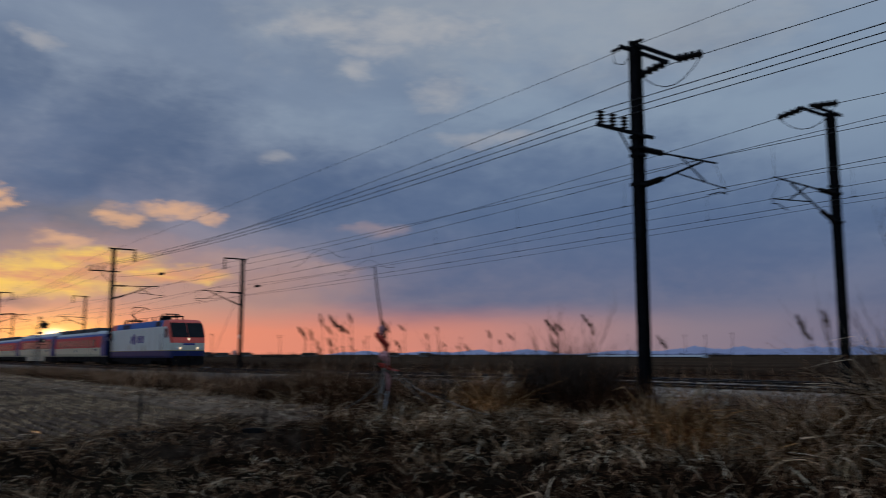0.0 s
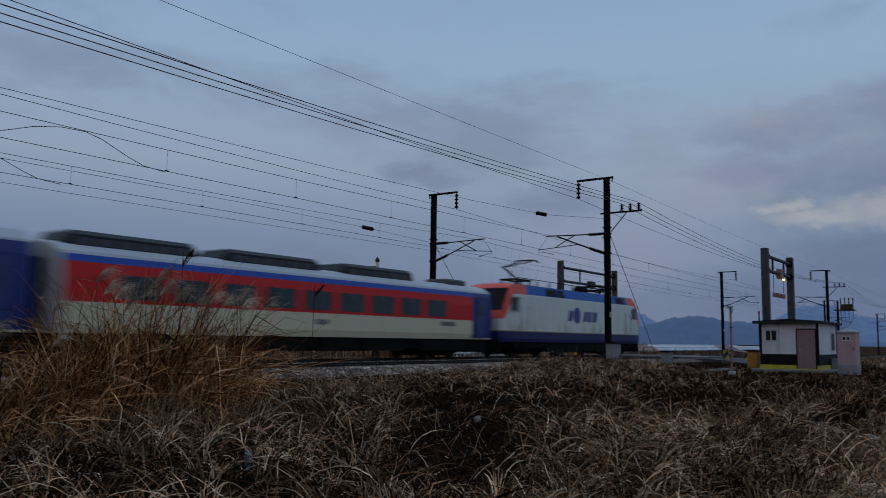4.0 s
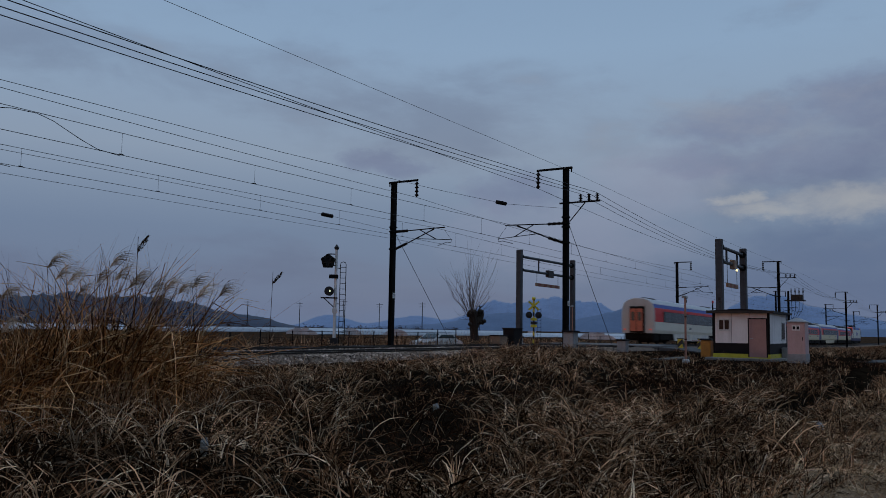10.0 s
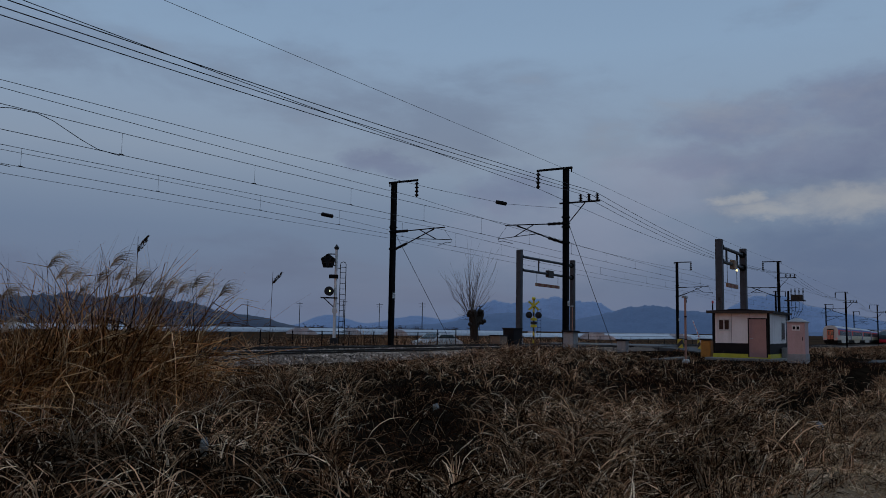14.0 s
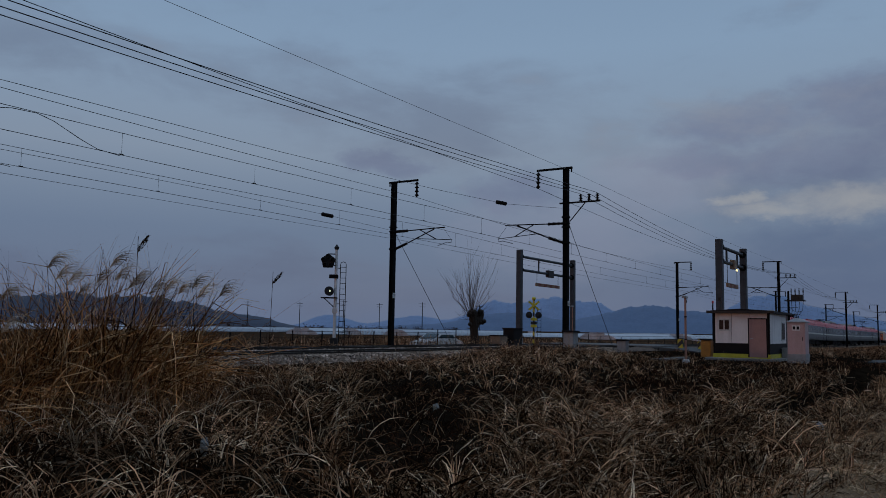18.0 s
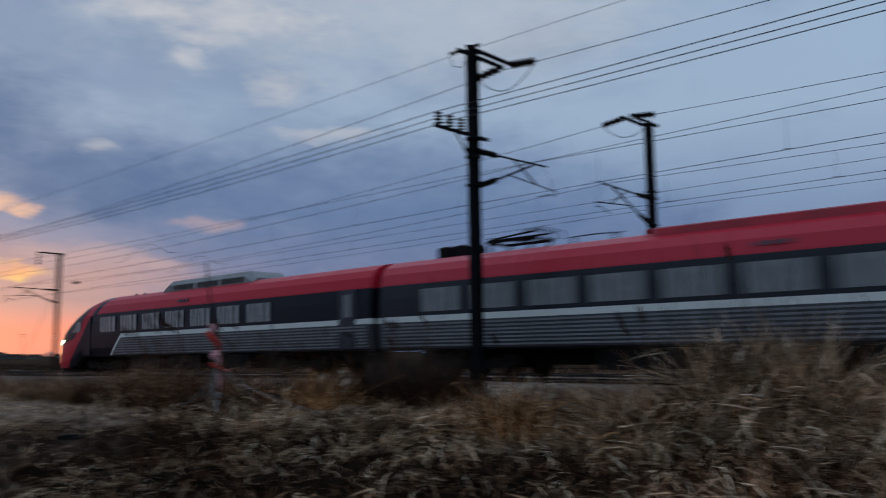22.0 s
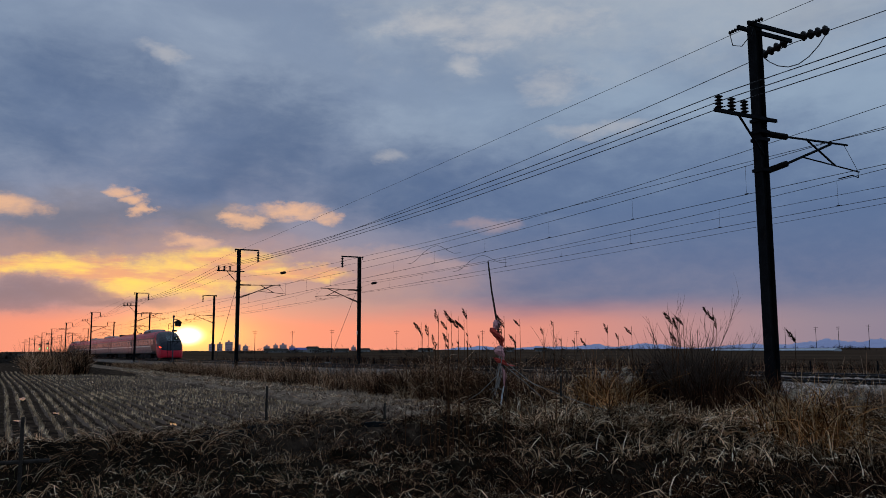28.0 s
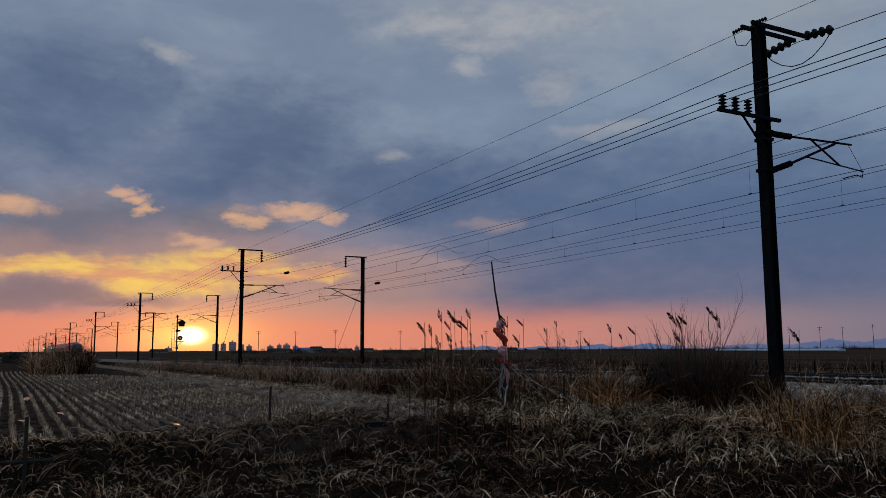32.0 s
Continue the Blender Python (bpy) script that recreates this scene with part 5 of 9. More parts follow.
def railcar(cab, gear, lit):
    """A car of the red express; cab cars have a long raked nose at x = 0."""
    t = thing("railcar", pose(0, 0, 0), "crimson and black express railcar with a long raked nose" if cab else "crimson, black and ribbed grey express railcar", "railcar", "cars of the red express")
    L = 24.15
    half = [(1.30, 0.86), (1.44, 0.90), (1.50, 1.3), (1.51, 1.9), (1.49, 2.5), (1.45, 2.97), (1.38, 3.28), (1.22, 3.52), (0.9, 3.70), (0.45, 3.78), (0.0, 3.80)]
    prof = half + [(-y, z) for y, z in half[::-1] if y > 0]
    bm = bmesh.new()
    loops = []
    if cab:
        # width, roof height and bottom of the nose by distance from its tip
        for u, w, top, bot in ((0.0, 0.30, 1.10, 0.62), (0.06, 0.55, 1.32, 0.46), (0.25, 0.74, 1.58, 0.36), (0.6, 0.87, 2.0, 0.32), (1.05, 0.94, 2.42, 0.32), (1.6, 0.98, 2.76, 0.33), (2.2, 1.0, 3.06, 0.36), (2.8, 1.0, 3.29, 0.5), (3.4, 1.0, 3.49, 0.86), (4.0, 1.0, 3.65, 0.88), (4.7, 1.0, 3.76, 0.86), (5.4, 1.0, 3.80, 0.86)):
            loop = []
            for y, z in prof:
                f = (z - 0.86) / (3.80 - 0.86)
                zz = bot + (top - bot) * f
                loop.append((-u, y * w, zz))
            loops.append(loop)
        for u in (9, 14, 19, L):
            loops.append([(-u, y, z) for y, z in prof])
    else:
        loops = [[(x, y * s, z) for y, z in prof] for x, s in ((0, 0.94), (-0.1, 1), (-6, 1), (-12, 1), (-18, 1), (-L + 0.1, 1), (-L, 0.94))]
    loft(bm, loops)
    part("body", bm, CABCAR_M if cab else RAILCAR_M, t, smooth=False)
    bm = bmesh.new()
    box(bm, -L + 1.0, -5.0 if cab else -1.0, -0.45, 0.45, 0.42, 0.9)
    part("centre_sill", bm, UNDER, t)
    # ribs of the lower panel
    for y in (-1, 1):
        x0 = -7.45 if cab else -0.25
        for i in range(7):
            z = 0.99 + 0.107 * i
            bm = bmesh.new()
            shift = (1.80 - z) * 1.13 if cab else 0
            yo = 1.445 + (z - 0.9) * 0.085
            box(bm, -L + 0.2, x0 + shift, y * yo - 0.022, y * yo + 0.022, z, z + 0.052)
            part("rib", bm, RIBM, t)
        # panes
        xs_ = [-5.35 - 1.99 * i for i in range(7)] if cab else [-1.95 - 2.0 * i for i in range(9)] + [-22.0]
        w = 1.5
        first_pane = None
        for x in xs_:
            if first_pane is None:
                bm = bmesh.new()
                box(bm, -w, 0, -0.012, 0.012, 2.04, 2.74)
                first_pane = part("window_pane", bm, PALEGLASS, t, "window pane with pale curtains behind")
                first_pane.location = (x, y * 1.512, 0)
            else:
                again(first_pane, x, y * 1.512, 0)
        for xd in ((-22.6,) if cab else (-20.6,)):
            bm = bmesh.new()
            box(bm, xd - 0.85, xd, y * 1.508 - 0.012, y * 1.508 + 0.012, 0.95, 2.92)
            dr = part("door", bm, INKM, t, "black sliding passenger door")
            bm = bmesh.new()
            box(bm, xd - 0.6, xd - 0.25, y * 1.522 - 0.006, y * 1.522 + 0.006, 2.0, 2.75)
            part("door_window", bm, PALEGLASS, dr)
        for i in range(3):
            bm = bmesh.new()
            box(bm, -12.4 - 0.3 * i, -12.2 - 0.3 * i, y * 1.435 - 0.03, y * 1.435 + 0.03, 3.10, 3.20)
            part("marking_bar", bm, GREYTEXT, t)
    # roof gear
    if "pod" in gear:
        a, b = (-10.6, -16.4) if cab else (-8.6, -15.4)
        bm = bmesh.new()
        loft(bm, [[(x, 1.0, 3.5), (x, -1.0, 3.5), (x, -1.0, 3.75 + h), (x, -0.75, 3.98 + h), (x, 0.75, 3.98 + h), (x, 1.0, 3.75 + h)] for x, h in ((a + 0.55, -0.14), (a, 0.16), (b, 0.16), (b - 0.55, -0.14))])
        pod = part("roof_pod", bm, PALEPOD, t, "pale weathered air-conditioning pod")
        for x0 in (a - 0.5, (a + b) / 2 + 0.5, b + 1.6):
            bm = bmesh.new()
            for i in range(5):
                box(bm, x0 - 1.5, x0, -1.015, 1.015, 3.70 + 0.045 * i, 3.722 + 0.045 * i)
            part("grille", bm, BLACK, pod)
    if "panto" in gear:
        pantograph(t, -19.5 if "up" in gear else -4.6, 3.78, "up" in gear, 1)
        for x in (-6.2, -7.6) if "pod" in gear else (-6.2, -7.6, -9.0):
            bm = bmesh.new()
            sheds(bm, (x, -0.5, 3.76), (0, 0, 1), 0.32, 0.08, 4, 8)
            part("roof_insulator", bm, INSUL, t)
        bm = bmesh.new()
        tube(bm, [(-6.0, -0.5, 4.10), (-7.0, -0.5, 4.12), (-7.8, -0.5, 4.08)], 0.02, 6)
        part("bus_bar", bm, UNDER, t)
        for x in (-1.6, -2.3):
            bm = bmesh.new()
            box(bm, x - 0.55, x, -0.5, 0.4, 3.74, 4.14, 0.05)
            part("roof_case", bm, UNDER, t)
    if not cab:
        # low crimson duct along the roof
        for y in (-0.95, 0.95):
            bm = bmesh.new()
            box(bm, -22.6, -9.4, y - 0.09, y + 0.09, 3.62, 3.84, 0.03)
            part("roof_duct", bm, CRIMSONM, t)
    if cab:
        for x in (-5.9, -6.7):
            bm = bmesh.new()
            turned(bm, (x, 0, 3.77), (0, 0, 1), [(0, 0.14), (0.08, 0.12), (0.14, 0.02)], 8)
            part("aerial", bm, BLACK, t)
        for y in (-1, 1):
            # lamp cluster set into the nose
            bm = bmesh.new()
            loft(bm, [[(-0.58 + o * 0.6, y * (1.19 + o), 1.50 + o * 0.4), (-1.12 + o * 0.3, y * (1.345 + o), 1.58 + o * 0.4), (-1.36 + o * 0.3, y * (1.37 + o), 1.74 + o * 0.4), (-0.84 + o * 0.6, y * (1.255 + o), 1.68 + o * 0.4)] for o in (-0.12, 0.075)])
            part("headlamp" if lit == "head" else "tail_lamp", bm, HEADLAMP if lit == "head" else TAILLAMP, t, "glowing greenish-white headlamp" if lit == "head" else "glowing red tail lamp")
            bm = bmesh.new()
            q = [(-2.35, 2.08), (-3.25, 2.12), (-3.3, 2.62), (-2.85, 2.60)]
            loft(bm, [[(x, y * 1.495 + o, z) for x, z in q] for o in (-0.02, 0.02)])
            part("cab_side_window", bm, PALEGLASS, t)
            bm = bmesh.new()
            box(bm, -4.35, -3.65, y * 1.513 - 0.012, y * 1.513 + 0.012, 1.0, 2.85)
            part("cab_door", bm, CABCAR_M, t)
        bm = bmesh.new()
        loft(bm, [[(-1.05, 0.5 * s, 2.40) for s in (-1, 1)] + [(-2.3, 0.55, 3.09), (-2.3, -0.55, 3.09)], [(-1.03, 0.5 * s, 2.45) for s in (-1, 1)] + [(-2.28, 0.55, 3.14), (-2.28, -0.55, 3.14)]])
        part("windscreen", bm, GLASS, t, "broad dark raked windscreen")
        bm = bmesh.new()
        tube(bm, [(-1.0, -0.35, 2.44), (-1.5, -0.1, 2.74), (-1.9, 0.1, 2.95)], 0.015, 5)
        part("wiper", bm, BLACK, t)
        bm = bmesh.new()
        box(bm, -2.2, -0.5, -1.1, 1.1, 0.16, 0.36, 0.05)
        part("snowplough", bm, UNDER, t)
    for x in ((-4.9, -20.0) if cab else (-3.6, -20.4)):
        bogie(t, x, 0.43, 2.3)
    for x0, x1 in ((-17.2, -14.4), (-13.8, -11.2), (-10.6, -8.0)):
        bm = bmesh.new()
        box(bm, x0, x1, -1.32, 1.32, 0.30, 0.88, 0.04)
        part("equipment_case", bm, UNDER, t)
    for x0, x1 in (((-L - 0.2, -L + 0.02),) if cab else ((-0.02, 0.2), (-L - 0.2, -L + 0.02))):
        bm = bmesh.new()
        for i in range(3):
            a, b = x0 + (x1 - x0) * i / 3, x0 + (x1 - x0) * (i + 0.8) / 3
            box(bm, a, b, -1.0, 1.0, 0.95, 3.3, 0.06)
        part("gangway_bellows", bm, BLACK, t)
    return t


# rib tone lighter than its panel: light on the ridges put into colour
RIBM = surf("ribbed_grey_panel", (0.22, 0.222, 0.215), (0.15, 0.152, 0.15), 0.4, 0.3, 2)
INKM = surf("ink_black_paint", INK_C, (0.018, 0.02, 0.028), 0.3, 0, 2)
CRIMSONM = surf("crimson_paint", CRIMSON_C, (0.30, 0.014, 0.02), 0.3, 0, 2)

first = [locomotive()] + [coach(*a) for a in (("pods", COACH_LOW), ("ribbon", COACH_CREAM), ("pods", COACH_LOW), ("ribbon", COACH_WHITE), ("panes", COACH_CREAM), ("ribbon", COACH_WHITE, True))]
second = [railcar(True, "pod", "head"), railcar(False, "panto", ""), railcar(False, "panto pod", ""), railcar(False, "pod", ""), railcar(False, "panto up", ""), railcar(True, "pod", "tail")]


def on_line(x, y, rz=0):
    """A vehicle's pose on its track, tilted with the fall of the line."""
    back = -12.0 if rz == 0 else 12.0
    fall = float(grade(x + back + 8) - grade(x + back - 8)) / 16
    tilt = -math.degrees(math.atan(fall))
    return pose(x, y, RAIL + float(grade(x + back)) - fall * back, 0, tilt if rz == 0 else -tilt, rz)


def motions():
    times = [0, 0.1, 0.2] + [0.5 * i for i in range(1, 63)] + [31.2, 31.8, 31.9, 32]
    # the stopping train runs on the far track, slowing slightly
    for n, ob in enumerate(first):
        off = 9.6 if n == 0 else 20.1 + (n - 1) * 24.2
        walk(ob, [(t, on_line(float(np.interp(t, [0, 2, 4, 6.6, 9, 14.5, 32], [-67.6, -5.0, 56.2, 133.2, 203.5, 369.5, 900.0])) - off, T2)) for t in times])
    # the express comes back on the near track
    known_t = [0, 13, 14.5, 16.5, 17, 18, 19, 20, 20.5, 21, 22, 23, 24, 25.5, 28, 30, 32]
    known_x = [760.0, 318.0, 240.0, 148.0, 128.0, 90.6, 56.8, 22.6, 5.7, -10.9, -43.6, -78.0, -113.0, -166.0, -253.0, -325.0, -397.0]
    nose = [(t, float(np.interp(t, known_t, known_x))) for t in sorted(set([0, 0.1, 0.2, 4, 8, 11, 31, 31.8, 31.9, 32] + known_t[1:-1] + [13.75, 15.5, 17.5, 18.5, 19.5, 21.5, 22.5, 23.5, 24.5, 26.5, 27.2, 29]))]
    for n, ob in enumerate(second):
        if n < 5:
            walk(ob, [(t, on_line(x + 24.5 * n, T1, 180)) for t, x in nose])
        else:
            walk(ob, [(t, on_line(x + 24.5 * n + 24.15, T1)) for t, x in nose])
    # the crossing's boom lifts between the two trains
    for_boom = [(0, 0), (0.2, 0), (13.4, 0), (13.7, 12), (14.0, 28), (14.5, 45), (15.1, 70), (15.4, 72), (16.2, 10), (16.4, 0), (31.8, 0), (32, 0)]
    walk(crossing_boom, [(t, pose(0, 0.38, 0.95, 0, -a, 26)) for t, a in for_boom])

# ======== level crossing and its things ========


def hut():
    t = thing("crossing_hut", pose(47.2, 9.0, 0.1), "small white panel hut with black base and flat dark roof", "hut")
    bm = bmesh.new()
    box(bm, -0.4, 5.4, -0.4, 3.4, -0.25, 0.14, 0.03)
    part("plinth", bm, CONCRETE, t)
    W, D, H = 5.0, 3.0, 2.62
    for name, a in (("front_wall", (0, 0.09, 0, D)), ("side_wall", (0.09, W, 0, 0.09)), ("side_wall", (0.09, W, D - 0.09, D)), ("back_wall", (W - 0.09, W, 0.09, D - 0.09))):
        bm = bmesh.new()
        box(bm, a[0], a[1], a[2], a[3], 0.95, H)
        part(name, bm, HUTWALL, t)
        bm = bmesh.new()
        box(bm, a[0] - 0.004, a[1] + 0.004, a[2] - 0.004, a[3] + 0.004, 0.36, 0.95)
        part("black_dado", bm, HUTDARK, t, "black lower wall panel")
        bm = bmesh.new()
        box(bm, a[0] - 0.03, a[1] + 0.03, a[2] - 0.03, a[3] + 0.03, 0.12, 0.37)
        part("yellow_kerb", bm, YELLOW, t, "bright yellow painted base")
    # panel joints of the front
    for y in (1.0, 2.0):
        bm = bmesh.new()
        box(bm, -0.006, 0.0, y - 0.008, y + 0.008, 0.96, H)
        part("panel_joint", bm, GREYTEXT, t)
    for x, y in ((-0.01, -0.01), (-0.01, D - 0.11), (W - 0.1, -0.01)):
        bm = bmesh.new()
        box(bm, x, x + 0.12, y, y + 0.12, 0.36, H)
        part("corner_trim", bm, HUTDARK, t)
    # shallow pitched roof
    bm = bmesh.new()
    loft(bm, [[(x, -0.28, H), (x, D + 0.28, H), (x, D + 0.28, H + 0.12), (x, D / 2, H + 0.24 + dz), (x, -0.28, H + 0.12)] for x, dz in ((-0.28, 0.0), (W + 0.28, 0.0))])
    part("roof", bm, HUTDARK, t, "flat dark overhanging roof")
    bm = bmesh.new()
    box(bm, -0.32, -0.28, -0.3, D + 0.3, H - 0.02, H + 0.13)
    part("fascia", bm, BLACK, t)
    # window in the front
    w = tagged(new("window"), "white framed two-pane window")
    w.parent = t
    for a in ((-0.05, 0.0, 2.05, 2.75, 1.62, 1.70), (-0.05, 0.0, 2.05, 2.75, 2.22, 2.30), (-0.05, 0.0, 2.05, 2.13, 1.70, 2.22), (-0.05, 0.0, 2.67, 2.75, 1.70, 2.22), (-0.045, 0.0, 2.37, 2.43, 1.70, 2.22)):
        bm = bmesh.new()
        box(bm, *a)
        part("window_frame", bm, WHITEP, w)
    for y in (2.13, 2.43):
        bm = bmesh.new()
        box(bm, -0.02, -0.008, y, y + 0.24, 1.70, 2.22)
        part("pane", bm, HUTPANE, w)
    # door
    bm = bmesh.new()
    box(bm, -0.04, 0.0, 0.16, 1.06, 0.20, 2.28)
    d = part("door", bm, HUTDOOR, t, "plain pink-brown steel door")
    bm = bmesh.new()
    bar(bm, (-0.10, 0.96, 1.22), (-0.04, 0.96, 1.22), 0.03)
    bar(bm, (-0.10, 0.96, 1.22), (-0.10, 0.84, 1.22), 0.014)
    part("door_handle", bm, SILVER, d)
    for a in ((-0.05, -0.002, 0.10, 0.16, 0.2, 2.34), (-0.05, -0.002, 1.06, 1.12, 0.2, 2.34), (-0.05, -0.002, 0.16, 1.06, 2.28, 2.34)):
        bm = bmesh.new()
        box(bm, *a)
        part("door_frame", bm, HUTDARK, t)
    # side window, air conditioner, downpipe
    bm = bmesh.new()
    box(bm, 3.3, 4.3, -0.04, 0.0, 1.1, 2.2)
    sw = part("side_window", bm, WHITEP, t)
    bm = bmesh.new()
    box(bm, 3.38, 4.22, -0.05, -0.04, 1.18, 2.12)
    part("pane", bm, HUTPANE, sw)
    bm = bmesh.new()
    box(bm, 3.0, 3.8, -0.42, -0.06, 0.12, 0.72, 0.02)
    ac = part("air_conditioner", bm, GREYBOX, t, "grey air-conditioner box")
    bm = bmesh.new()
    turned(bm, (3.4, -0.42, 0.42), (0, -1, 0), [(0, 0.24), (0.015, 0.24), (0.016, 0.2)], 16)
    part("fan_grille", bm, BLACK, ac)
    bm = bmesh.new()
    bar(bm, (5.06, -0.05, 0.2), (5.06, -0.05, H), 0.04)
    part("downpipe", bm, GREYBOX, t)
    # aerial on the roof
    bm = bmesh.new()
    bar(bm, (1.2, 2.9, H + 0.1), (1.2, 2.9, H + 0.75), 0.02)
    box(bm, 1.1, 1.3, 2.83, 2.97, H + 0.75, H + 0.92)
    part("roof_camera", bm, BLACK, t)
    return t


hut()


def tall_cabinet():
    t = thing("equipment_kiosk", pose(45.6, 6.96, -0.08), "tall pale pink equipment kiosk with small louvred windows", "kiosk")
    for name, a, m in (("slab", (-0.35, 1.5, -0.25, 1.12, -0.3, 0.02), CONCRETE), ("base", (-0.03, 1.13, -0.03, 0.89, 0.02, 0.66), GREYBOX), ("body", (0, 1.1, 0, 0.86, 0.66, 2.28), PINKBOX), ("eaves_board", (-0.06, 1.16, -0.06, 0.92, 2.28, 2.33), GREYBOX), ("door", (-0.012, 0.0, 0.07, 0.79, 0.71, 2.2), PINKBOX)):
        bm = bmesh.new()
        box(bm, *a, 0.01)
        part(name, bm, m, t)
    bm = bmesh.new()
    loft(bm, [[(0.55 - 0.61 * f, 0.43 - 0.49 * f, z), (0.55 + 0.61 * f, 0.43 - 0.49 * f, z), (0.55 + 0.61 * f, 0.43 + 0.49 * f, z), (0.55 - 0.61 * f, 0.43 + 0.49 * f, z)] for z, f in ((2.33, 1.0), (2.50, 0.25), (2.53, 0.2))])
    part("roof", bm, GREYBOX, t, "low pyramid roof of grey sheet")
    for y in (0.34, 0.53):
        bm = bmesh.new()
        box(bm, -0.022, -0.012, y - 0.06, y + 0.06, 1.92, 2.08)
        part("vent", bm, HUTDARK, t)
    bm = bmesh.new()
    box(bm, -0.02, -0.012, 0.24, 0.63, 1.86, 2.13)
    part("vent_frame", bm, WHITEP, t)
    bm = bmesh.new()
    box(bm, -0.03, -0.012, 0.11, 0.14, 1.35, 1.55)
    part("latch", bm, STEEL, t)


tall_cabinet()


def flood_post(x, y, z, h):
    t = thing("flood_post", pose(x, y, z), "slim pipe post coloured by the low sun, small lamp on top", "post", "posts at the crossing")
    bm = bmesh.new()
    bar(bm, (0, 0, -0.3), (0, 0, h), 0.055, 0.05, 10)
    part("pipe", bm, SUNLIT_PIPE, t)
    bm = bmesh.new()
    box(bm, -0.14, 0.14, -0.14, 0.14, -0.05, 0.14, 0.02)
    part("foot", bm, WHITEP, t)
    for zc in (h * 0.35, h * 0.7):
        bm = bmesh.new()
        bar(bm, (0, 0, zc), (0, 0, zc + 0.05), 0.065)
        part("collar", bm, STEEL, t)
    bm = bmesh.new()
    box(bm, -0.26, 0.10, -0.10, 0.10, h, h + 0.12, 0.03)
    part("lamp_head", bm, GREYBOX, t)
    bm = bmesh.new()
    tube(bm, [(0.1, 0, h + 0.06), (0.26, 0, h + 0.1), (0.30, 0, h - 0.05), (0.2, 0, h - 0.2), (0.05, 0, h - 0.25)], 0.02, 6)
    part("cable_loop", bm, BLACK, t)


flood_post(39.85, 11.45, 0.15, 3.1)
flood_post(67.0, 29.2, 0.3, 3.4)


def height_gate(x0, x1, y, z0, top, b1, b2, zbar, lamp):
    t = thing("height_gate", pose(x0, y, z0), "grey steel height-limit portal with a hanging striped bar", "portal", "portals over the crossing road")
    w = x1 - x0
    for x in (0, w):
        bm = bmesh.new()
        box(bm, x - 0.21, x + 0.21, -0.21, 0.21, -0.3, top - z0, 0.02)
        part("column", bm, GREY_STEEL, t)
        bm = bmesh.new()
        box(bm, x - 0.4, x + 0.4, -0.4, 0.4, -0.3, 0.35, 0.04)
        part("footing", bm, OLDPANEL, t)
    for zb in (b1, b2):
        bm = bmesh.new()
        bar(bm, (0.2, 0, zb - z0), (w - 0.2, 0, zb - z0), 0.11, n=10)
        part("beam", bm, GREY_STEEL, t)
        for x in (0.24, w - 0.24):
            bm = bmesh.new()
            bar(bm, (x - 0.06, 0, zb - z0), (x + 0.06, 0, zb - z0), 0.24, n=12)
            part("flange", bm, STEEL, t)
    for x in ((w * 0.28, w * 0.72) if lamp else (w * 0.33,)):
        bm = bmesh.new()
        bar(bm, (x, 0, b1 - z0), (x, 0, b2 - z0), 0.07)
        part("upright", bm, GREY_STEEL, t)
    bm = bmesh.new()
    box(bm, w * 0.28, w * 0.72, -0.06, 0.06, zbar - z0 - 0.13, zbar - z0 + 0.13, 0.01)
    hung = part("clearance_bar", bm, STRIPES, t, "red and white striped hanging bar")
    for x in (w * 0.3, w * 0.7):
        bm = bmesh.new()
        bar(bm, (x, 0, zbar - z0 + 0.1), (x, 0, b2 - z0), 0.018, n=5)
        part("hanger", bm, STEEL, hung)
    bm = bmesh.new()
    box(bm, w * 0.48, w * 0.58, -0.2, 0.12, b2 - z0 - 0.3, b2 - z0 + 0.3, 0.03)
    part("signal_box", bm, BROWNBOX if lamp else BLACK, t)
    if lamp:
        bm = bmesh.new()
        turned(bm, (w * 0.50, -0.25, b2 - z0 - 0.38), (0, -1, -0.4), [(0, 0.05), (0.1, 0.07), (0.12, 0.05)], 12)
        part("lamp", bm, AMBERLAMP, t, "lit amber lamp")


def stripe_material(name, a, b, per_m, skew):
    m = bpy.data.materials.new(name)
    m.use_nodes = True
    k = Nodes(m.node_tree)
    p = m.node_tree.nodes["Principled BSDF"]
    sep = k.node("ShaderNodeSeparateXYZ")
    k.put(sep.inputs[0], k.node("ShaderNodeTexCoord").outputs["Object"])
    f = k.m("FRACT", k.mul(k.add(k.add(sep.outputs[0], sep.outputs[1]), k.mul(sep.outputs[2], skew)), per_m))
    k.put(p.inputs["Base Color"], k.mix(k.gt(f, 0.5), a, b))
    p.inputs["Roughness"].default_value = 0.6
    return m


STRIPES = stripe_material("red_white_stripes", (0.18, 0.035, 0.018), (0.22, 0.115, 0.062), 0.9, 0.0)
HAZARD = stripe_material("yellow_black_stripes", (0.55, 0.42, 0.04), (0.02, 0.02, 0.022), 1.6, 1.0)
height_gate(52.5, 59.1, 12.9, 0.2, 7.5, 7.05, 6.15, 4.72, True)
height_gate(59.3, 70.0, 30.5, 0.2, 8.12, 7.6, 6.5, 5.45, False)


def hazard_post(x, y):
    t = thing("barrier_post", pose(x, y, 0.2), "squat yellow and black striped guard post", "guard post", "guard posts at the crossing")
    bm = bmesh.new()
    box(bm, -0.17, 0.17, -0.17, 0.17, -0.2, 0.95, 0.03)
    part("body", bm, HAZARD, t)
    bm = bmesh.new()
    box(bm, -0.2, 0.2, -0.2, 0.2, 0.95, 1.0)
    part("cap", bm, BLACK, t)


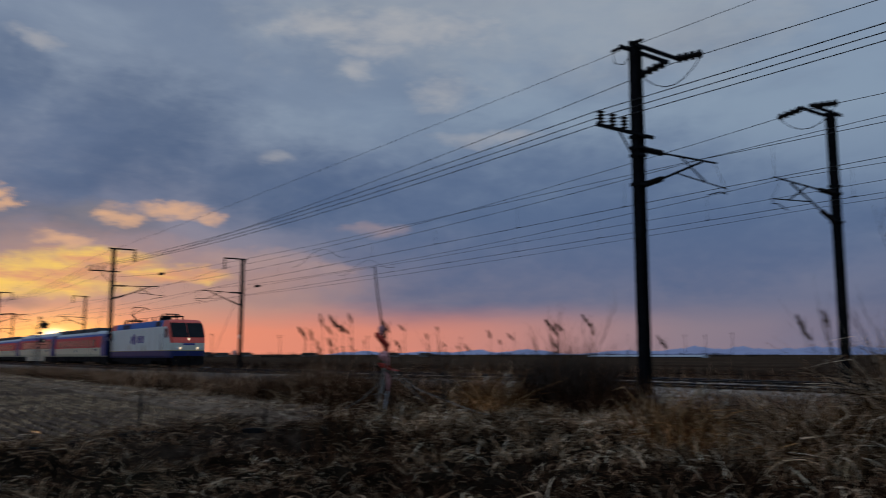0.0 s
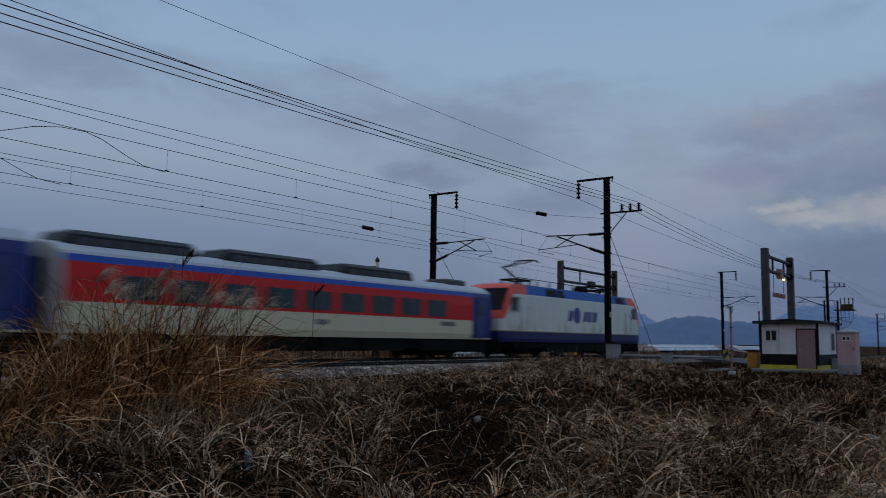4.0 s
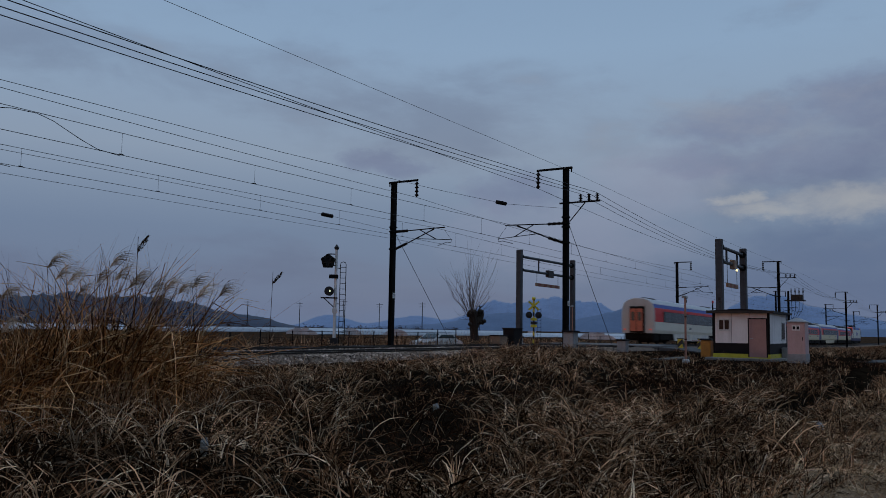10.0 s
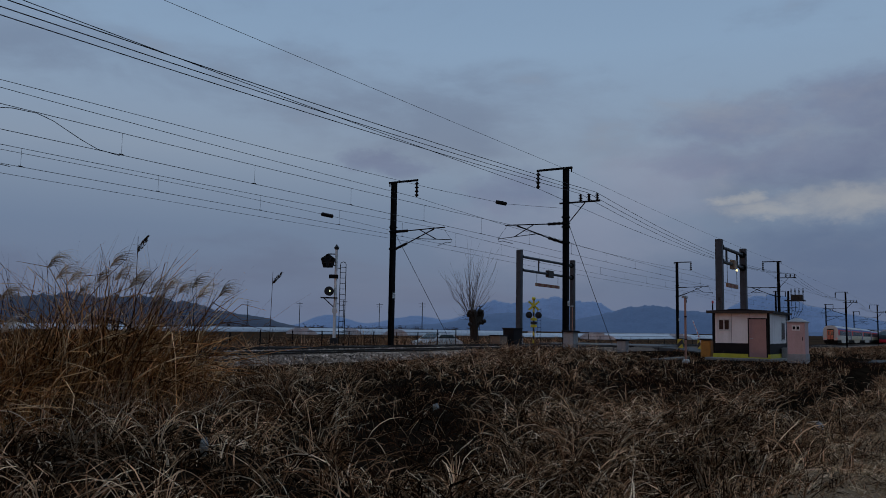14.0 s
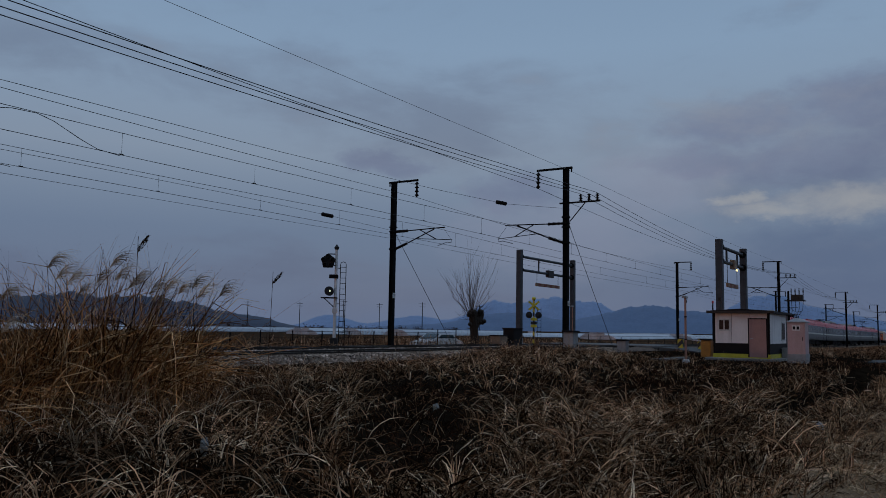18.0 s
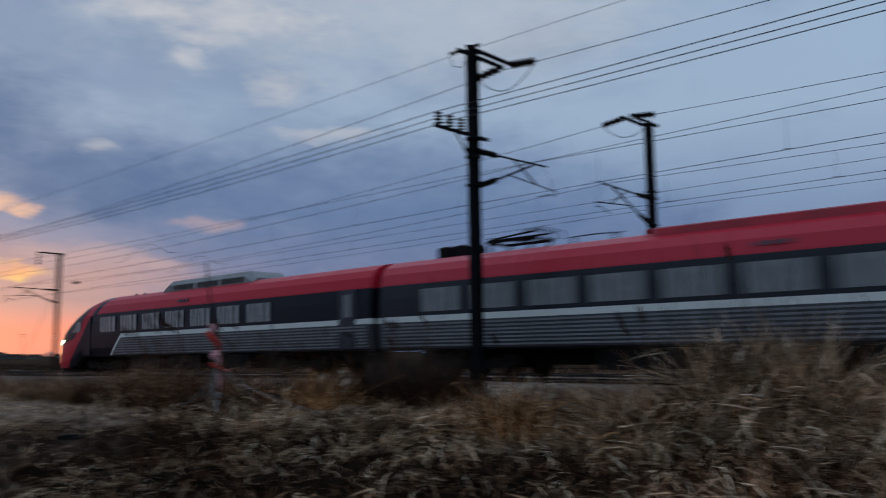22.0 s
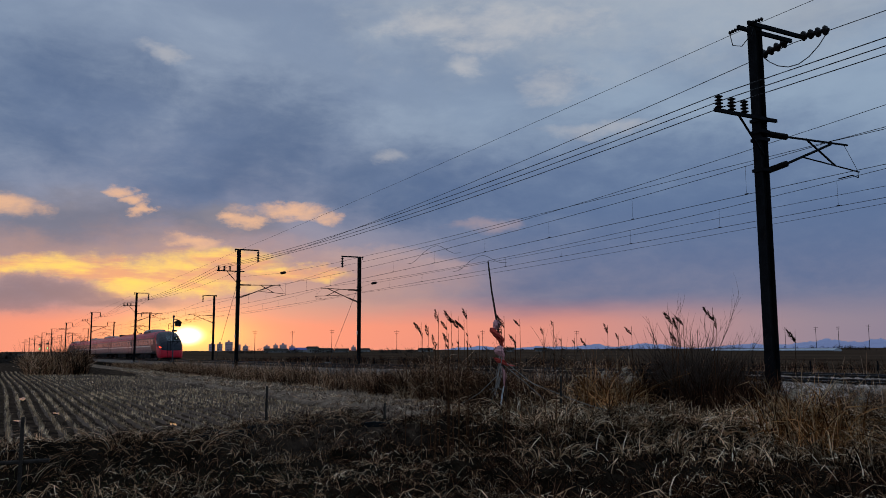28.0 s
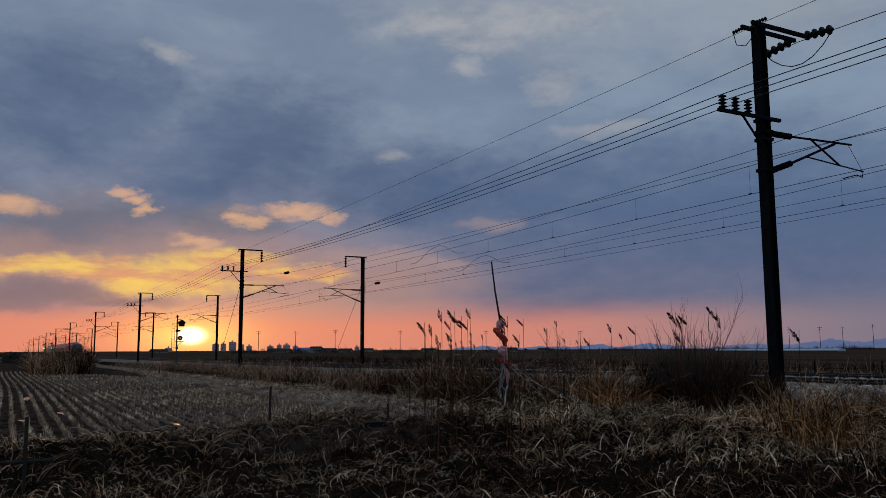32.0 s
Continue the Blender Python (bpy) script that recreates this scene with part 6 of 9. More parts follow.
hazard_post(56.2, 16.5)
hazard_post(57.9, 15.6)


def barrier_machine(x, y):
    t = thing("barrier_machine", pose(x, y, 0.15), "orange crossing barrier cabinet with a striped boom", "barrier")
    bm = bmesh.new()
    box(bm, -0.35, 0.35, -0.3, 0.3, -0.1, 1.0, 0.05)
    part("housing", bm, ORANGE, t)
    bm = bmesh.new()
    box(bm, -0.4, 0.4, -0.35, 0.35, 1.0, 1.1, 0.03)
    part("lid", bm, BLACK, t)
    bm = bmesh.new()
    bar(bm, (-0.3, 0, 0), (2.7, 0, 0), 0.045, 0.03)
    return part("boom", bm, BOOM, t, "red and white striped boom")


BOOM = stripe_material("boom_stripes", (0.40, 0.10, 0.07), (0.45, 0.42, 0.40), 2.2, 0.0)
crossing_boom = barrier_machine(50.4, 13.2)


def warning_post(x, y):
    t = thing("warning_post", pose(x, y, 0.2), "thin dark post with a small red warning lamp", "lamp post")
    bm = bmesh.new()
    bar(bm, (0, 0, -0.2), (0, 0, 3.2), 0.05, 0.04, 8)
    part("post", bm, STEEL, t)
    for i in range(8):
        bm = bmesh.new()
        bar(bm, (-0.14, 0, 0.7 + 0.28 * i), (0.14, 0, 0.7 + 0.28 * i), 0.014, n=5)
        part("rung", bm, STEEL, t)
    bm = bmesh.new()
    turned(bm, (0, 0, 3.2), (0, 0, 1), [(0, 0.05), (0.04, 0.065), (0.12, 0.06), (0.16, 0.02)], 10)
    part("lamp", bm, CRIMSONM, t, "small red lamp")


warning_post(50.9, 12.95)


def colour_light_signal(x, y, z, face, paint, lens, label, mirrored=False, lens_r=0.05):
    t = thing("railway_signal", pose(x, y, z, 0, 0, face), label, "signal", "line-side signals")
    bm = bmesh.new()
    bar(bm, (0, 0, -0.3), (0, 0, 5.1), 0.085, 0.075, 12)
    part("mast", bm, paint, t)
    bm = bmesh.new()
    box(bm, -0.2, 0.2, -0.2, 0.2, -0.3, 0.4, 0.03)
    part("base", bm, BLACK, t)
    bm = bmesh.new()
    turned(bm, (0, 0, 5.1), (0, 0, 1), [(0, 0.11), (0.12, 0.13), (0.22, 0.05), (0.3, 0.0)], 10)
    part("finial", bm, BLACK, t)
    # five-lamp head
    bm = bmesh.new()
    c = Vector((-0.42, -0.12, 4.45))
    loft(bm, [[c + Vector((0.42 * math.sin(2 * math.pi * i / 5), d, 0.42 * math.cos(2 * math.pi * i / 5))) for i in range(5)] for d in (0.02, 0.0, -0.05)])
    head = part("lamp_head", bm, BLACK, t, "black five-lamp head")
    for i in range(5):
        p = c + Vector((0.26 * math.sin(2 * math.pi * i / 5), -0.05, 0.26 * math.cos(2 * math.pi * i / 5)))
        bm = bmesh.new()
        turned(bm, p, (0, -1, 0), [(0, 0.10), (0.22, 0.12), (0.23, 0.10), (0.05, 0.09)], 12)
        part("hood", bm, BLACK, head)
    bm = bmesh.new()
    for zz in (4.25, 4.85):
        bar(bm, (0, 0, zz), (-0.42, 0, zz), 0.03)
    box(bm, -0.35, 0.12, -0.14, 0.14, 3.55, 3.75, 0.02)
    part("bracket", bm, STEEL, t)
    # lower lamp, lit
    bm = bmesh.new()
    turned(bm, (-0.32, 0.05, 2.86), (0, -1, 0), [(0, 0.22), (0.12, 0.25), (0.3, 0.25), (0.31, 0.15)], 14)
    low = part("shunt_head", bm, BLACK, t)
    bm = bmesh.new()
    turned(bm, (-0.27, -0.26, 2.86), (0, -1, 0), [(0, lens_r), (0.01, lens_r), (0.02, lens_r * 0.6)], 12)
    part("lens", bm, lens, low, "signal lens")
    bm = bmesh.new()
    box(bm, -0.75, 0.1, -0.25, 0.25, 2.48, 2.54)
    bar(bm, (-0.6, 0, 2.5), (-0.05, 0, 2.0), 0.025)
    part("platform", bm, STEEL, t)
    bm = bmesh.new()
    box(bm, -0.14, 0.14, -0.1, -0.085, 1.7, 1.95)
    part("plate", bm, paint, t, "small plate with unreadable marks")
    # ladder
    lad = tagged(new("ladder"), "thin dark steel ladder")
    lad.parent = t
    for x0 in (0.22, 0.52):
        bm = bmesh.new()
        bar(bm, (x0, 0.1, -0.1), (x0, 0.1, 4.3), 0.02, n=6)
        part("rail", bm, STEEL, lad)
    for i in range(15):
        bm = bmesh.new()
        bar(bm, (0.22, 0.1, 0.1 + 0.29 * i), (0.52, 0.1, 0.1 + 0.29 * i), 0.014, n=5)
        part("rung", bm, STEEL, lad)
    bm = bmesh.new()
    tube(bm, [(0.22, 0.1, 4.3), (0.25, 0.1, 4.4), (0.37, 0.1, 4.45), (0.49, 0.1, 4.4), (0.52, 0.1, 4.3)], 0.02, 5)
    part("hoop", bm, STEEL, lad)
    for zz in (2.2, 4.1):
        bm = bmesh.new()
        bar(bm, (0.0, 0, zz), (0.22, 0.1, zz), 0.018)
        part("ladder_bracket", bm, STEEL, lad)
    if mirrored:
        for ob in t.children_recursive:
            if ob.data:
                for vert in ob.data.vertices:
                    vert.co.x = -vert.co.x
                ob.data.flip_normals()


colour_light_signal(33.5, 28.2, 0.6, -55, WHITEP, SIGNALLAMP, "white signal mast with black lamp heads and ladder")
# grey in place of white: the backlit mast's shade is put into its paint
colour_light_signal(-91.5, 16.95, 0.05, 98, GREY_STEEL, SIGNALLAMP, "backlit signal mast greyed by shade, black lamp heads and ladder", True)
for x in (-318, -372):
    colour_light_signal(x, 16.9, -0.2, 80, STEEL, GREENLAMP, "far line-side signal showing a green light", False, 0.24)


def crossing_lights(x, y, z):
    t = thing("crossing_signal", pose(x, y, z, 0, 0, -58), "yellow and black crossing signal with crossed boards", "crossing signal")
    bm = bmesh.new()
    bar(bm, (0, 0, -0.3), (0, 0, 3.55), 0.08, n=10)
    part("post", bm, HAZARD, t, "yellow and black striped post")
    for s in (-1, 1):
        bm = bmesh.new()
        q = Vector((0.42 * s, 0, 0.34))
        n = Vector((-0.34 * s, 0, 0.42)).normalized() * 0.08
        c = Vector((0, -0.1 - 0.03 * s, 3.1))
        loft(bm, [[c - q - n + Vector((0, o, 0)), c + q - n + Vector((0, o, 0)), c + q + n + Vector((0, o, 0)), c - q + n + Vector((0, o, 0))] for o in (-0.012, 0.012)])
        part("crossed_board", bm, YELLOW, t, "yellow crossed board")
    for s in (-1, 1):
        bm = bmesh.new()
        turned(bm, (0.38 * s, -0.02, 2.35), (0, -1, 0), [(0, 0.26), (0.04, 0.27), (0.05, 0.12), (0.25, 0.14), (0.26, 0.1)], 14)
        part("warning_lamp", bm, BLACK, t, "black warning lamp with hood")
    for zz, m in ((2.02, YELLOW), (1.72, BLACK), (1.48, YELLOW)):
        bm = bmesh.new()
        box(bm, -0.24, 0.24, -0.14, 0.10, zz - 0.11, zz + 0.11, 0.02)
        part("sign_box", bm, m, t)
    bm = bmesh.new()
    turned(bm, (0, 0, 3.55), (0, 0, 1), [(0, 0.1), (0.1, 0.17), (0.2, 0.15), (0.28, 0.02)], 12)
    part("bell", bm, YELLOW, t)
    for x0 in (0.3, 0.6):
        bm = bmesh.new()
        bar(bm, (x0, 0.1, 0), (x0, 0.1, 3.0), 0.018, n=5)
        part("ladder_rail", bm, STEEL, t)
    for i in range(10):
        bm = bmesh.new()
        bar(bm, (0.3, 0.1, 0.2 + 0.29 * i), (0.6, 0.1, 0.2 + 0.29 * i), 0.013, n=5)
        part("ladder_rung", bm, STEEL, t)


crossing_lights(59.3, 29.2, 0.45)


def cabinet(x, y, z, w, d, h, m, label):
    t = thing("line_side_cabinet", pose(x, y, z), label, "cabinet", "cabinets by the line")
    for name, a, mm in (("body", (0, w, 0, d, 0.1, h), m), ("roof", (-0.06, w + 0.06, -0.06, d + 0.06, h, h + 0.09), HUTDARK), ("footing", (-0.05, w + 0.05, -0.05, d + 0.05, -0.3, 0.1), CONCRETE), ("door", (0.08, w - 0.08, -0.012, 0.0, 0.2, h - 0.1), m)):
        bm = bmesh.new()
        box(bm, *a, 0.01)
        part(name, bm, mm, t)
    bm = bmesh.new()
    box(bm, w - 0.2, w - 0.16, -0.03, -0.012, h * 0.45, h * 0.6)
    part("latch", bm, STEEL, t)


cabinet(52.9, 28.8, 0.2, 1.2, 0.8, 0.9, BROWNBOX, "low brown line-side equipment cabinet")
cabinet(54.9, 28.7, 0.2, 1.4, 0.9, 1.45, HUTDARK, "black line-side cabinet with a shallow roof")
cabinet(36.2, 15.75, 0.25, 0.62, 0.5, 1.25, GREYBOX, "weathered grey box beside a mast")
cabinet(44.6, 16.2, 0.25, 0.5, 0.5, 0.8, GREYBOX, "small grey box near the guy anchor")
cabinet(56.5, 29.0, 0.2, 0.5, 0.5, 0.8, GREYBOX, "small grey terminal box beside the line")


def car(x, y, z, rz, m, label):
    t = thing("parked_car", pose(x, y, z, 0, 0, rz), label, "car", "cars parked beyond the line")
    bm = bmesh.new()
    side = [(-2.15, 0.35), (-2.2, 0.75), (-1.95, 0.95), (-1.6, 1.0), (-1.05, 1.42), (0.35, 1.46), (1.15, 1.0), (1.95, 0.86), (2.2, 0.62), (2.15, 0.35)]
    loft(bm, [[(a, y * (0.9 if b > 1.1 else 1), b) for a, b in side] for y in (-0.85, -0.80, 0.80, 0.85)])
    part("body", bm, m, t)
    for s in (-1, 1):
        bm = bmesh.new()
        loft(bm, [[(a, s * 0.80 + o, b) for a, b in ((-1.35, 1.03), (-0.95, 1.36), (0.30, 1.39), (0.90, 1.04))] for o in (-0.03, 0.03)])
        part("side_window", bm, GLASS, t)
        for a in (-1.35, 1.35):
            bm = bmesh.new()
            turned(bm, (a, s * 0.68, 0.31), (0, s, 0), [(0, 0.31), (0.16, 0.31), (0.18, 0.26), (0.17, 0.18)], 18)
            w = part("wheel", bm, BLACK, t)
            bm = bmesh.new()
            turned(bm, (a, s * 0.84, 0.31), (0, s, 0), [(0, 0.19), (0.02, 0.18), (0.03, 0.05)], 12)
            part("rim", bm, SILVER, w)
        bm = bmesh.new()
        box(bm, -2.2, -2.12, s * 0.7 - 0.14, s * 0.7 + 0.14, 0.66, 0.84, 0.02)
        part("tail_light", bm, CRIMSONM, t)
        bm = bmesh.new()
        box(bm, 2.02, 2.2, s * 0.66 - 0.16, s * 0.66 + 0.16, 0.6, 0.78, 0.02)
        part("headlight", bm, WHITEP, t)
    for q in (((1.12, 1.03), (0.42, 1.44)), ((-1.55, 1.02), (-1.1, 1.40))):
        bm = bmesh.new()
        (a0, b0), (a1, b1) = q
        loft(bm, [[(a0, -0.7, b0 + o), (a0, 0.7, b0 + o), (a1, 0.66, b1 + o), (a1, -0.66, b1 + o)] for o in (0.0, 0.03)])
        part("windscreen", bm, GLASS, t)


car(52.4, 34.0, -0.25, 172, WHITEP, "white hatchback car parked beyond the line")

# crossing road over the two tracks
bm = bmesh.new()
rows = [(-60, -0.02), (8, 0.06), (13, 0.22), (17, 0.60), (18.2, 0.695), (25.6, 0.695), (27, 0.6), (31, 0.2), (60, -0.1), (150, -0.3)]
loft(bm, [[(53.6 + max(0, y - 20) * 0.18, y, z - 0.4), (59.0 + max(0, y - 20) * 0.3, y, z - 0.4), (59.0 + max(0, y - 20) * 0.3, y, z), (53.6 + max(0, y - 20) * 0.18, y, z)] for y, z in rows if y < 17.6 or y > 27])
tagged(part("road", bm, surf("worn_asphalt", (0.075, 0.073, 0.07), (0.05, 0.049, 0.048), 0.9, 0, 1.5, 0.4)), "narrow worn asphalt road over the level crossing", "road", kind="structure")
for y0, y1 in ((17.65, 18.86), (19.05, 20.35), (20.54, 23.16), (23.35, 24.65), (24.84, 26.1)):
    bm = bmesh.new()
    box(bm, 53.6, 60.0, y0, y1, 0.5, 0.69, 0.02)
    part("crossing_panel", bm, OLDPANEL, track_bed)
# cable trough covers and slabs by the hut
for i in range(5):
    bm = bmesh.new()
    box(bm, 41.0 + 1.15 * i, 42.1 + 1.15 * i, 13.2, 13.6, 0.0, 0.235, 0.02)
    tagged(part("trough_cover", bm, CONCRETE), "grey concrete cable trough cover slab", "slab", "cable trough slabs")


def switch_pole():
    t = thing("switch_pole", pose(95.0, 16.1, -0.3), "steel pole with a transformer and bushings", "pole")
    bm = bmesh.new()
    bar(bm, (0, 0, -0.2), (0, 0, 6.6), 0.14, 0.11, 10)
    part("pole", bm, STEEL, t)
    bm = bmesh.new()
    box(bm, -0.6, 0.6, -1.7, 0.3, 5.5, 5.62)
    box(bm, -0.4, 0.4, -1.5, -0.3, 5.62, 6.2, 0.05)
    part("transformer", bm, BLACK, t)
    for i in range(4):
        bm = bmesh.new()
        sheds(bm, (0, -1.5 + 0.4 * i, 6.2), (0, 0, 1), 0.7, 0.09, 5, 8)
        part("bushing", bm, INSUL, t)
        bm = bmesh.new()
        tube(bm, [(0, -1.5 + 0.4 * i, 5.5), (0.1, -1.4 + 0.35 * i, 4.6), (0.05, -0.9 + 0.2 * i, 3.8), (0, -0.15, 3.3)], 0.025, 5)
        part("cable", bm, BLACK, t)


switch_pole()


def fence(x0, x1, y, gap, h, label):
    t = thing("field_fence", pose(x0, y, float(ground_z(x0, y))), label, "fence", "fences beyond the line")
    n = int((x1 - x0) / gap) + 1
    z0 = float(ground_z(x0, y))
    bm = bmesh.new()
    bar(bm, (0, 0, -0.3), (0, 0, h), 0.035, n=6)
    p = part("fence_post", bm, STEEL, t)
    for i in range(1, n):
        again(p, gap * i, 0, float(ground_z(x0 + gap * i, y)) - z0)
    for k in range(4):
        bm = bmesh.new()
        bar(bm, (0, 0, h * (0.25 + 0.24 * k)), (gap * (n - 1), 0, h * (0.25 + 0.24 * k)), 0.012, n=4)
        part("fence_wire", bm, STEEL, t)


fence(-95, 30, 31.2, 3.1, 1.25, "dark wire fence on thin steel posts")
fence(30.5, 50, 30.6, 2.4, 1.35, "grey wire fence on thin steel posts")
fence(72, 120, 31.0, 3.0, 1.25, "dark wire fence on thin steel posts")


def branchy(bm, p, way, length, r, depth, rng, spread, n=4):
    """A bare branch and its twigs."""
    pts = [Vector(p)]
    d = Vector(way).normalized()
    for i in range(4):
        d = (d + Vector((rng.uniform(-1, 1), rng.uniform(-1, 1), rng.uniform(-0.3, 0.6))) * 0.12).normalized()
        pts.append(pts[-1] + d * length / 4)
    tube(bm, pts, r, n, 0.35)
    if depth > 0:
        for _ in range(rng.randint(2, 4)):
            i = rng.randint(1, 4)
            side = Vector((rng.uniform(-1, 1), rng.uniform(-1, 1), rng.uniform(0.0, 1.0)))
            branchy(bm, pts[i], d + side * spread, length * rng.uniform(0.35, 0.65), r * 0.5, depth - 1, rng, spread, n)


def pollard(x, y, z):
    rng = random.Random(11)
    t = thing("pollarded_tree", pose(x, y, z), "bare pollarded willow with a knobbly dark trunk", "tree")
    bm = bmesh.new()
    tube(bm, [(0, 0, -0.3), (0.03, 0, 0.8), (-0.05, 0.02, 1.7), (-0.2, 0, 2.4), (-0.35, 0, 2.9)], 0.36, 9, 0.9)
    tube(bm, [(-0.05, 0, 1.6), (0.45, 0, 2.1), (0.95, 0, 2.45), (1.15, 0, 2.9)], 0.3, 8, 0.8)
    for _ in range(26):
        c = Vector((rng.uniform(-0.75, 1.25), rng.uniform(-0.35, 0.35), rng.uniform(1.9, 2.95)))
        turned(bm, c, (rng.uniform(-1, 1), rng.uniform(-1, 1), rng.uniform(-0.2, 1)), [(0, 0.1), (0.1, rng.uniform(0.14, 0.24)), (0.24, 0.13), (0.3, 0.03)], 7)
    part("trunk", bm, BARK, t)
    for i in range(46):
        a = rng.gauss(0, 0.95)
        bm = bmesh.new()
        w = Vector((a * 1.0, rng.uniform(-0.45, 0.45), rng.uniform(0.8, 1.0)))
        branchy(bm, (-0.45 + a * 0.25, rng.uniform(-0.2, 0.2), 2.75 + rng.uniform(-0.3, 0.1)), w, rng.uniform(2.4, 4.7) * (1 - 0.22 * min(abs(a), 1.5)), 0.017, 1, rng, 0.25)
        part("branch", bm, TWIG, t)
    for i in range(14):
        bm = bmesh.new()
        s = rng.choice((-1, 1))
        branchy(bm, (-0.3 + s * 0.7, rng.uniform(-0.2, 0.2), rng.uniform(2.2, 2.7)), Vector((s, rng.uniform(-0.3, 0.3), rng.uniform(-0.1, 0.5))), rng.uniform(0.8, 1.7), 0.012, 1, rng, 0.4)
        part("branch", bm, TWIG, t)


pollard(58.1, 34.0, 0.05)

# ======== paddy edge and the leaning stick ========


def stick():
    t = thing("leaning_pole", pose(-16.85, 10.6, 0.05), "thin leaning bamboo pole with faded red cloth and rope", "pole")
    bm = bmesh.new()
    tube(bm, [(0.18, 0.29, -0.3), (0.165, 0.25, 0.9), (0.12, 0.14, 1.7), (0.105, 0.04, 2.3), (0.12, -0.08, 2.9), (0.10, -0.16, 3.62)], 0.036, 7, 0.5)
    part("bamboo", bm, BARK, t)
    rng = random.Random(4)

    def rag(zc, zl, w, m, label, drift=0.0, flare=0.0):
        """A crumpled cloth wound round the pole, sliding sideways by drift on its way down."""
        bm = bmesh.new()
        loops = []
        fold = [rng.uniform(0.55, 1.3) for _ in range(11)]
        for i in range(10):
            f = i / 9
            r = w * (0.28 + math.sin(min(1.0, f * 1.15 + 0.05) * math.pi) * 0.6 + flare * f)
            zz = zc - zl * f
            side = drift * (f - 0.5) + 0.03 * math.sin(7 * f + zc * 5)
            o = Vector((0.12 + 0.53 * side + (1.7 - zz) * 0.05, 0.11 + 0.85 * side + (1.7 - zz) * 0.12, zz))
            loops.append([o + Vector((r * math.cos(a + f), r * 0.8 * math.sin(a + f), 0)) * fold[j] * rng.uniform(0.85, 1.15) for j, a in enumerate([2 * math.pi * q / 11 for q in range(11)])])
        loft(bm, loops)
        part("cloth", bm, m, t, label)
    rag(2.20, 0.30, 0.14, PINKCLOTH, "faded pink cloth end", -0.1)
    rag(2.02, 0.46, 0.17, CLOTH, "faded red cloth bundle", 0.2)
    rag(1.58, 0.34, 0.15, PINKCLOTH, "pale pink cloth strip", 0.05)
    rag(1.30, 0.20, 0.10, CLOTH, "red cloth knot", 0.34, 0.8)
    rag(1.10, 0.55, 0.07, PINKCLOTH, "hanging pale cloth end", 0.04)
    for i in range(8):
        bm = bmesh.new()
        x = rng.uniform(0.02, 0.22)
        tube(bm, [(0.15, 0.1, 1.5), (0.16 + rng.uniform(-0.06, 0.1), 0.1, 1.25), (x + rng.uniform(-0.08, 0.08), 0.12, 0.95), (x + rng.uniform(-0.14, 0.1), 0.1 + rng.uniform(-0.1, 0.1), 0.6), (x * 1.6 - 0.12, rng.uniform(-0.15, 0.15), rng.uniform(0.15, 0.6))], 0.006, 5)
        part("loose_strand", bm, ROPE, t)
    for p in ([(0.2, 0.2, 1.12), (0.46, 0.6, 0.72), (0.7, 1.0, 0.3)], [(0.2, 0.25, 1.18), (1.3, 0.25, 0.72), (2.6, 0.5, 0.38), (3.4, 0.7, 0.2)], [(0.1, 0.1, 0.9), (-0.15, -0.3, 0.45), (-0.5, -0.8, 0.1), (-0.7, -1.6, 0.05)]):
        bm = bmesh.new()
        tube(bm, p, 0.0075, 5)
        part("rope", bm, ROPE, t, "pale guy rope")
    bm = bmesh.new()
    bar(bm, (0.10, 0.1, -0.1), (0.16, 0.2, 0.62), 0.02)
    part("white_stake", bm, WHITEP, t)


stick()


def stake(x, y, h, lean, cross=False):
    z = float(ground_z(x, y))
    t = thing("wooden_stake", pose(x, y, z), "dark weathered stake at the paddy's edge", "stake", "stakes along the paddy")
    bm = bmesh.new()
    tube(bm, [(0, 0, -0.3), (lean * 0.5, 0, h * 0.5), (lean, 0, h)], 0.03, 7, 0.8)
    part("upright", bm, BARK, t)
    if cross:
        bm = bmesh.new()
        bar(bm, (-0.6, -1.5, h * 0.36), (0.08, 0.36, h * 0.42), 0.032, n=7)
        part("cross_pole", bm, BARK, t)


stake(-13.1, 0.42, 1.05, 0.0, True)
stake(-16.55, 4.95, 0.75, 0.04)
stake(-16.0, 7.35, 0.36, 0.0)
stake(-14.7, 11.0, 0.8, 0.02)

# added dark strip in place of the overhang's shade along the paddy's edge
bm = bmesh.new()
line = [(float(bund_x(y)) - 0.12, y) for y in (-1.5, 0.4, 2.4, 4.9, 6.2, 7.4)]
loops = []
for a, b in zip(line, line[1:]):
    for i in range(8):
        f = i / 8
        x, y = a[0] + (b[0] - a[0]) * f, a[1] + (b[1] - a[1]) * f
        g = float(ground_z(x - 0.8, y))
        top = g + 0.02 + 0.05 * (2 * f - 1) ** 2 + 0.02 * math.sin(9 * x)
        loops.append([(x - 0.12, y, top - 0.10), (x, y, top), (x + 0.04, y - 0.02, top - 0.01), (x + 0.20 + 0.05 * math.sin(7 * y), y - 0.05, g - 0.35), (x - 0.12, y, g - 0.35)])
loft(bm, loops)
tagged(part("mulch_sheet", bm, BLACK_SKIRT_SHADE), "dark strip standing for the shade under the paddy's edge", "plastic sheet")

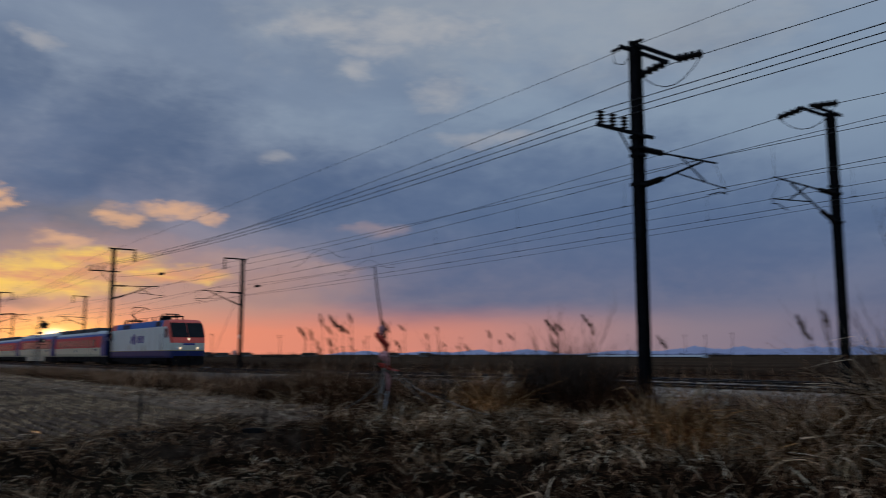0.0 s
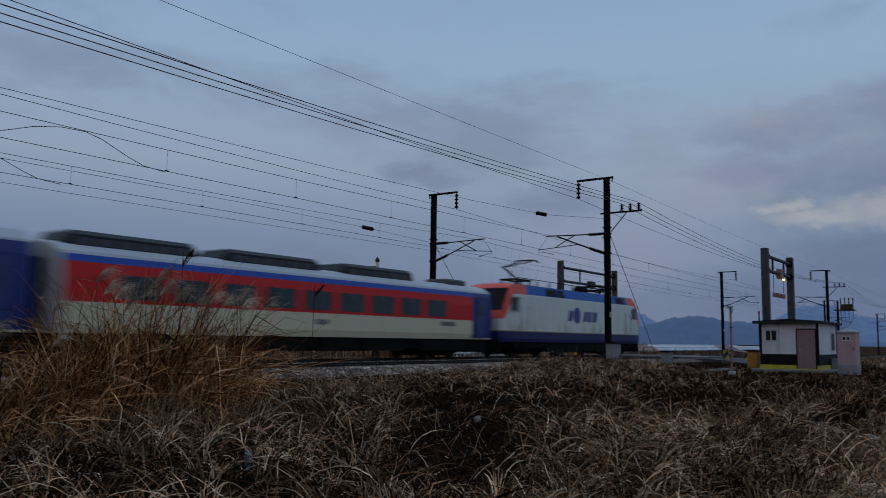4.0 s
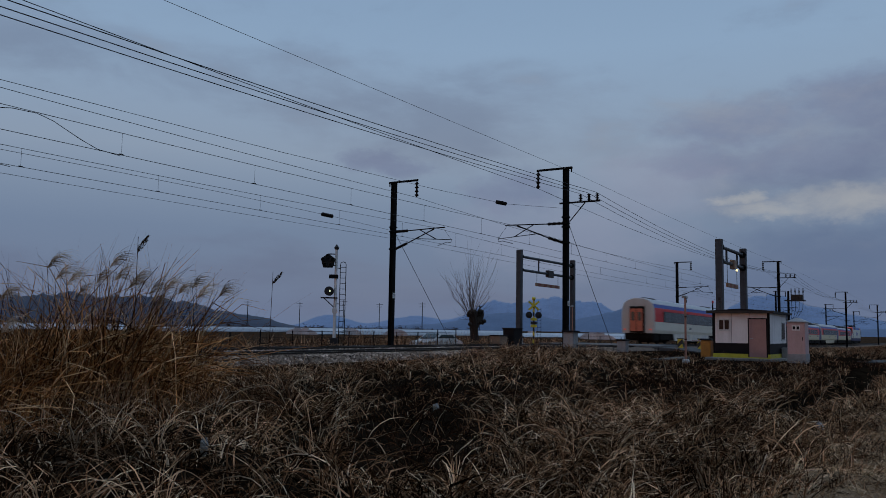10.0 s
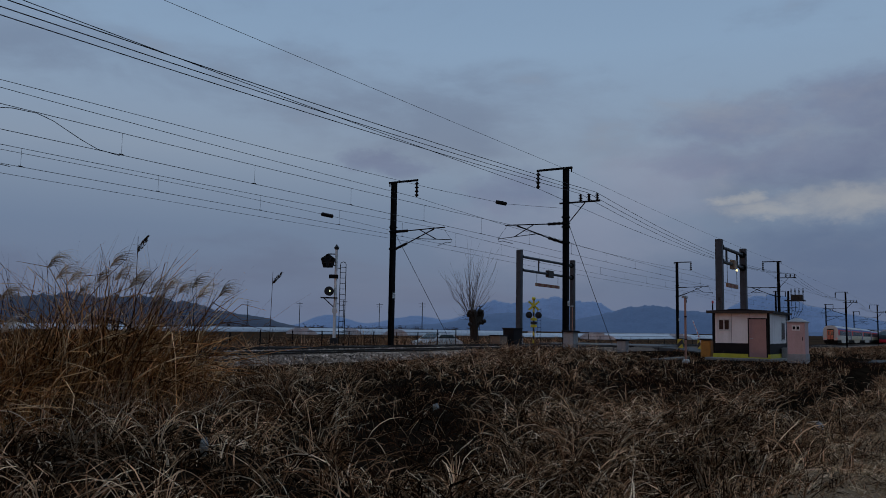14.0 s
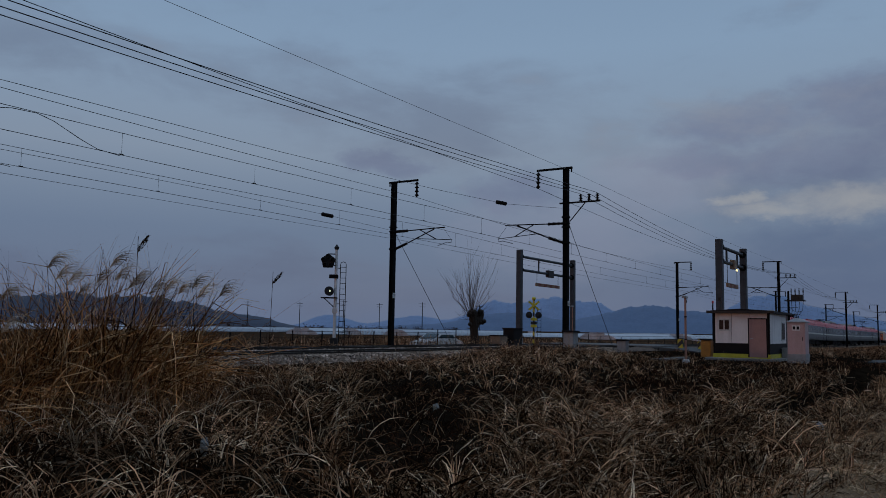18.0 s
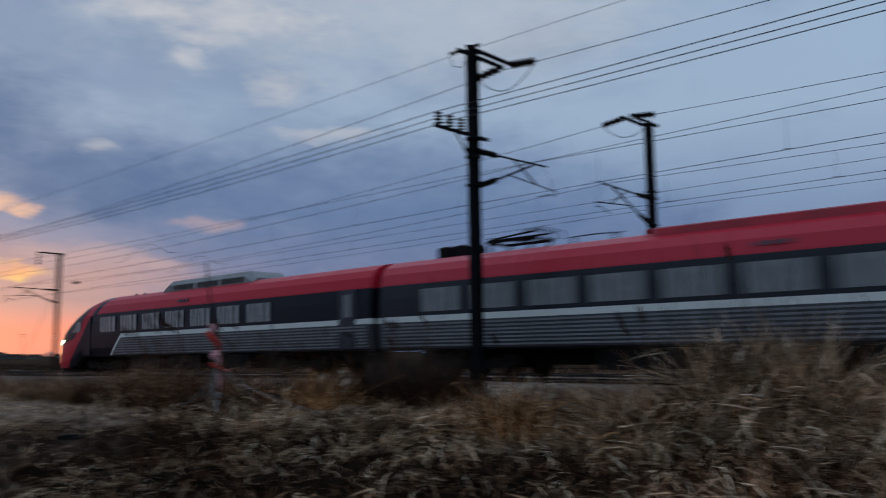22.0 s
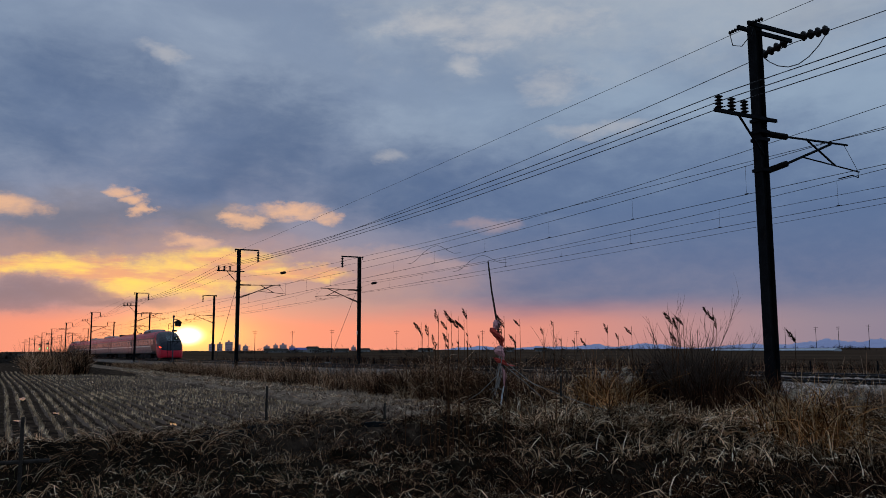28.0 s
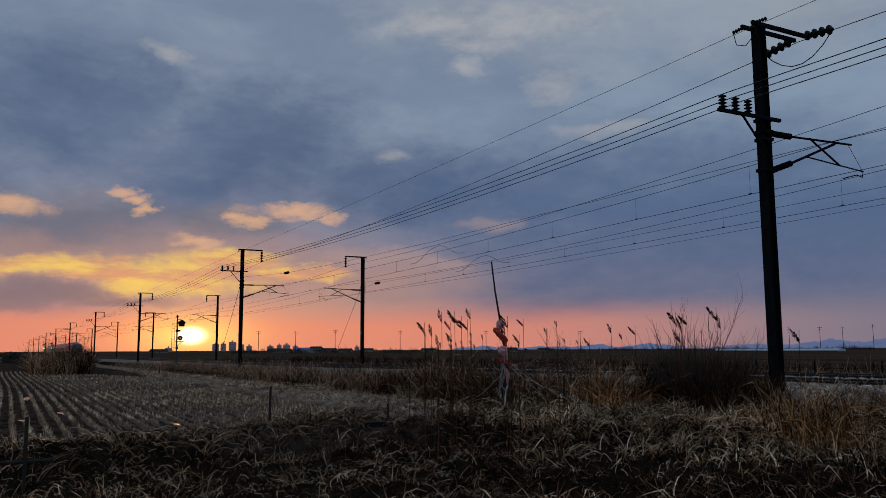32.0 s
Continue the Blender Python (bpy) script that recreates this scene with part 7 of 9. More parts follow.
# puddles on the paddy
rng = random.Random(21)
for x, y, a, b in ((-23.5, 1.6, 1.0, 0.28), (-19.2, -0.1, 0.55, 0.22), (-17.0, 0.9, 0.45, 0.2), (-16.4, 1.5, 0.5, 0.16), (-18.6, 3.5, 0.7, 0.14), (-19.2, 4.4, 0.5, 0.12), (-31.0, 1.0, 1.6, 0.3), (-33.0, 2.4, 1.3, 0.25), (-26.0, 6.3, 0.5, 0.12), (-21.5, 0.6, 0.6, 0.2)):
    bm = bmesh.new()
    z = float(ground_z(x, y)) + 0.028
    a, b = a * 0.7, b * 0.7
    ring = [(x + a * math.cos(q) * rng.uniform(0.3, 1.15), y + b * math.sin(q) * rng.uniform(0.3, 1.15)) for q in [2 * math.pi * i / 14 for i in range(14)]]
    loft(bm, [[(u, v, z - 0.05) for u, v in ring], [(u, v, z) for u, v in ring]])
    tagged(part("puddle", bm, WATER), "still puddle on the muddy paddy", "puddle", "puddles on the paddy", "structure")

# litter in the grass
for x, y, m in ((6.2, 7.0, PALEPOD), (12.2, 7.9, PALEPOD), (23.0, 6.0, PALEPOD), (14.3, 2.0, VINYL)):
    bm = bmesh.new()
    z = float(ground_z(x, y)) + 0.12
    r = random.Random(int(x * 10))
    loft(bm, [[(x + 0.06 * s * math.cos(q) * r.uniform(0.5, 1.2), y + 0.06 * s * math.sin(q), z + h + r.uniform(-0.03, 0.03)) for q in [2 * math.pi * i / 7 for i in range(7)]] for h, s in ((-0.12, 0.5), (-0.03, 1.0), (0.03, 0.9), (0.06, 0.3))])
    tagged(part("litter", bm, m), "crumpled pale plastic scrap in the grass", "litter", "litter in the grass")

# ======== distance ========


def greenhouse(x, y, rz, length, w, h):
    z = -0.42
    t = thing("vinyl_greenhouse", pose(x, y, z, 0, 0, rz), "long low vinyl greenhouse tunnel, bluish white", "greenhouse", "greenhouses on the plain")
    bm = bmesh.new()
    arc = [(w / 2 * math.cos(math.pi * i / 10), h * math.sin(math.pi * i / 10) ** 0.75) for i in range(11)]
    n = max(2, int(length / 12))
    loft(bm, [[(length * i / n - length / 2, a, b) for a, b in arc] for i in range(n + 1)])
    part("cover", bm, VINYL, t)
    bm = bmesh.new()
    box(bm, -length / 2 - 0.1, -length / 2, -0.8, 0.8, 0, 1.8)
    part("door", bm, VINYL, t)
    bm = bmesh.new()
    box(bm, -length / 2, length / 2, -w / 2 - 0.08, -w / 2, 0, 0.5)
    part("skirt", bm, BLACK_SKIRT_SHADE, t)


rng = random.Random(5)
for az, dist, length, n in ((-6, 230, 90, 3), (2, 210, 70, 3), (7, 160, 30, 1), (14, 300, 90, 2), (30, 240, 100, 3), (38, 230, 90, 3), (45, 220, 80, 3), (52, 190, 60, 2), (58, 200, 70, 3), (66, 210, 60, 3), (71, 190, 60, 3), (75, 230, 60, 2), (-40, 480, 70, 1)):
    a = radians(az)
    for i in range(n):
        d = dist + i * 9
        greenhouse(d * math.sin(a) + rng.uniform(-6, 6), d * math.cos(a), rng.uniform(-4, 4), length * rng.uniform(0.8, 1.1), 6.5, rng.uniform(1.3, 1.8))


# hill surface with blue haze put into it as a faint glow
def hazed_range(name, base, haze_col, strength):
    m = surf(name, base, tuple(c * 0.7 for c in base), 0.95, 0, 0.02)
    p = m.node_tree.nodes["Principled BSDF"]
    p.inputs["Emission Color"].default_value, p.inputs["Emission Strength"].default_value = (*haze_col, 1), strength
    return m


def ridge(name, dist, depth, peaks, rough, material, label, az0, az1, step):
    """A range of hills as seen from the origin: peaks of (azimuth, height in degrees, width)."""
    az = np.arange(az0, az1 + step, step)
    h = sum(p * np.exp(-((az - a) / w) ** 2) for a, p, w in peaks)
    r = np.random.default_rng(len(name) + int(dist))
    for k in range(1, 7):
        h = h + rough * h * np.sin(az * (1.7 ** k) * 0.9 + r.uniform(0, 6.3)) / (1.25 ** k)
    edge = sstep(az0, az0 + 1.5, az) * sstep(az1, az1 - 1.5, az)
    z = np.tan(np.radians(np.maximum(h, 0))) * dist * edge
    rows = [(0.0, 0.0), (0.25, 0.35), (0.5, 0.72), (0.75, 0.93), (1.0, 1.0), (1.4, 0.75), (2.0, 0.0)]
    v = []
    for f, g in rows:
        d = dist - depth * (1 - f)
        # lines of sight over the crest stay as set
        v.append(np.stack([d * np.sin(np.radians(az)), d * np.cos(np.radians(az)), z * g - 0.6 + (0 if g else -3)], 1))
    n = len(az)
    i = (np.arange(len(rows) - 1)[:, None] * n + np.arange(n - 1)[None, :]).ravel()
    ob = mesh_of(name, np.concatenate(v), np.stack([i, i + n, i + n + 1, i + 1], 1), material)
    ob.data.shade_smooth()
    return tagged(ob, label, "hills", kind="structure")


# haze by distance, put into the base colour and glow of each range
FAR_HAZE = hazed_range("far_mountain_blue", (0.09, 0.125, 0.18), (0.054, 0.096, 0.208), 0.62)
MID_HAZE = hazed_range("hill_blue", (0.05, 0.072, 0.10), (0.026, 0.052, 0.125), 0.68)
NEAR_HILL = hazed_range("wooded_hill", (0.022, 0.030, 0.044), (0.013, 0.021, 0.046), 0.5)
DUSK_HILL = hazed_range("dusk_hill_blue", (0.09, 0.11, 0.16), (0.075, 0.095, 0.19), 0.8)
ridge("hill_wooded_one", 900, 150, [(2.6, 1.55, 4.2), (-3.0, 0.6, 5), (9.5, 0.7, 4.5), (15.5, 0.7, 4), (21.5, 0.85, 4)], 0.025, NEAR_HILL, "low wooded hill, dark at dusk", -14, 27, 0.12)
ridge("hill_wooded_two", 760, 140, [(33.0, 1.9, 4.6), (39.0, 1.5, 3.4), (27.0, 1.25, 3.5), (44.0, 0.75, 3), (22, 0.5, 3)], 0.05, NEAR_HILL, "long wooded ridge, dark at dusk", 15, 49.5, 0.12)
ridge("hill_blue_mid", 2600, 400, [(71.0, 1.75, 4.0), (62, 1.3, 4), (76.5, 1.0, 3.5), (86, 0.5, 4), (95, 0.9, 5), (55, 0.25, 3)], 0.03, MID_HAZE, "dark blue hills in haze", 47, 108, 0.1)
ridge("mountains_far", 4300, 300, [(61, 1.9, 2.2), (65, 2.2, 2.4), (68.5, 1.6, 2.2), (55.5, 0.9, 3), (78.6, 2.5, 3.0), (82.5, 1.1, 2.6), (86, 0.7, 3.0), (92, 1.0, 4), (49.5, 0.9, 1.8)], 0.03, FAR_HAZE, "far blue mountains in haze", 45, 112, 0.08)
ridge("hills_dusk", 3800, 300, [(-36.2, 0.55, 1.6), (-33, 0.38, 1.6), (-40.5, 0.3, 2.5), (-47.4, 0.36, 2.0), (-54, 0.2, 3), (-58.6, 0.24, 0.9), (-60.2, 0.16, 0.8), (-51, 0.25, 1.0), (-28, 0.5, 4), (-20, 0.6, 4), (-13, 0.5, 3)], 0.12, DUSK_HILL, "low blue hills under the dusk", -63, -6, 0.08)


def rough_wood(name, az0, az1, dist, n, h, material):
    """A far belt of scrub and trees, joined."""
    bm_v = []
    r = np.random.default_rng(int(dist))
    for _ in range(n):
        a = radians(r.uniform(az0, az1))
        d = dist * r.uniform(0.95, 1.1)
        c = np.array([d * math.sin(a), d * math.cos(a), -0.4])
        hh = h * r.uniform(0.5, 1.25)
        m = 70
        p = r.normal(0, 1, (m, 3)) * np.array([hh * 0.35, hh * 0.35, hh * 0.24]) + np.array([0, 0, hh * 0.55])
        s = hh * r.uniform(0.03, 0.09, (m, 1, 1))
        tri = r.normal(0, 1, (m, 4, 3)) * s
        bm_v.extend(list((c + p[:, None, :] + tri)))
    v = np.concatenate(bm_v)
    q = np.arange(len(v)).reshape(-1, 4)
    return tagged(mesh_of(name, v, q, material), "far belt of leafless scrub and trees", "trees", kind="stuff")


rough_wood("scrub_belt_right", 22, 60, 420, 150, 2.8, TWIG)
rough_wood("scrub_belt_middle", 9, 24, 150, 60, 1.9, TWIG)
rough_wood("scrub_belt_left", -76, -62, 420, 70, 2.4, BARK)
rough_wood("scrub_belt_low", -60, -30, 520, 120, 2.6, BARK)


def block(az, dist, w, h, m, label):
    a = radians(az)
    t = thing("apartment_block", pose(dist * math.sin(a), dist * math.cos(a), -0.5, 0, 0, -az + rng.uniform(-15, 15)), label, "building", "apartment blocks on the skyline")
    bm = bmesh.new()
    box(bm, -w / 2, w / 2, -6, 6, -2, h)
    part("wall", bm, m, t)
    bm = bmesh.new()
    box(bm, -w * 0.15, w * 0.1, -3, 3, h, h + 4)
    part("roof", bm, m, t)
    for k in range(int(h / 6)):
        bm = bmesh.new()
        box(bm, -w * 0.42, w * 0.42, -6.15, -6.0, 3 + 6 * k, 5.2 + 6 * k)
        part("window", bm, CITYGLASS, t)


# pinkish evening haze is put into the base colours of the far blocks
CITYGLASS = surf("distant_glass", (0.30, 0.22, 0.23), (0.25, 0.19, 0.20), 0.5, 0, 0.1)
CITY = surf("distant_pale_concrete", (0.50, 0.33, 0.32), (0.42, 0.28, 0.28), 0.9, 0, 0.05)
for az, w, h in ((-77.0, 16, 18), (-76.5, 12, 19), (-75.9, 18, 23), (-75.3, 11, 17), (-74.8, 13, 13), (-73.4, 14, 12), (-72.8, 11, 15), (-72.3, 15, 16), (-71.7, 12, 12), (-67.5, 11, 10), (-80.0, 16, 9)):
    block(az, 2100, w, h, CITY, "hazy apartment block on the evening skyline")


def house(az, dist, w, d, h, roof_m):
    a = radians(az)
    t = thing("farm_house", pose(dist * math.sin(a), dist * math.cos(a), -0.45, 0, 0, -az + rng.uniform(-30, 30)), "low farm building with a dark pitched roof", "house", "farm buildings on the plain")
    bm = bmesh.new()
    box(bm, -w / 2, w / 2, -d / 2, d / 2, 0, h)
    part("wall", bm, CONCRETE, t)
    bm = bmesh.new()
    loft(bm, [[(x, -d / 2 - 0.5, h), (x, d / 2 + 0.5, h), (x, 0, h + d * 0.28)] for x in (-w / 2 - 0.6, w / 2 + 0.6)])
    part("roof", bm, roof_m, t)
    for k in range(3):
        bm = bmesh.new()
        box(bm, -w * 0.35 + w * 0.25 * k, -w * 0.25 + w * 0.25 * k, -d / 2 - 0.05, -d / 2, h * 0.35, h * 0.7)
        part("window", bm, GLASS, t)


for az, dist, w, d, h in ((-73.0, 620, 16, 9, 3.4), (-72.4, 600, 12, 8, 3.2), (-71.2, 640, 20, 10, 4.2), (-70.3, 520, 9, 7, 6.0), (-69.4, 600, 14, 9, 3.4), (-68.3, 560, 12, 8, 3), (-66.8, 620, 12, 8, 3.5), (-62.5, 600, 14, 8, 3.0), (-57.0, 520, 16, 8, 3.0), (-54.5, 550, 10, 7, 3.0), (-80.6, 620, 16, 9, 3.0)):
    house(az, dist * 1.15, w * 0.8, d * 0.7, h * 0.55, BARK if w != 20 else LOGOBLUE)


def utility_pole(az, dist, h):
    a = radians(az)
    t = thing("utility_pole", pose(dist * math.sin(a), dist * math.cos(a), -0.45, 0, 0, -az), "far grey utility pole with two crossarms", "utility pole", "utility poles on the plain")
    bm = bmesh.new()
    bar(bm, (0, 0, -0.5), (0, 0, h), 0.17, 0.11, 7)
    part("pole", bm, STEEL, t)
    for z, w in ((h - 0.5, 1.3), (h - 1.5, 1.0)):
        bm = bmesh.new()
        box(bm, -w, w, -0.08, 0.08, z - 0.06, z + 0.06)
        part("crossarm", bm, STEEL, t)


for az, dist, h in ((-15.5, 330, 12), (-11.0, 360, 12), (-6.0, 340, 12), (1.0, 350, 11), (12.0, 340, 12), (20, 330, 12), (44.0, 300, 11), (47.5, 340, 12), (50.5, 300, 12), (53.0, 330, 12), (56.0, 280, 11), (60.0, 300, 11), (-35.5, 520, 14), (-36.8, 520, 14), (-38.6, 520, 14), (-33.8, 520, 15), (-44.0, 480, 12), (-52.0, 460, 12), (-58.5, 440, 12), (-64.5, 430, 12), (-69.0, 450, 13), (-71.7, 440, 12), (-74.2, 430, 12), (-77.0, 460, 13)):
    utility_pole(az, dist, h)
for (a0, d0), (a1, d1) in (((-15.5, 330), (-11.0, 360)), ((-11.0, 360), (-6.0, 340)), ((-6.0, 340), (1.0, 350)), ((1.0, 350), (12.0, 340)), ((12.0, 340), (20, 330))):
    bm = bmesh.new()
    p = [Vector((d * math.sin(radians(a)), d * math.cos(radians(a)), 10.9)) for a, d in ((a0, d0), (a1, d1))]
    tube(bm, [p[0].lerp(p[1], f) - Vector((0, 0, 4 * 1.0 * f * (1 - f))) for f in (0, 0.2, 0.4, 0.6, 0.8, 1.0)], 0.05, 4)
    tagged(part("utility_wire", bm, WIRE), "thin black wire strung between utility poles", "wire", "utility wires")


rough_wood("scrub_belt_west", -97, -86, 125, 70, 1.5, BARK)
greenhouse(-165, -3.0, 2, 34, 6.5, 2.6)

# ======== dead grass, reeds and brush ========


def ribbons(base, length, width, az, tilt, curl, seg=3, kinked=1.0):
    """Bent blades as strips of quads. base (n, 3); the rest per blade."""
    n = len(base)
    steps = np.arange(seg + 1) / seg
    # part of the bend is spread along the blade, part is a kink where it broke
    knee = RNG.uniform(0.2, 0.85, n)[:, None]
    share = RNG.choice([0.0, 0.6, 0.8], n)[:, None] * kinked
    ang = tilt[:, None] + curl[:, None] * ((1 - share) * steps[None, :] + share * (steps[None, :] > knee))
    turn = az[:, None] + np.cumsum(RNG.normal(0, 0.3, (n, seg + 1)), 1) * (0.25 + 0.65 * kinked)
    ds = (length / seg)[:, None]
    dx = np.concatenate([np.zeros((n, 1)), np.cumsum(np.sin(ang[:, :-1]) * np.cos(turn[:, :-1]) * ds, 1)], 1)
    dy = np.concatenate([np.zeros((n, 1)), np.cumsum(np.sin(ang[:, :-1]) * np.sin(turn[:, :-1]) * ds, 1)], 1)
    dz = np.concatenate([np.zeros((n, 1)), np.cumsum(np.cos(ang[:, :-1]) * ds, 1)], 1)
    c = np.stack([base[:, :1] + dx, base[:, 1:2] + dy, base[:, 2:3] + dz], 2)
    w = width[:, None] * (1.0 - 0.85 * steps[None, :] ** 1.5) / 2
    roll = RNG.uniform(0, math.pi, n)
    s = np.stack([-np.sin(az) * np.cos(roll), np.cos(az) * np.cos(roll), np.sin(roll)], 1)
    a, b = c - s[:, None, :] * w[..., None], c + s[:, None, :] * w[..., None]
    v = np.stack([a, b], 2).reshape(n, -1, 3)
    k = 2 * (seg + 1)
    q = np.array([[2 * i, 2 * i + 1, 2 * i + 3, 2 * i + 2] for i in range(seg)])
    return v.reshape(-1, 3), (q[None] + (np.arange(n) * k)[:, None, None]).reshape(-1, 4)


def scatter(n, x0, x1, y0, y1, keep=None, clump=0.0, per=14):
    """Places in a rectangle, gathered into tufts."""
    m = max(1, n // per)
    cx, cy = RNG.uniform(x0, x1, m), RNG.uniform(y0, y1, m)
    i = RNG.integers(0, m, n)
    r = np.abs(RNG.normal(0, clump, n))
    a = RNG.uniform(0, 2 * math.pi, n)
    x, y = cx[i] + r * np.cos(a), cy[i] + r * np.sin(a)
    if keep is not None:
        ok = RNG.uniform(0, 1, n) < keep(x, y)
        x, y, a = x[ok], y[ok], a[ok]
    return x, y, a


def sward(name, n, area, length, width, material, label, keep=None, clump=0.16, tilt=(0.15, 0.9), curl=(0.3, 1.7), lift=0.0, per=14, wind=0.0, seg=3):
    x, y, a = scatter(n, *area, keep, clump, per)
    m = len(x)
    base = np.stack([x, y, ground_z(x, y) - 0.03 + lift], 1)
    az = a + RNG.normal(0, 0.7, m)
    if wind:
        az = np.where(RNG.uniform(0, 1, m) < wind, RNG.normal(-0.25, 0.6, m), az)
    v, q = ribbons(base, RNG.uniform(*length, m) * (0.75 + 0.35 * (wave(x, y, 0.35, 9) + 0.5)), RNG.uniform(*width, m), az, RNG.uniform(*tilt, m), RNG.uniform(*curl, m), seg)
    return tagged(mesh_of(name, v, q, material), label, "grass", kind="stuff")


def off_ditch(x, y):
    d = np.exp(-((y - ditch_y(x)) / (1.06 * ditch_w(x))) ** 4) * sstep(7, 9, x) * ditch_open(x)
    return np.clip(1 - 0.95 * d, 0.05, 1) * (1 - 0.9 * sstep(34, 37, x) * sstep(6.0, 7.0, y))


def low_crest(x, y):
    """Thin short growth where the crest leaves the ballast bare."""
    return 1 - 0.93 * sstep(27, 23, x) * sstep(13.4, 14.4, y)


def dark_patch(x, y):
    return np.clip(0.5 + 1.3 * wave(x, y, 0.16, 14), 0.05, 1) * off_ditch(x, y)


def pale_patch(x, y):
    return np.clip(0.45 - 1.3 * wave(x, y, 0.16, 14), 0.03, 1) * off_ditch(x, y)


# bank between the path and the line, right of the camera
sward("bank_grass", 24800, (-9, 40, 1.6, 16.2), (0.25, 0.65), (0.01595, 0.03045), GRASS, "tangled brown dead grass on the bank", lambda x, y: (0.35 + 0.65 * pale_patch(x, y)) * off_ditch(x, y) * low_crest(x, y) * (1 - 0.95 * dark_hollow(x, y)), curl=(0.5, 2.4))
sward("bank_weeds", 18000, (-9, 46, 1.4, 15.8), (0.2, 0.5), (0.012, 0.0225), DARKGRASS, "withered weeds on the bank, dark as the shade in its gaps", lambda x, y: (0.35 + 0.65 * dark_patch(x, y)) * off_ditch(x, y) * low_crest(x, y), tilt=(0.2, 1.2), seg=2)
sward("bank_stalks", 2400, (-2, 36, 1.8, 15.5), (0.6, 1.1), (0.009, 0.017), PALEGRASS, "long pale bent grass stalks", lambda x, y: off_ditch(x, y) * low_crest(x, y) * (1 - 0.7 * dark_hollow(x, y)), clump=0.3, per=5, curl=(0.6, 3.0), tilt=(0.05, 0.8), seg=6)
sward("bank_curls", 11160, (0, 40, 3.0, 15.5), (0.2, 0.5), (0.0174, 0.0319), PALEGRASS, "pale curled blades lying over the bank", lambda x, y: np.clip(0.25 + 1.2 * wave(x, y, 0.28, 15), 0.02, 1) * off_ditch(x, y) * low_crest(x, y) * (1 - 0.95 * dark_hollow(x, y)), clump=0.2, per=7, curl=(1.2, 3.4), tilt=(0.2, 1.3), seg=5)
sward("bank_litter", 16120, (3, 34, 3.2, 15.8), (0.12, 0.36), (0.01885, 0.03625), PALEGRASS, "curled dead leaves matted over the bank", lambda x, y: np.clip(0.35 + 1.3 * wave(x, y, 0.45, 63), 0.03, 1) * off_ditch(x, y) * low_crest(x, y) * (1 - 0.95 * dark_hollow(x, y)), clump=0.15, per=9, curl=(1.4, 4.0), tilt=(0.4, 1.5), seg=4)
sward("crest_grass", 12400, (0, 38, 13.0, 16.6), (0.3, 0.68), (0.01305, 0.0261), REDGRASS, "brown grass along the crest of the bank", lambda x, y: low_crest(x, y) * np.clip(0.5 + 0.9 * wave(x, y, 0.2, 31), 0.02, 1), curl=(0.6, 2.4))
sward("crest_straw", 16740, (-2, 40, 12.4, 16.4), (0.2, 0.45), (0.01885, 0.0348), PALEGRASS, "pale curled straw along the crest", lambda x, y: low_crest(x, y) * np.clip(0.3 + 1.1 * wave(x, y, 0.24, 32), 0.02, 1), curl=(1.0, 3.2), tilt=(0.2, 1.2), seg=4, per=8)
sward("shoulder_straw", 15000, (-12, 44, 14.2, 16.8), (0.08, 0.25), (0.010, 0.018), PALEGRASS, "short pale straw at the foot of the ballast", None, tilt=(0.2, 1.3), seg=2)
sward("burnt_weeds", 17000, (7, 36, 4.0, 12.0), (0.15, 0.4), (0.0105, 0.0195), DARKGRASS, "dark matted weeds in the hollow of the bank", dark_hollow, tilt=(0.3, 1.3), curl=(0.3, 2.4), seg=2)
sward("burnt_straw", 3600, (7, 40, 4.0, 13.0), (0.15, 0.45), (0.008, 0.016), GRASS, "thin brown straw over the dark hollow of the bank", dark_hollow, tilt=(0.3, 1.4), curl=(0.4, 2.8), seg=4, per=5)
sward("burnt_stalks", 700, (7, 36, 4.0, 13.0), (0.3, 0.8), (0.008, 0.014), PALEGRASS, "long grey stalks over the dark hollow of the bank", dark_hollow, tilt=(0.1, 1.2), curl=(0.3, 2.4), seg=5, per=3)
sward("ditch_mat", 7000, (6.5, 17, 1.6, 4.8), (0.18, 0.5), (0.008, 0.016), PALEGRASS, "pale straw matted over the grown-in ditch", lambda x, y: np.clip(ditch_off(x, y) - 0.15, 0.0, 1) * np.clip(0.6 + wave(x, y, 0.5, 68), 0.05, 1), tilt=(0.3, 1.4), curl=(0.6, 3.0), seg=4, per=8)
sward("front_grass", 9000, (-4.5, 4.0, 5.0, 15.0), (0.25, 0.6), (0.012, 0.024), REDGRASS, "russet grass before the line", lambda x, y: sstep(-4.5, -2.5, x) * sstep(4.0, 2.0, x), curl=(0.5, 2.4), tilt=(0.1, 1.1), seg=4)
sward("front_straw", 9000, (-4.5, 4.0, 5.0, 15.6), (0.2, 0.5), (0.012, 0.024), PALEGRASS, "pale straw before the line", lambda x, y: sstep(-4.5, -2.5, x) * sstep(4.0, 2.0, x), curl=(0.8, 3.0), tilt=(0.3, 1.4), seg=4, per=8)
# close foreground
sward("near_grass", 4960, (1.5, 13, 3.2, 9.0), (0.25, 0.65), (0.00986, 0.01775), GRASS, "matted brown grass close by", lambda x, y: off_ditch(x, y) * (1 - 0.85 * dark_hollow(x, y)), curl=(0.5, 2.4), tilt=(0.3, 1.3), seg=4)
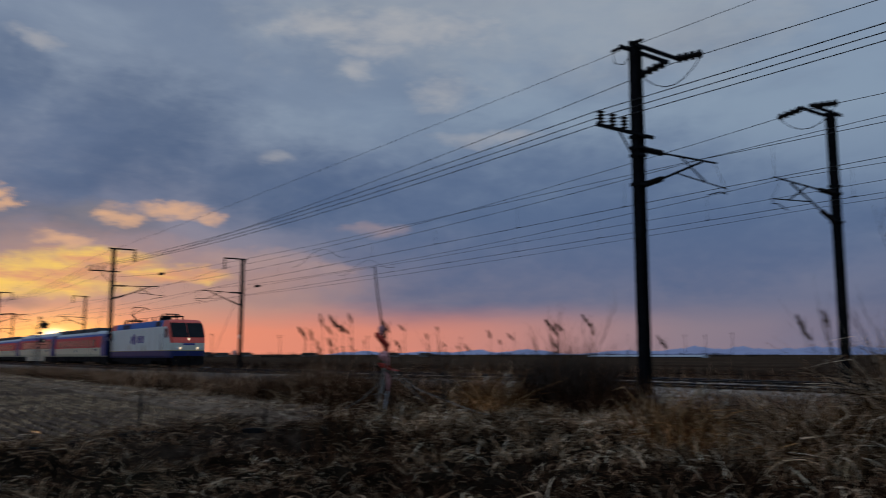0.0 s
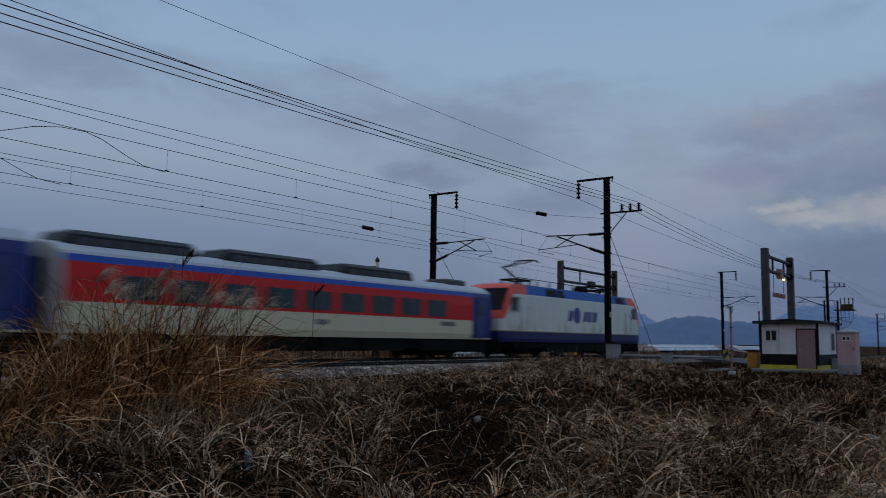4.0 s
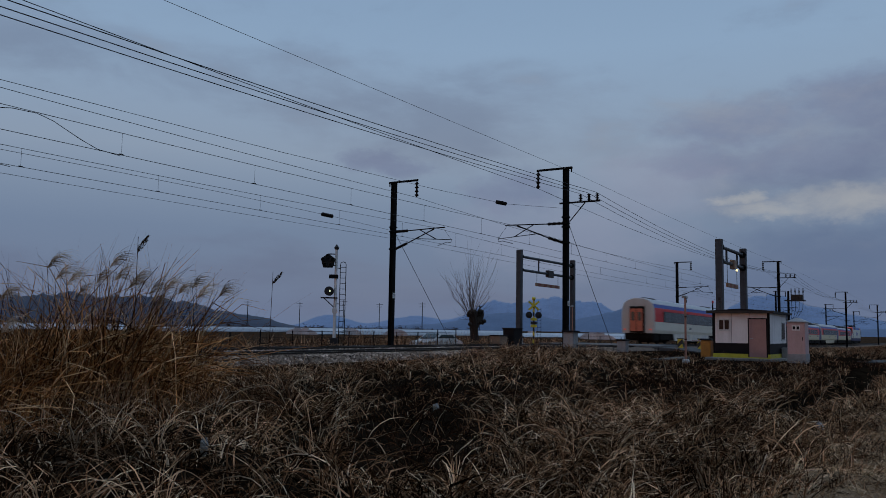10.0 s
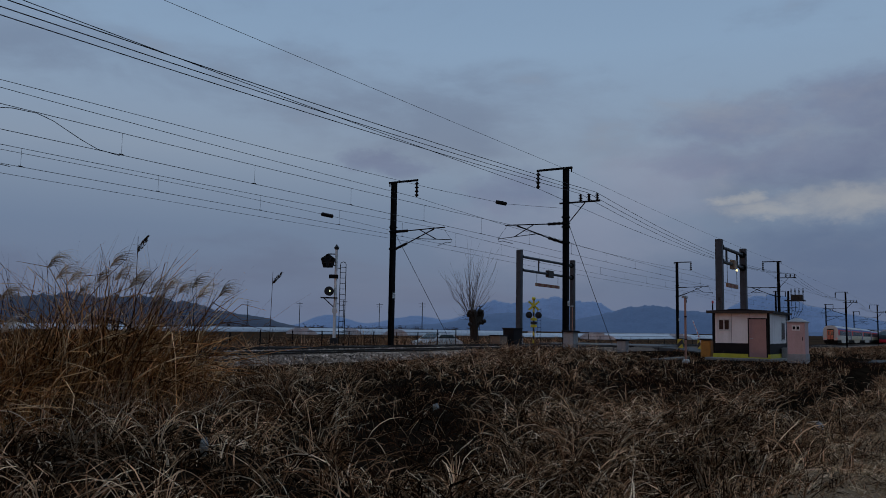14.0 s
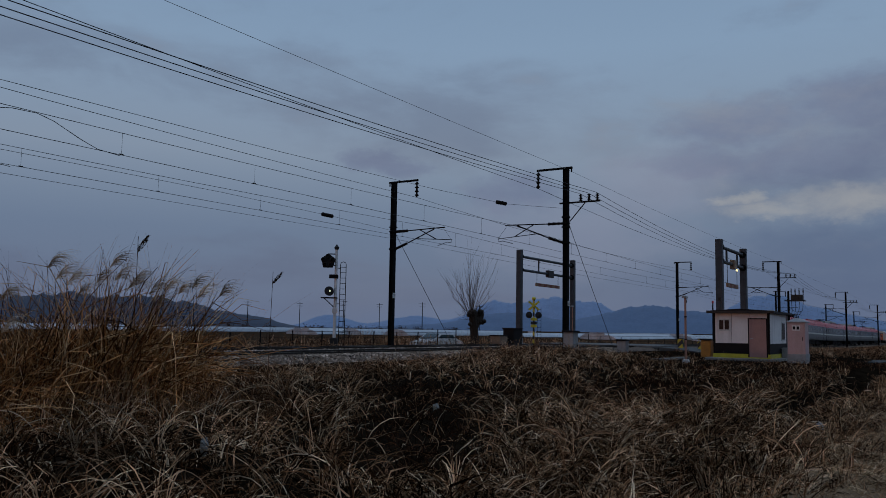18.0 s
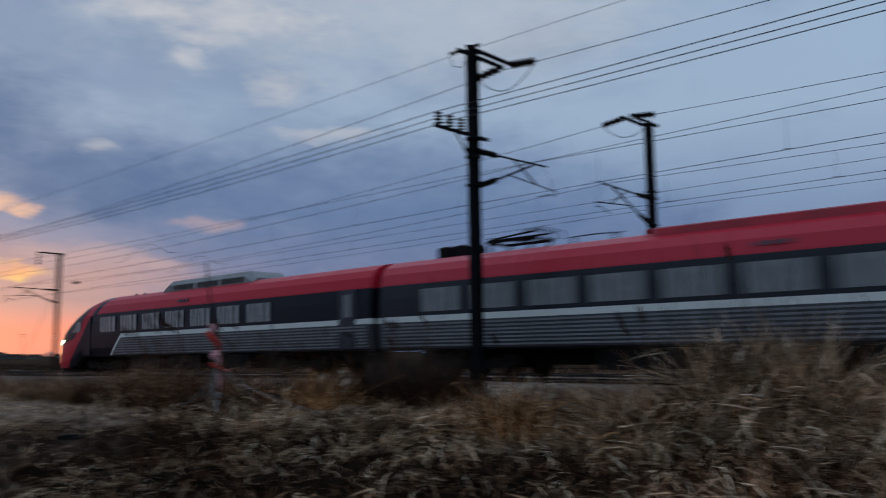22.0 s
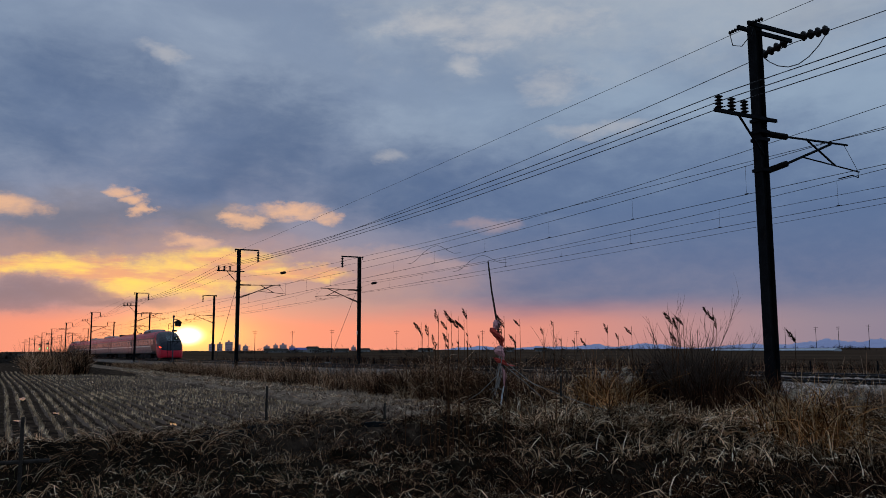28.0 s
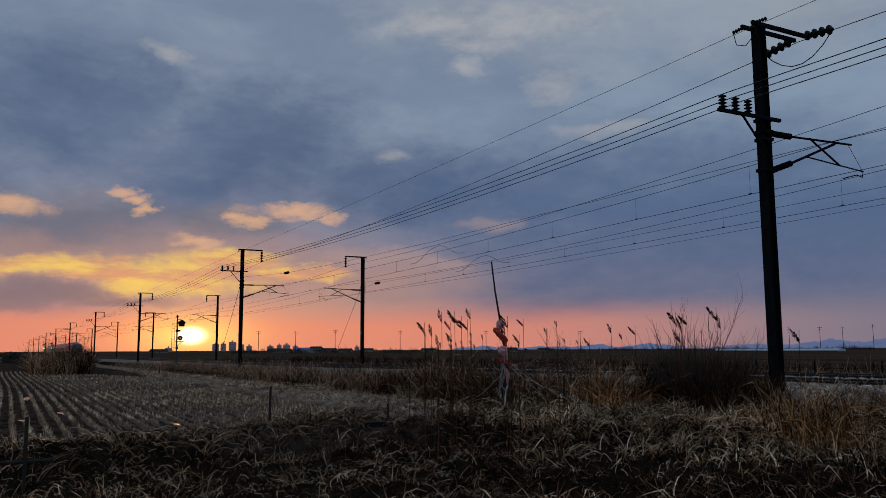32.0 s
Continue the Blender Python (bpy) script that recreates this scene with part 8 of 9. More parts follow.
sward("near_tangle", 2604, (2.0, 14, 3.2, 9.5), (0.35, 0.85), (0.01085, 0.01775), PALEGRASS, "long tangled straw blades close by", lambda x, y: off_ditch(x, y) * (1 - 0.8 * dark_hollow(x, y)) * np.clip(0.4 + 1.0 * wave(x, y, 0.3, 16), 0.03, 1), curl=(0.8, 3.2), tilt=(0.2, 1.4), seg=7, clump=0.3)
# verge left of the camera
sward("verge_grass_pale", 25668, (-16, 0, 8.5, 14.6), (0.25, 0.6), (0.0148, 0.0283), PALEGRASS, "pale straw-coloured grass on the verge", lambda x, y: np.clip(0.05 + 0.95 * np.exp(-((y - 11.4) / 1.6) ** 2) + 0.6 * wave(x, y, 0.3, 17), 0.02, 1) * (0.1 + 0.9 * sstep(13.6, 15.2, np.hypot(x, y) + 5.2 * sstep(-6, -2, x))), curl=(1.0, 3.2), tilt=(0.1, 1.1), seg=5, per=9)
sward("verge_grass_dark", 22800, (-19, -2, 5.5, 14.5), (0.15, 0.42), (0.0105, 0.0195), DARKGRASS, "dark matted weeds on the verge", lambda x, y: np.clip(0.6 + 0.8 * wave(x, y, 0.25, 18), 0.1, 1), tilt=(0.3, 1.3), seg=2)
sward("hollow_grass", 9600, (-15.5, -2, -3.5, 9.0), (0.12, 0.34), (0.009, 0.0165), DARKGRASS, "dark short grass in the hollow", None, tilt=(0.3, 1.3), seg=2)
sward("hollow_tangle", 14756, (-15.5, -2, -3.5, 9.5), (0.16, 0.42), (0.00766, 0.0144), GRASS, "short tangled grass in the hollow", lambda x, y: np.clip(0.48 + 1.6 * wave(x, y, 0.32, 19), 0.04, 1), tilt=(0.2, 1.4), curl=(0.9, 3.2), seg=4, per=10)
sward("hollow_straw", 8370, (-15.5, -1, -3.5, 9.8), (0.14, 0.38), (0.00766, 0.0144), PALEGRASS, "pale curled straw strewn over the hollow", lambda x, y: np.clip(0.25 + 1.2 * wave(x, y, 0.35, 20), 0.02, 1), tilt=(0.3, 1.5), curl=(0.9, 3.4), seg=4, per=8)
sward("green_tufts", 9000, (-13.5, -4, -3.0, 4.5), (0.1, 0.28), (0.005, 0.010), GREENGRASS, "dull green winter grass tufts", lambda x, y: np.clip(0.25 + 1.2 * wave(x, y, 0.3, 23), 0.0, 1), tilt=(0.2, 1.0), seg=2)
sward("hollow_curls", 3627, (-15, -1, -2.5, 10.5), (0.22, 0.5), (0.00766, 0.0134), PALEGRASS, "bent straw blades standing in the hollow", lambda x, y: np.clip(0.12 + 1.1 * wave(x, y, 0.22, 29), 0.0, 1), tilt=(0.1, 1.2), curl=(0.8, 3.2), seg=6, clump=0.25, per=6)
sward("bund_crest_straw", 9000, (-17.5, -12.5, -2.0, 9.0), (0.08, 0.26), (0.009, 0.017), PALEGRASS, "pale straw along the top of the paddy's edge", lambda x, y: np.exp(-((x - bund_x(y) + 0.55) / 0.35) ** 2), tilt=(0.5, 1.5), curl=(0.3, 2.0), seg=2)
sward("edge_straw", 24000, (-17.5, -9.4, -1.5, 13.0), (0.15, 0.5), (0.005, 0.011), GRASS, "straw hanging over the paddy's edge", lambda x, y: 0.6 * np.exp(-((x - bund_x(y) + 0.1) / 0.45) ** 2), tilt=(0.6, 1.5), curl=(0.6, 2.0), lift=0.03, seg=4)
sward("hollow_litter", 37500, (-15.5, -5.5, -3.0, 9.5), (0.12, 0.36), (0.00612, 0.0116), PALEGRASS, "pale fine grass matted in the hollow by the paddy", lambda x, y: np.clip(0.5 + 1.2 * wave(x, y, 0.4, 65), 0.03, 1) * (0.25 + 0.75 * sstep(8.5, 6.0, y + 0.5 * (x + 10))), tilt=(0.3, 1.5), curl=(0.8, 3.2), seg=4, per=9)
sward("bund_face_straw", 16800, (-17.0, -10.5, -2.0, 11.0), (0.14, 0.4), (0.00675, 0.012), GRASS, "brown straw over the bank of the paddy", lambda x, y: np.exp(-((x - bund_x(y) - 0.35) / 0.6) ** 2), tilt=(0.4, 1.5), curl=(0.5, 2.6), seg=4, per=8)
# trodden path
sward("path_grass", 48000, (5.0, 34, -4.5, 2.2), (0.08, 0.28), (0.005, 0.010), PATHGRASS, "short pale trodden grass on the path", lambda x, y: np.clip(0.6 + 0.6 * wave(x, y, 0.5, 27), 0.05, 1), tilt=(0.4, 1.45), curl=(0.3, 2.0), seg=2)
sward("path_matted", 12000, (5.0, 32, -4.5, 2.6), (0.15, 0.4), (0.006, 0.010), GRASS, "matted brown grass on the path", lambda x, y: np.clip(0.3 + 0.9 * wave(x, y, 0.35, 28), 0.0, 1), tilt=(0.6, 1.5), curl=(0.3, 1.6), seg=2)
sward("ditch_edge", 15000, (6, 36, 1.0, 5.0), (0.25, 0.6), (0.006, 0.012), GRASS, "brown grass overhanging the ditch", lambda x, y: np.clip(1.9 * ditch_off(x, y) - 0.45, 0.03, 1), curl=(0.6, 2.4), tilt=(0.1, 1.0), seg=4)
sward("path_near", 30000, (4.5, 15, -1.6, 3.1), (0.1, 0.32), (0.006, 0.012), PATHGRASS, "trodden straw on the path close by", lambda x, y: np.clip(0.5 + 0.9 * wave(x, y, 0.5, 26), 0.05, 1) * sstep(-0.45, -0.65, y - ditch_y(x)), tilt=(0.4, 1.5), curl=(0.5, 2.6), seg=4)
sward("path_near_brown", 8000, (4.5, 15, -1.6, 3.0), (0.1, 0.32), (0.006, 0.012), GRASS, "brown trodden grass on the path close by", lambda x, y: sstep(-0.45, -0.65, y - ditch_y(x)), tilt=(0.4, 1.5), curl=(0.5, 2.6), seg=4)
sward("ditch_weeds", 14000, (6.5, 38, 1.7, 4.3), (0.15, 0.45), (0.008, 0.015), DARKGRASS, "dark weeds down the sides of the ditch", lambda x, y: np.clip(1.8 * ditch_off(x, y) - 0.35, 0.06, 1), tilt=(0.1, 1.2), curl=(0.3, 2.2), seg=2)
sward("ditch_straw", 9000, (6.5, 38, 1.5, 4.6), (0.15, 0.45), (0.008, 0.015), GRASS, "brown straw hanging into the ditch", lambda x, y: np.clip(ditch_off(x, y) * 1.9 - 0.35, 0.05, 1), tilt=(0.1, 1.3), curl=(0.5, 2.6), seg=4)
sward("ditch_tufts", 8000, (7, 34, 1.2, 3.0), (0.2, 0.42), (0.006, 0.011), PATHGRASS, "pale tufts along the path's edge", lambda x, y: np.clip(0.3 + wave(x, y, 0.4, 30), 0, 1) * np.exp(-((y - ditch_y(x) + 0.4 + ditch_w(x)) / 0.4) ** 2), curl=(0.3, 2.0), tilt=(0.0, 0.8), clump=0.12, per=24, seg=2)


def tussocks(name, n, area, blades, length, width, material, label, keep=None, out=(0.05, 0.55), fall=(1.2, 2.4), seg=6):
    """Fountains of long arched blades, each from one root, leaning over their neighbours."""
    cx, cy = RNG.uniform(area[0], area[1], n), RNG.uniform(area[2], area[3], n)
    if keep is not None:
        ok = RNG.uniform(0, 1, n) < keep(cx, cy)
        cx, cy = cx[ok], cy[ok]
    n = len(cx)
    i = np.repeat(np.arange(n), RNG.integers(blades[0], blades[1], n))
    m = len(i)
    size, lean = RNG.uniform(0.65, 1.15, n), RNG.uniform(0, 6.3, n)
    a = np.where(RNG.uniform(0, 1, m) < 0.55, lean[i] + RNG.normal(0, 0.6, m), RNG.uniform(0, 6.3, m))
    r = np.abs(RNG.normal(0, 0.07, m))
    x, y = cx[i] + r * np.cos(a), cy[i] + r * np.sin(a)
    base = np.stack([x, y, ground_z(cx, cy)[i] - 0.03], 1)
    v, q = ribbons(base, RNG.uniform(*length, m) * size[i], RNG.uniform(*width, m), a, RNG.uniform(*out, m), RNG.uniform(*fall, m), seg, 0.15)
    return tagged(mesh_of(name, v, q, material), label, "grass", kind="stuff")


def bank_keep(x, y):
    return off_ditch(x, y) * (1 - 0.95 * dark_hollow(x, y)) * low_crest(x, y) * np.clip(0.6 + 0.9 * wave(x, y, 0.3, 61), 0.05, 1)


tussocks("bank_tussocks", 315, (1.5, 15, 3.4, 13.5), (14, 26), (0.45, 0.95), (0.00975, 0.01755), PALEGRASS, "arching tussocks of pale dead grass", bank_keep)
tussocks("bank_tussocks_brown", 390, (1.5, 30, 3.4, 15.6), (14, 26), (0.4, 0.85), (0.013, 0.0234), GRASS, "arching tussocks of brown dead grass", bank_keep, seg=5)
tussocks("bank_tussocks_far", 315, (14, 38, 3.2, 16.2), (16, 28), (0.35, 0.75), (0.0117, 0.0208), REDGRASS, "tussocks of russet grass along the bank", bank_keep, seg=4)
tussocks("crest_tussocks", 248, (10, 38, 11.5, 16.2), (16, 28), (0.3, 0.6), (0.013, 0.0234), PALEGRASS, "pale tussocks along the crest of the bank", bank_keep, (0.1, 0.9), (1.0, 2.4), 4)
tussocks("ditch_tussocks", 315, (6.0, 24, 2.0, 4.6), (14, 24), (0.3, 0.6), (0.013, 0.0234), PALEGRASS, "straw tussocks leaning into the ditch", lambda x, y: np.clip(2.2 * ditch_off(x, y) - 0.3, 0.03, 1), (0.2, 0.9), (1.0, 2.2), 5)
tussocks("lying_straw", 200, (2, 16, 3.4, 9.5), (7, 14), (0.6, 1.1), (0.0075, 0.012), PALEGRASS, "long straw blades lying over the bank", bank_keep, (0.9, 1.4), (0.0, 0.9), 6)
tussocks("verge_tussocks", 315, (-16.5, -2, 8.8, 14.8), (16, 30), (0.35, 0.75), (0.0117, 0.0208), PALEGRASS, "pale tussocks along the verge", lambda x, y: sstep(14.2, 15.6, np.hypot(x, y) + 5.2 * sstep(-6, -2, x)) + 0.03, (0.05, 0.6), (1.0, 2.4), 5)
tussocks("hollow_tussocks", 260, (-14.5, -2, 0.0, 11.5), (14, 26), (0.3, 0.65), (0.007, 0.012), DARKGRASS, "dark tussocks in the hollow", lambda x, y: np.clip(0.3 + 1.2 * wave(x, y, 0.3, 62), 0, 1), seg=5)
tussocks("bund_straw", 900, (-16.5, -9.5, -1.0, 12.5), (14, 26), (0.4, 0.8), (0.006, 0.010), GRASS, "straw hanging down the side of the paddy's edge", lambda x, y: np.exp(-((x - bund_x(y) - 0.1) / 0.35) ** 2), (0.3, 0.9), (1.2, 2.2), 5)
# brush along the foot of the line, by the paddy
sward("line_brush", 44000, (-100, -17, 10.6, 15.2), (0.4, 0.95), (0.010, 0.022), REDGRASS, "russet brush at the foot of the line", lambda x, y: np.clip(0.4 + 1.3 * wave(x, y * 0.5, 0.11, 33), 0.05, 1) * sstep(10.8, 12.0, y), tilt=(0.02, 0.7), curl=(0.2, 1.6), clump=0.3, per=22, seg=2)
sward("line_weeds", 24000, (-70, -16, 10.6, 16.2), (0.25, 0.7), (0.008, 0.016), DARKGRASS, "dark weeds at the foot of the line", lambda x, y: np.clip(0.5 + 0.8 * wave(x, y, 0.12, 34), 0.05, 1), tilt=(0.1, 0.9), seg=2)
sward("line_straw", 30000, (-70, -15, 8.0, 12.6), (0.10, 0.28), (0.012, 0.024), PALEGRASS, "straw on the slope at the paddy's far edge", lambda x, y: np.clip(0.55 + 0.8 * wave(x, y, 0.2, 35), 0.02, 1) * sstep(-0.1, 0.4, y - paddy_end(x)), tilt=(0.3, 1.3), seg=2)
sward("line_reeds", 16000, (-78, -17, 12.4, 15.8), (0.5, 1.15), (0.014, 0.030), REDGRASS, "tall russet brush hiding the ballast", lambda x, y: np.clip(0.55 + 1.0 * wave(x, y * 0.5, 0.13, 66), 0.08, 1), tilt=(0.02, 0.7), curl=(0.2, 1.6), clump=0.3, per=20, seg=2)
sward("shoulder_brush", 9000, (-21, -2, 14.6, 16.8), (0.5, 1.05), (0.009, 0.018), REDGRASS, "russet brush at the edge of the ballast", lambda x, y: np.clip(0.55 + 0.9 * wave(x, y, 0.3, 67), 0.15, 1), tilt=(0.02, 0.6), curl=(0.3, 1.6), seg=4)
sward("shoulder_brush_pale", 2600, (-21, -2, 14.4, 16.6), (0.35, 0.8), (0.009, 0.018), PALEGRASS, "pale bent stalks at the edge of the ballast", None, tilt=(0.05, 1.0), curl=(0.4, 2.4), seg=5)
# beyond the tracks
sward("far_verge_weeds", 30000, (-60, 95, 27.2, 34.0), (0.4, 1.0), (0.012, 0.024), REDGRASS, "brown weeds beyond the line", lambda x, y: np.clip(0.35 + 0.9 * wave(x, y, 0.1, 41), 0.03, 1) * (1 - sstep(48, 52, x) * sstep(74, 70, x)), tilt=(0.02, 0.6), seg=2)
sward("fence_weeds", 18000, (-40, 52, 28.6, 32.6), (0.7, 1.5), (0.012, 0.024), REDGRASS, "tall brown weeds along the field fence", lambda x, y: np.clip(0.3 + 1.1 * wave(x, y, 0.08, 46), 0.02, 1), tilt=(0.0, 0.45), curl=(0.1, 1.2), seg=2)
sward("far_field_weeds", 26000, (-20, 100, 33.0, 62.0), (0.6, 1.3), (0.02, 0.045), REDGRASS, "brown weeds over the fallow field", lambda x, y: np.clip(0.3 + 1.1 * wave(x * 0.4, y, 0.09, 44), 0.02, 1) * (1 - sstep(50, 54, x) * sstep(78, 74, x)), tilt=(0.02, 0.9), seg=2)
sward("orchard_rows", 16000, (-150, -12, 31.0, 62.0), (0.5, 1.3), (0.03, 0.06), DARKGRASS, "dark rows of leafless low vines beyond the line", lambda x, y: 0.2 + 0.8 * (np.sin(y * 1.6) > 0.2), tilt=(0.0, 0.5), seg=2)
sward("hut_weeds", 14000, (36, 60, 3.0, 16.0), (0.1, 0.35), (0.010, 0.018), DARKGRASS, "low weeds round the hut", lambda x, y: np.clip(0.4 + wave(x, y, 0.2, 43), 0.0, 1) * (1 - sstep(46.4, 46.9, x) * sstep(8.2, 8.6, y) * sstep(12.6, 12.2, y)) * (1 - sstep(53, 53.4, x)), seg=2)
sward("far_bank_grass", 24000, (52, 140, 1.0, 17.0), (0.2, 0.5), (0.015, 0.032), GRASS, "dry grass on the bank beyond the crossing", lambda x, y: 1 - sstep(53.0, 53.6, x) * sstep(60.0, 59.4, x), seg=2)
sward("far_bank_weeds", 12000, (36, 140, -2.0, 16.0), (0.15, 0.4), (0.015, 0.03), REDGRASS, "brown weeds on the bank beyond the crossing", lambda x, y: (1 - sstep(53.0, 53.6, x) * sstep(60.0, 59.4, x)) * (1 - sstep(45.0, 46.5, x) * sstep(7.5, 8.2, y) * sstep(13.0, 12.4, y) * sstep(53, 52.4, x)), seg=2)
sward("far_verge_straw", 14000, (-60, 95, 27.2, 34.0), (0.4, 0.9), (0.012, 0.024), PALEGRASS, "pale straw beyond the line", lambda x, y: np.clip(0.2 + 1.1 * wave(x, y, 0.12, 45), 0.01, 1) * (1 - sstep(48, 52, x) * sstep(74, 70, x)), tilt=(0.05, 0.9), seg=2)


def stubble():
    """Rows of cut rice along the line, each on its low ridge of mud."""
    pitch, rows, o = 0.31, [], 0
    quads = []
    for i in range(78):
        yc = -16 + pitch * i
        xs_ = np.arange(-13.4, -72.0, -0.55)
        yy = yc + 0.10 * np.sin(xs_ * 0.12) + RNG.normal(0, 0.018, len(xs_))
        ok = (xs_ < bund_x(yy) - 0.9) & (yy < paddy_end(xs_) - 0.25)
        xs_, yy = xs_[ok], yy[ok]
        if len(xs_) < 3:
            continue
        z = ground_z(xs_, yy)
        h = RNG.uniform(0.03, 0.075, len(xs_))
        w = RNG.uniform(0.06, 0.09, len(xs_))
        rows.append(np.stack([np.stack([xs_, yy + d * w, z + e * h - 0.012], 1) for d, e in ((-1, 0), (-0.35, 1), (0.4, 0.9), (1, 0))], 1).reshape(-1, 3))
        n = len(xs_)
        a = o + 4 * np.arange(n - 1)
        for k in range(3):
            quads.append(np.stack([a + k, a + k + 1, a + k + 5, a + k + 4], 1))
        o += 4 * n
    tagged(mesh_of("paddy_ridges", np.concatenate(rows), np.concatenate(quads), MUD), "low muddy ridges under the rows of stubble", "soil", kind="stuff")
    for name, x0, x1, step, per in (("rice_stubble", -13.6, -34.0, 0.17, 7), ("rice_stubble_far", -34.0, -72.0, 0.4, 4)):
        X, Y = np.meshgrid(np.arange(x0, x1, -step), -16 + pitch * np.arange(78))
        Y = Y.ravel() + 0.10 * np.sin(X.ravel() * 0.12) + RNG.normal(0, 0.012, X.size)
        X = X.ravel() + RNG.normal(0, 0.04, X.size)
        inside = (X < bund_x(Y) - 0.85) & (Y < paddy_end(X) - 0.2)
        ok = inside & (RNG.uniform(0, 1, X.size) < np.clip(0.85 + 0.5 * wave(X, Y, 0.12, 37), 0.3, 0.97))
        X, Y = np.repeat(X[ok], per), np.repeat(Y[ok], per)
        n = len(X)
        X, Y = X + RNG.normal(0, 0.035, n), Y + RNG.normal(0, 0.016, n)
        base = np.stack([X, Y, ground_z(X, Y) + 0.01], 1)
        far = np.clip(-X / 17, 1, 3)
        v, q = ribbons(base, RNG.uniform(0.06, 0.15, n), RNG.uniform(0.008, 0.014, n) * far, RNG.choice([0.0, math.pi], n) + RNG.normal(0, 0.5, n), RNG.uniform(0.0, 0.8, n), RNG.uniform(-0.3, 1.0, n), 2)
        tagged(mesh_of(name, v, q, STUBBLE), "rows of cut rice stubble on the paddy", "stubble", kind="stuff")


stubble()


def feather(p, way, length, n, rng):
    """A one-sided plume: fine strands that rise from the tip of the stem and droop together towards way."""
    t = rng.uniform(0, 1, n)
    c = np.stack([p[0] + np.cos(way) * 0.07 * t, p[1] + np.sin(way) * 0.07 * t, p[2] - 0.10 * (1 - t) + 0.03 * t], 1)
    return ribbons(c, length * rng.uniform(0.65, 1.1, n) * (0.75 + 0.35 * t), rng.uniform(0.004, 0.007, n), way + rng.normal(0, 0.45, n), rng.uniform(0.35, 1.15, n), rng.uniform(1.3, 2.3, n), 6, 0.0)


def joined(sets):
    vs, qs, o = [], [], 0
    for v, q in sets:
        vs.append(v)
        qs.append(q + o)
        o += len(v)
    return np.concatenate(vs), np.concatenate(qs)


def silvergrass(x, y, spread, n_leaf, plumes, seed, label, leaf=None):
    """A clump of silvergrass: arching leaves, stems, and drooping plumes at given (dx, dy, height, heading)."""
    rng = np.random.default_rng(seed)
    g = float(ground_z(x, y))
    t = thing("silvergrass_clump", pose(x, y, g), label, "reeds", "clumps of silvergrass")
    r, a = np.abs(rng.normal(0, spread[0], n_leaf)), rng.uniform(0, 6.3, n_leaf)
    px, py = spread[2] * rng.uniform(-1, 1, n_leaf) * spread[1] + 0.25 * r * np.cos(a), spread[3] * rng.uniform(-1, 1, n_leaf) * spread[1] + 0.25 * r * np.sin(a)
    base = np.stack([px, py, np.full(n_leaf, -0.05)], 1)
    v, q = ribbons(base, rng.uniform(1.25, 2.75, n_leaf) * (1.0 if spread[2] > 1.2 else 0.85 if spread[2] > 1.1 else 0.62), rng.uniform(0.012, 0.030, n_leaf), np.where(rng.uniform(0, 1, n_leaf) < 0.3, rng.normal(-0.7, 0.7, n_leaf), rng.uniform(0, 6.3, n_leaf)), rng.uniform(0.0, 0.6, n_leaf), rng.uniform(0.3, 2.4, n_leaf) ** 1.5, 7)
    ob = mesh_of("leaves", v, q, leaf or SILVERLEAF)
    ob.parent = t
    tagged(ob, "tangle of dry leaves", kind="stuff")
    for dx, dy, h, way, ln in plumes:
        bm = bmesh.new()
        bx, by = dx * 0.7 - 0.15 * math.cos(way), dy * 0.7
        tube(bm, [(bx, by, -0.05), (bx * 0.8 + dx * 0.2, by * 0.8 + dy * 0.2, h * 0.5), (dx, dy, h)], 0.006, 4, 0.6)
        s = part("stem", bm, PALEGRASS, t)
        v, q = feather((dx, dy, h - 0.02), way, ln * 0.95, 70, rng)
        ob = mesh_of("plume", v, q, PLUME)
        ob.parent = s
        tagged(ob, "drooping silver-tan plume")


rr = random.Random(3)
HEAD = -0.95
plume_list = []
for azp, hz, ln in ((28.9, 1.72, 0.5), (31.4, 2.20, 0.5), (31.9, 2.0, 0.45), (32.6, 1.95, 0.4), (34.3, 2.02, 0.4), (35.1, 2.22, 0.45), (35.4, 2.05, 0.45), (36.2, 1.9, 0.4), (36.6, 2.0, 0.35), (37.6, 1.88, 0.4), (38.6, 1.95, 0.35), (39.4, 1.9, 0.42), (40.3, 2.0, 0.42), (40.6, 1.82, 0.4), (42.0, 1.86, 0.4), (33.2, 1.8, 0.35), (38.0, 1.7, 0.3)):
    d = 12.6 + rr.uniform(-0.5, 0.5)
    plume_list.append((d * math.sin(radians(azp)) - 7.2, d * math.cos(radians(azp)) - 10.3, hz - 0.02, HEAD + rr.uniform(-0.3, 0.3), ln * rr.uniform(0.85, 1.1)))
silvergrass(7.2, 10.3, (0.5, 1.0, 1.25, -0.75), 2000, plume_list, 51, "tall russet silvergrass clump with drooping pale plumes")
silvergrass(5.0, 9.6, (0.4, 1.0, 0.7, 0.5), 900, [(-0.3, 0.2, 1.4, HEAD, 0.35), (0.35, 0.0, 1.3, HEAD, 0.3)], 52, "russet silvergrass clump beside the larger one")
silvergrass(-4.7, 12.3, (0.5, 1.0, 1.15, 0.5), 2800, [(-0.5, 0.2, 1.3, 0.4, 0.3), (0.3, 0.1, 1.45, 0.2, 0.3), (0.8, 0.0, 1.2, 0.0, 0.3)], 53, "pale brown silvergrass clump on the verge", PALEGRASS)
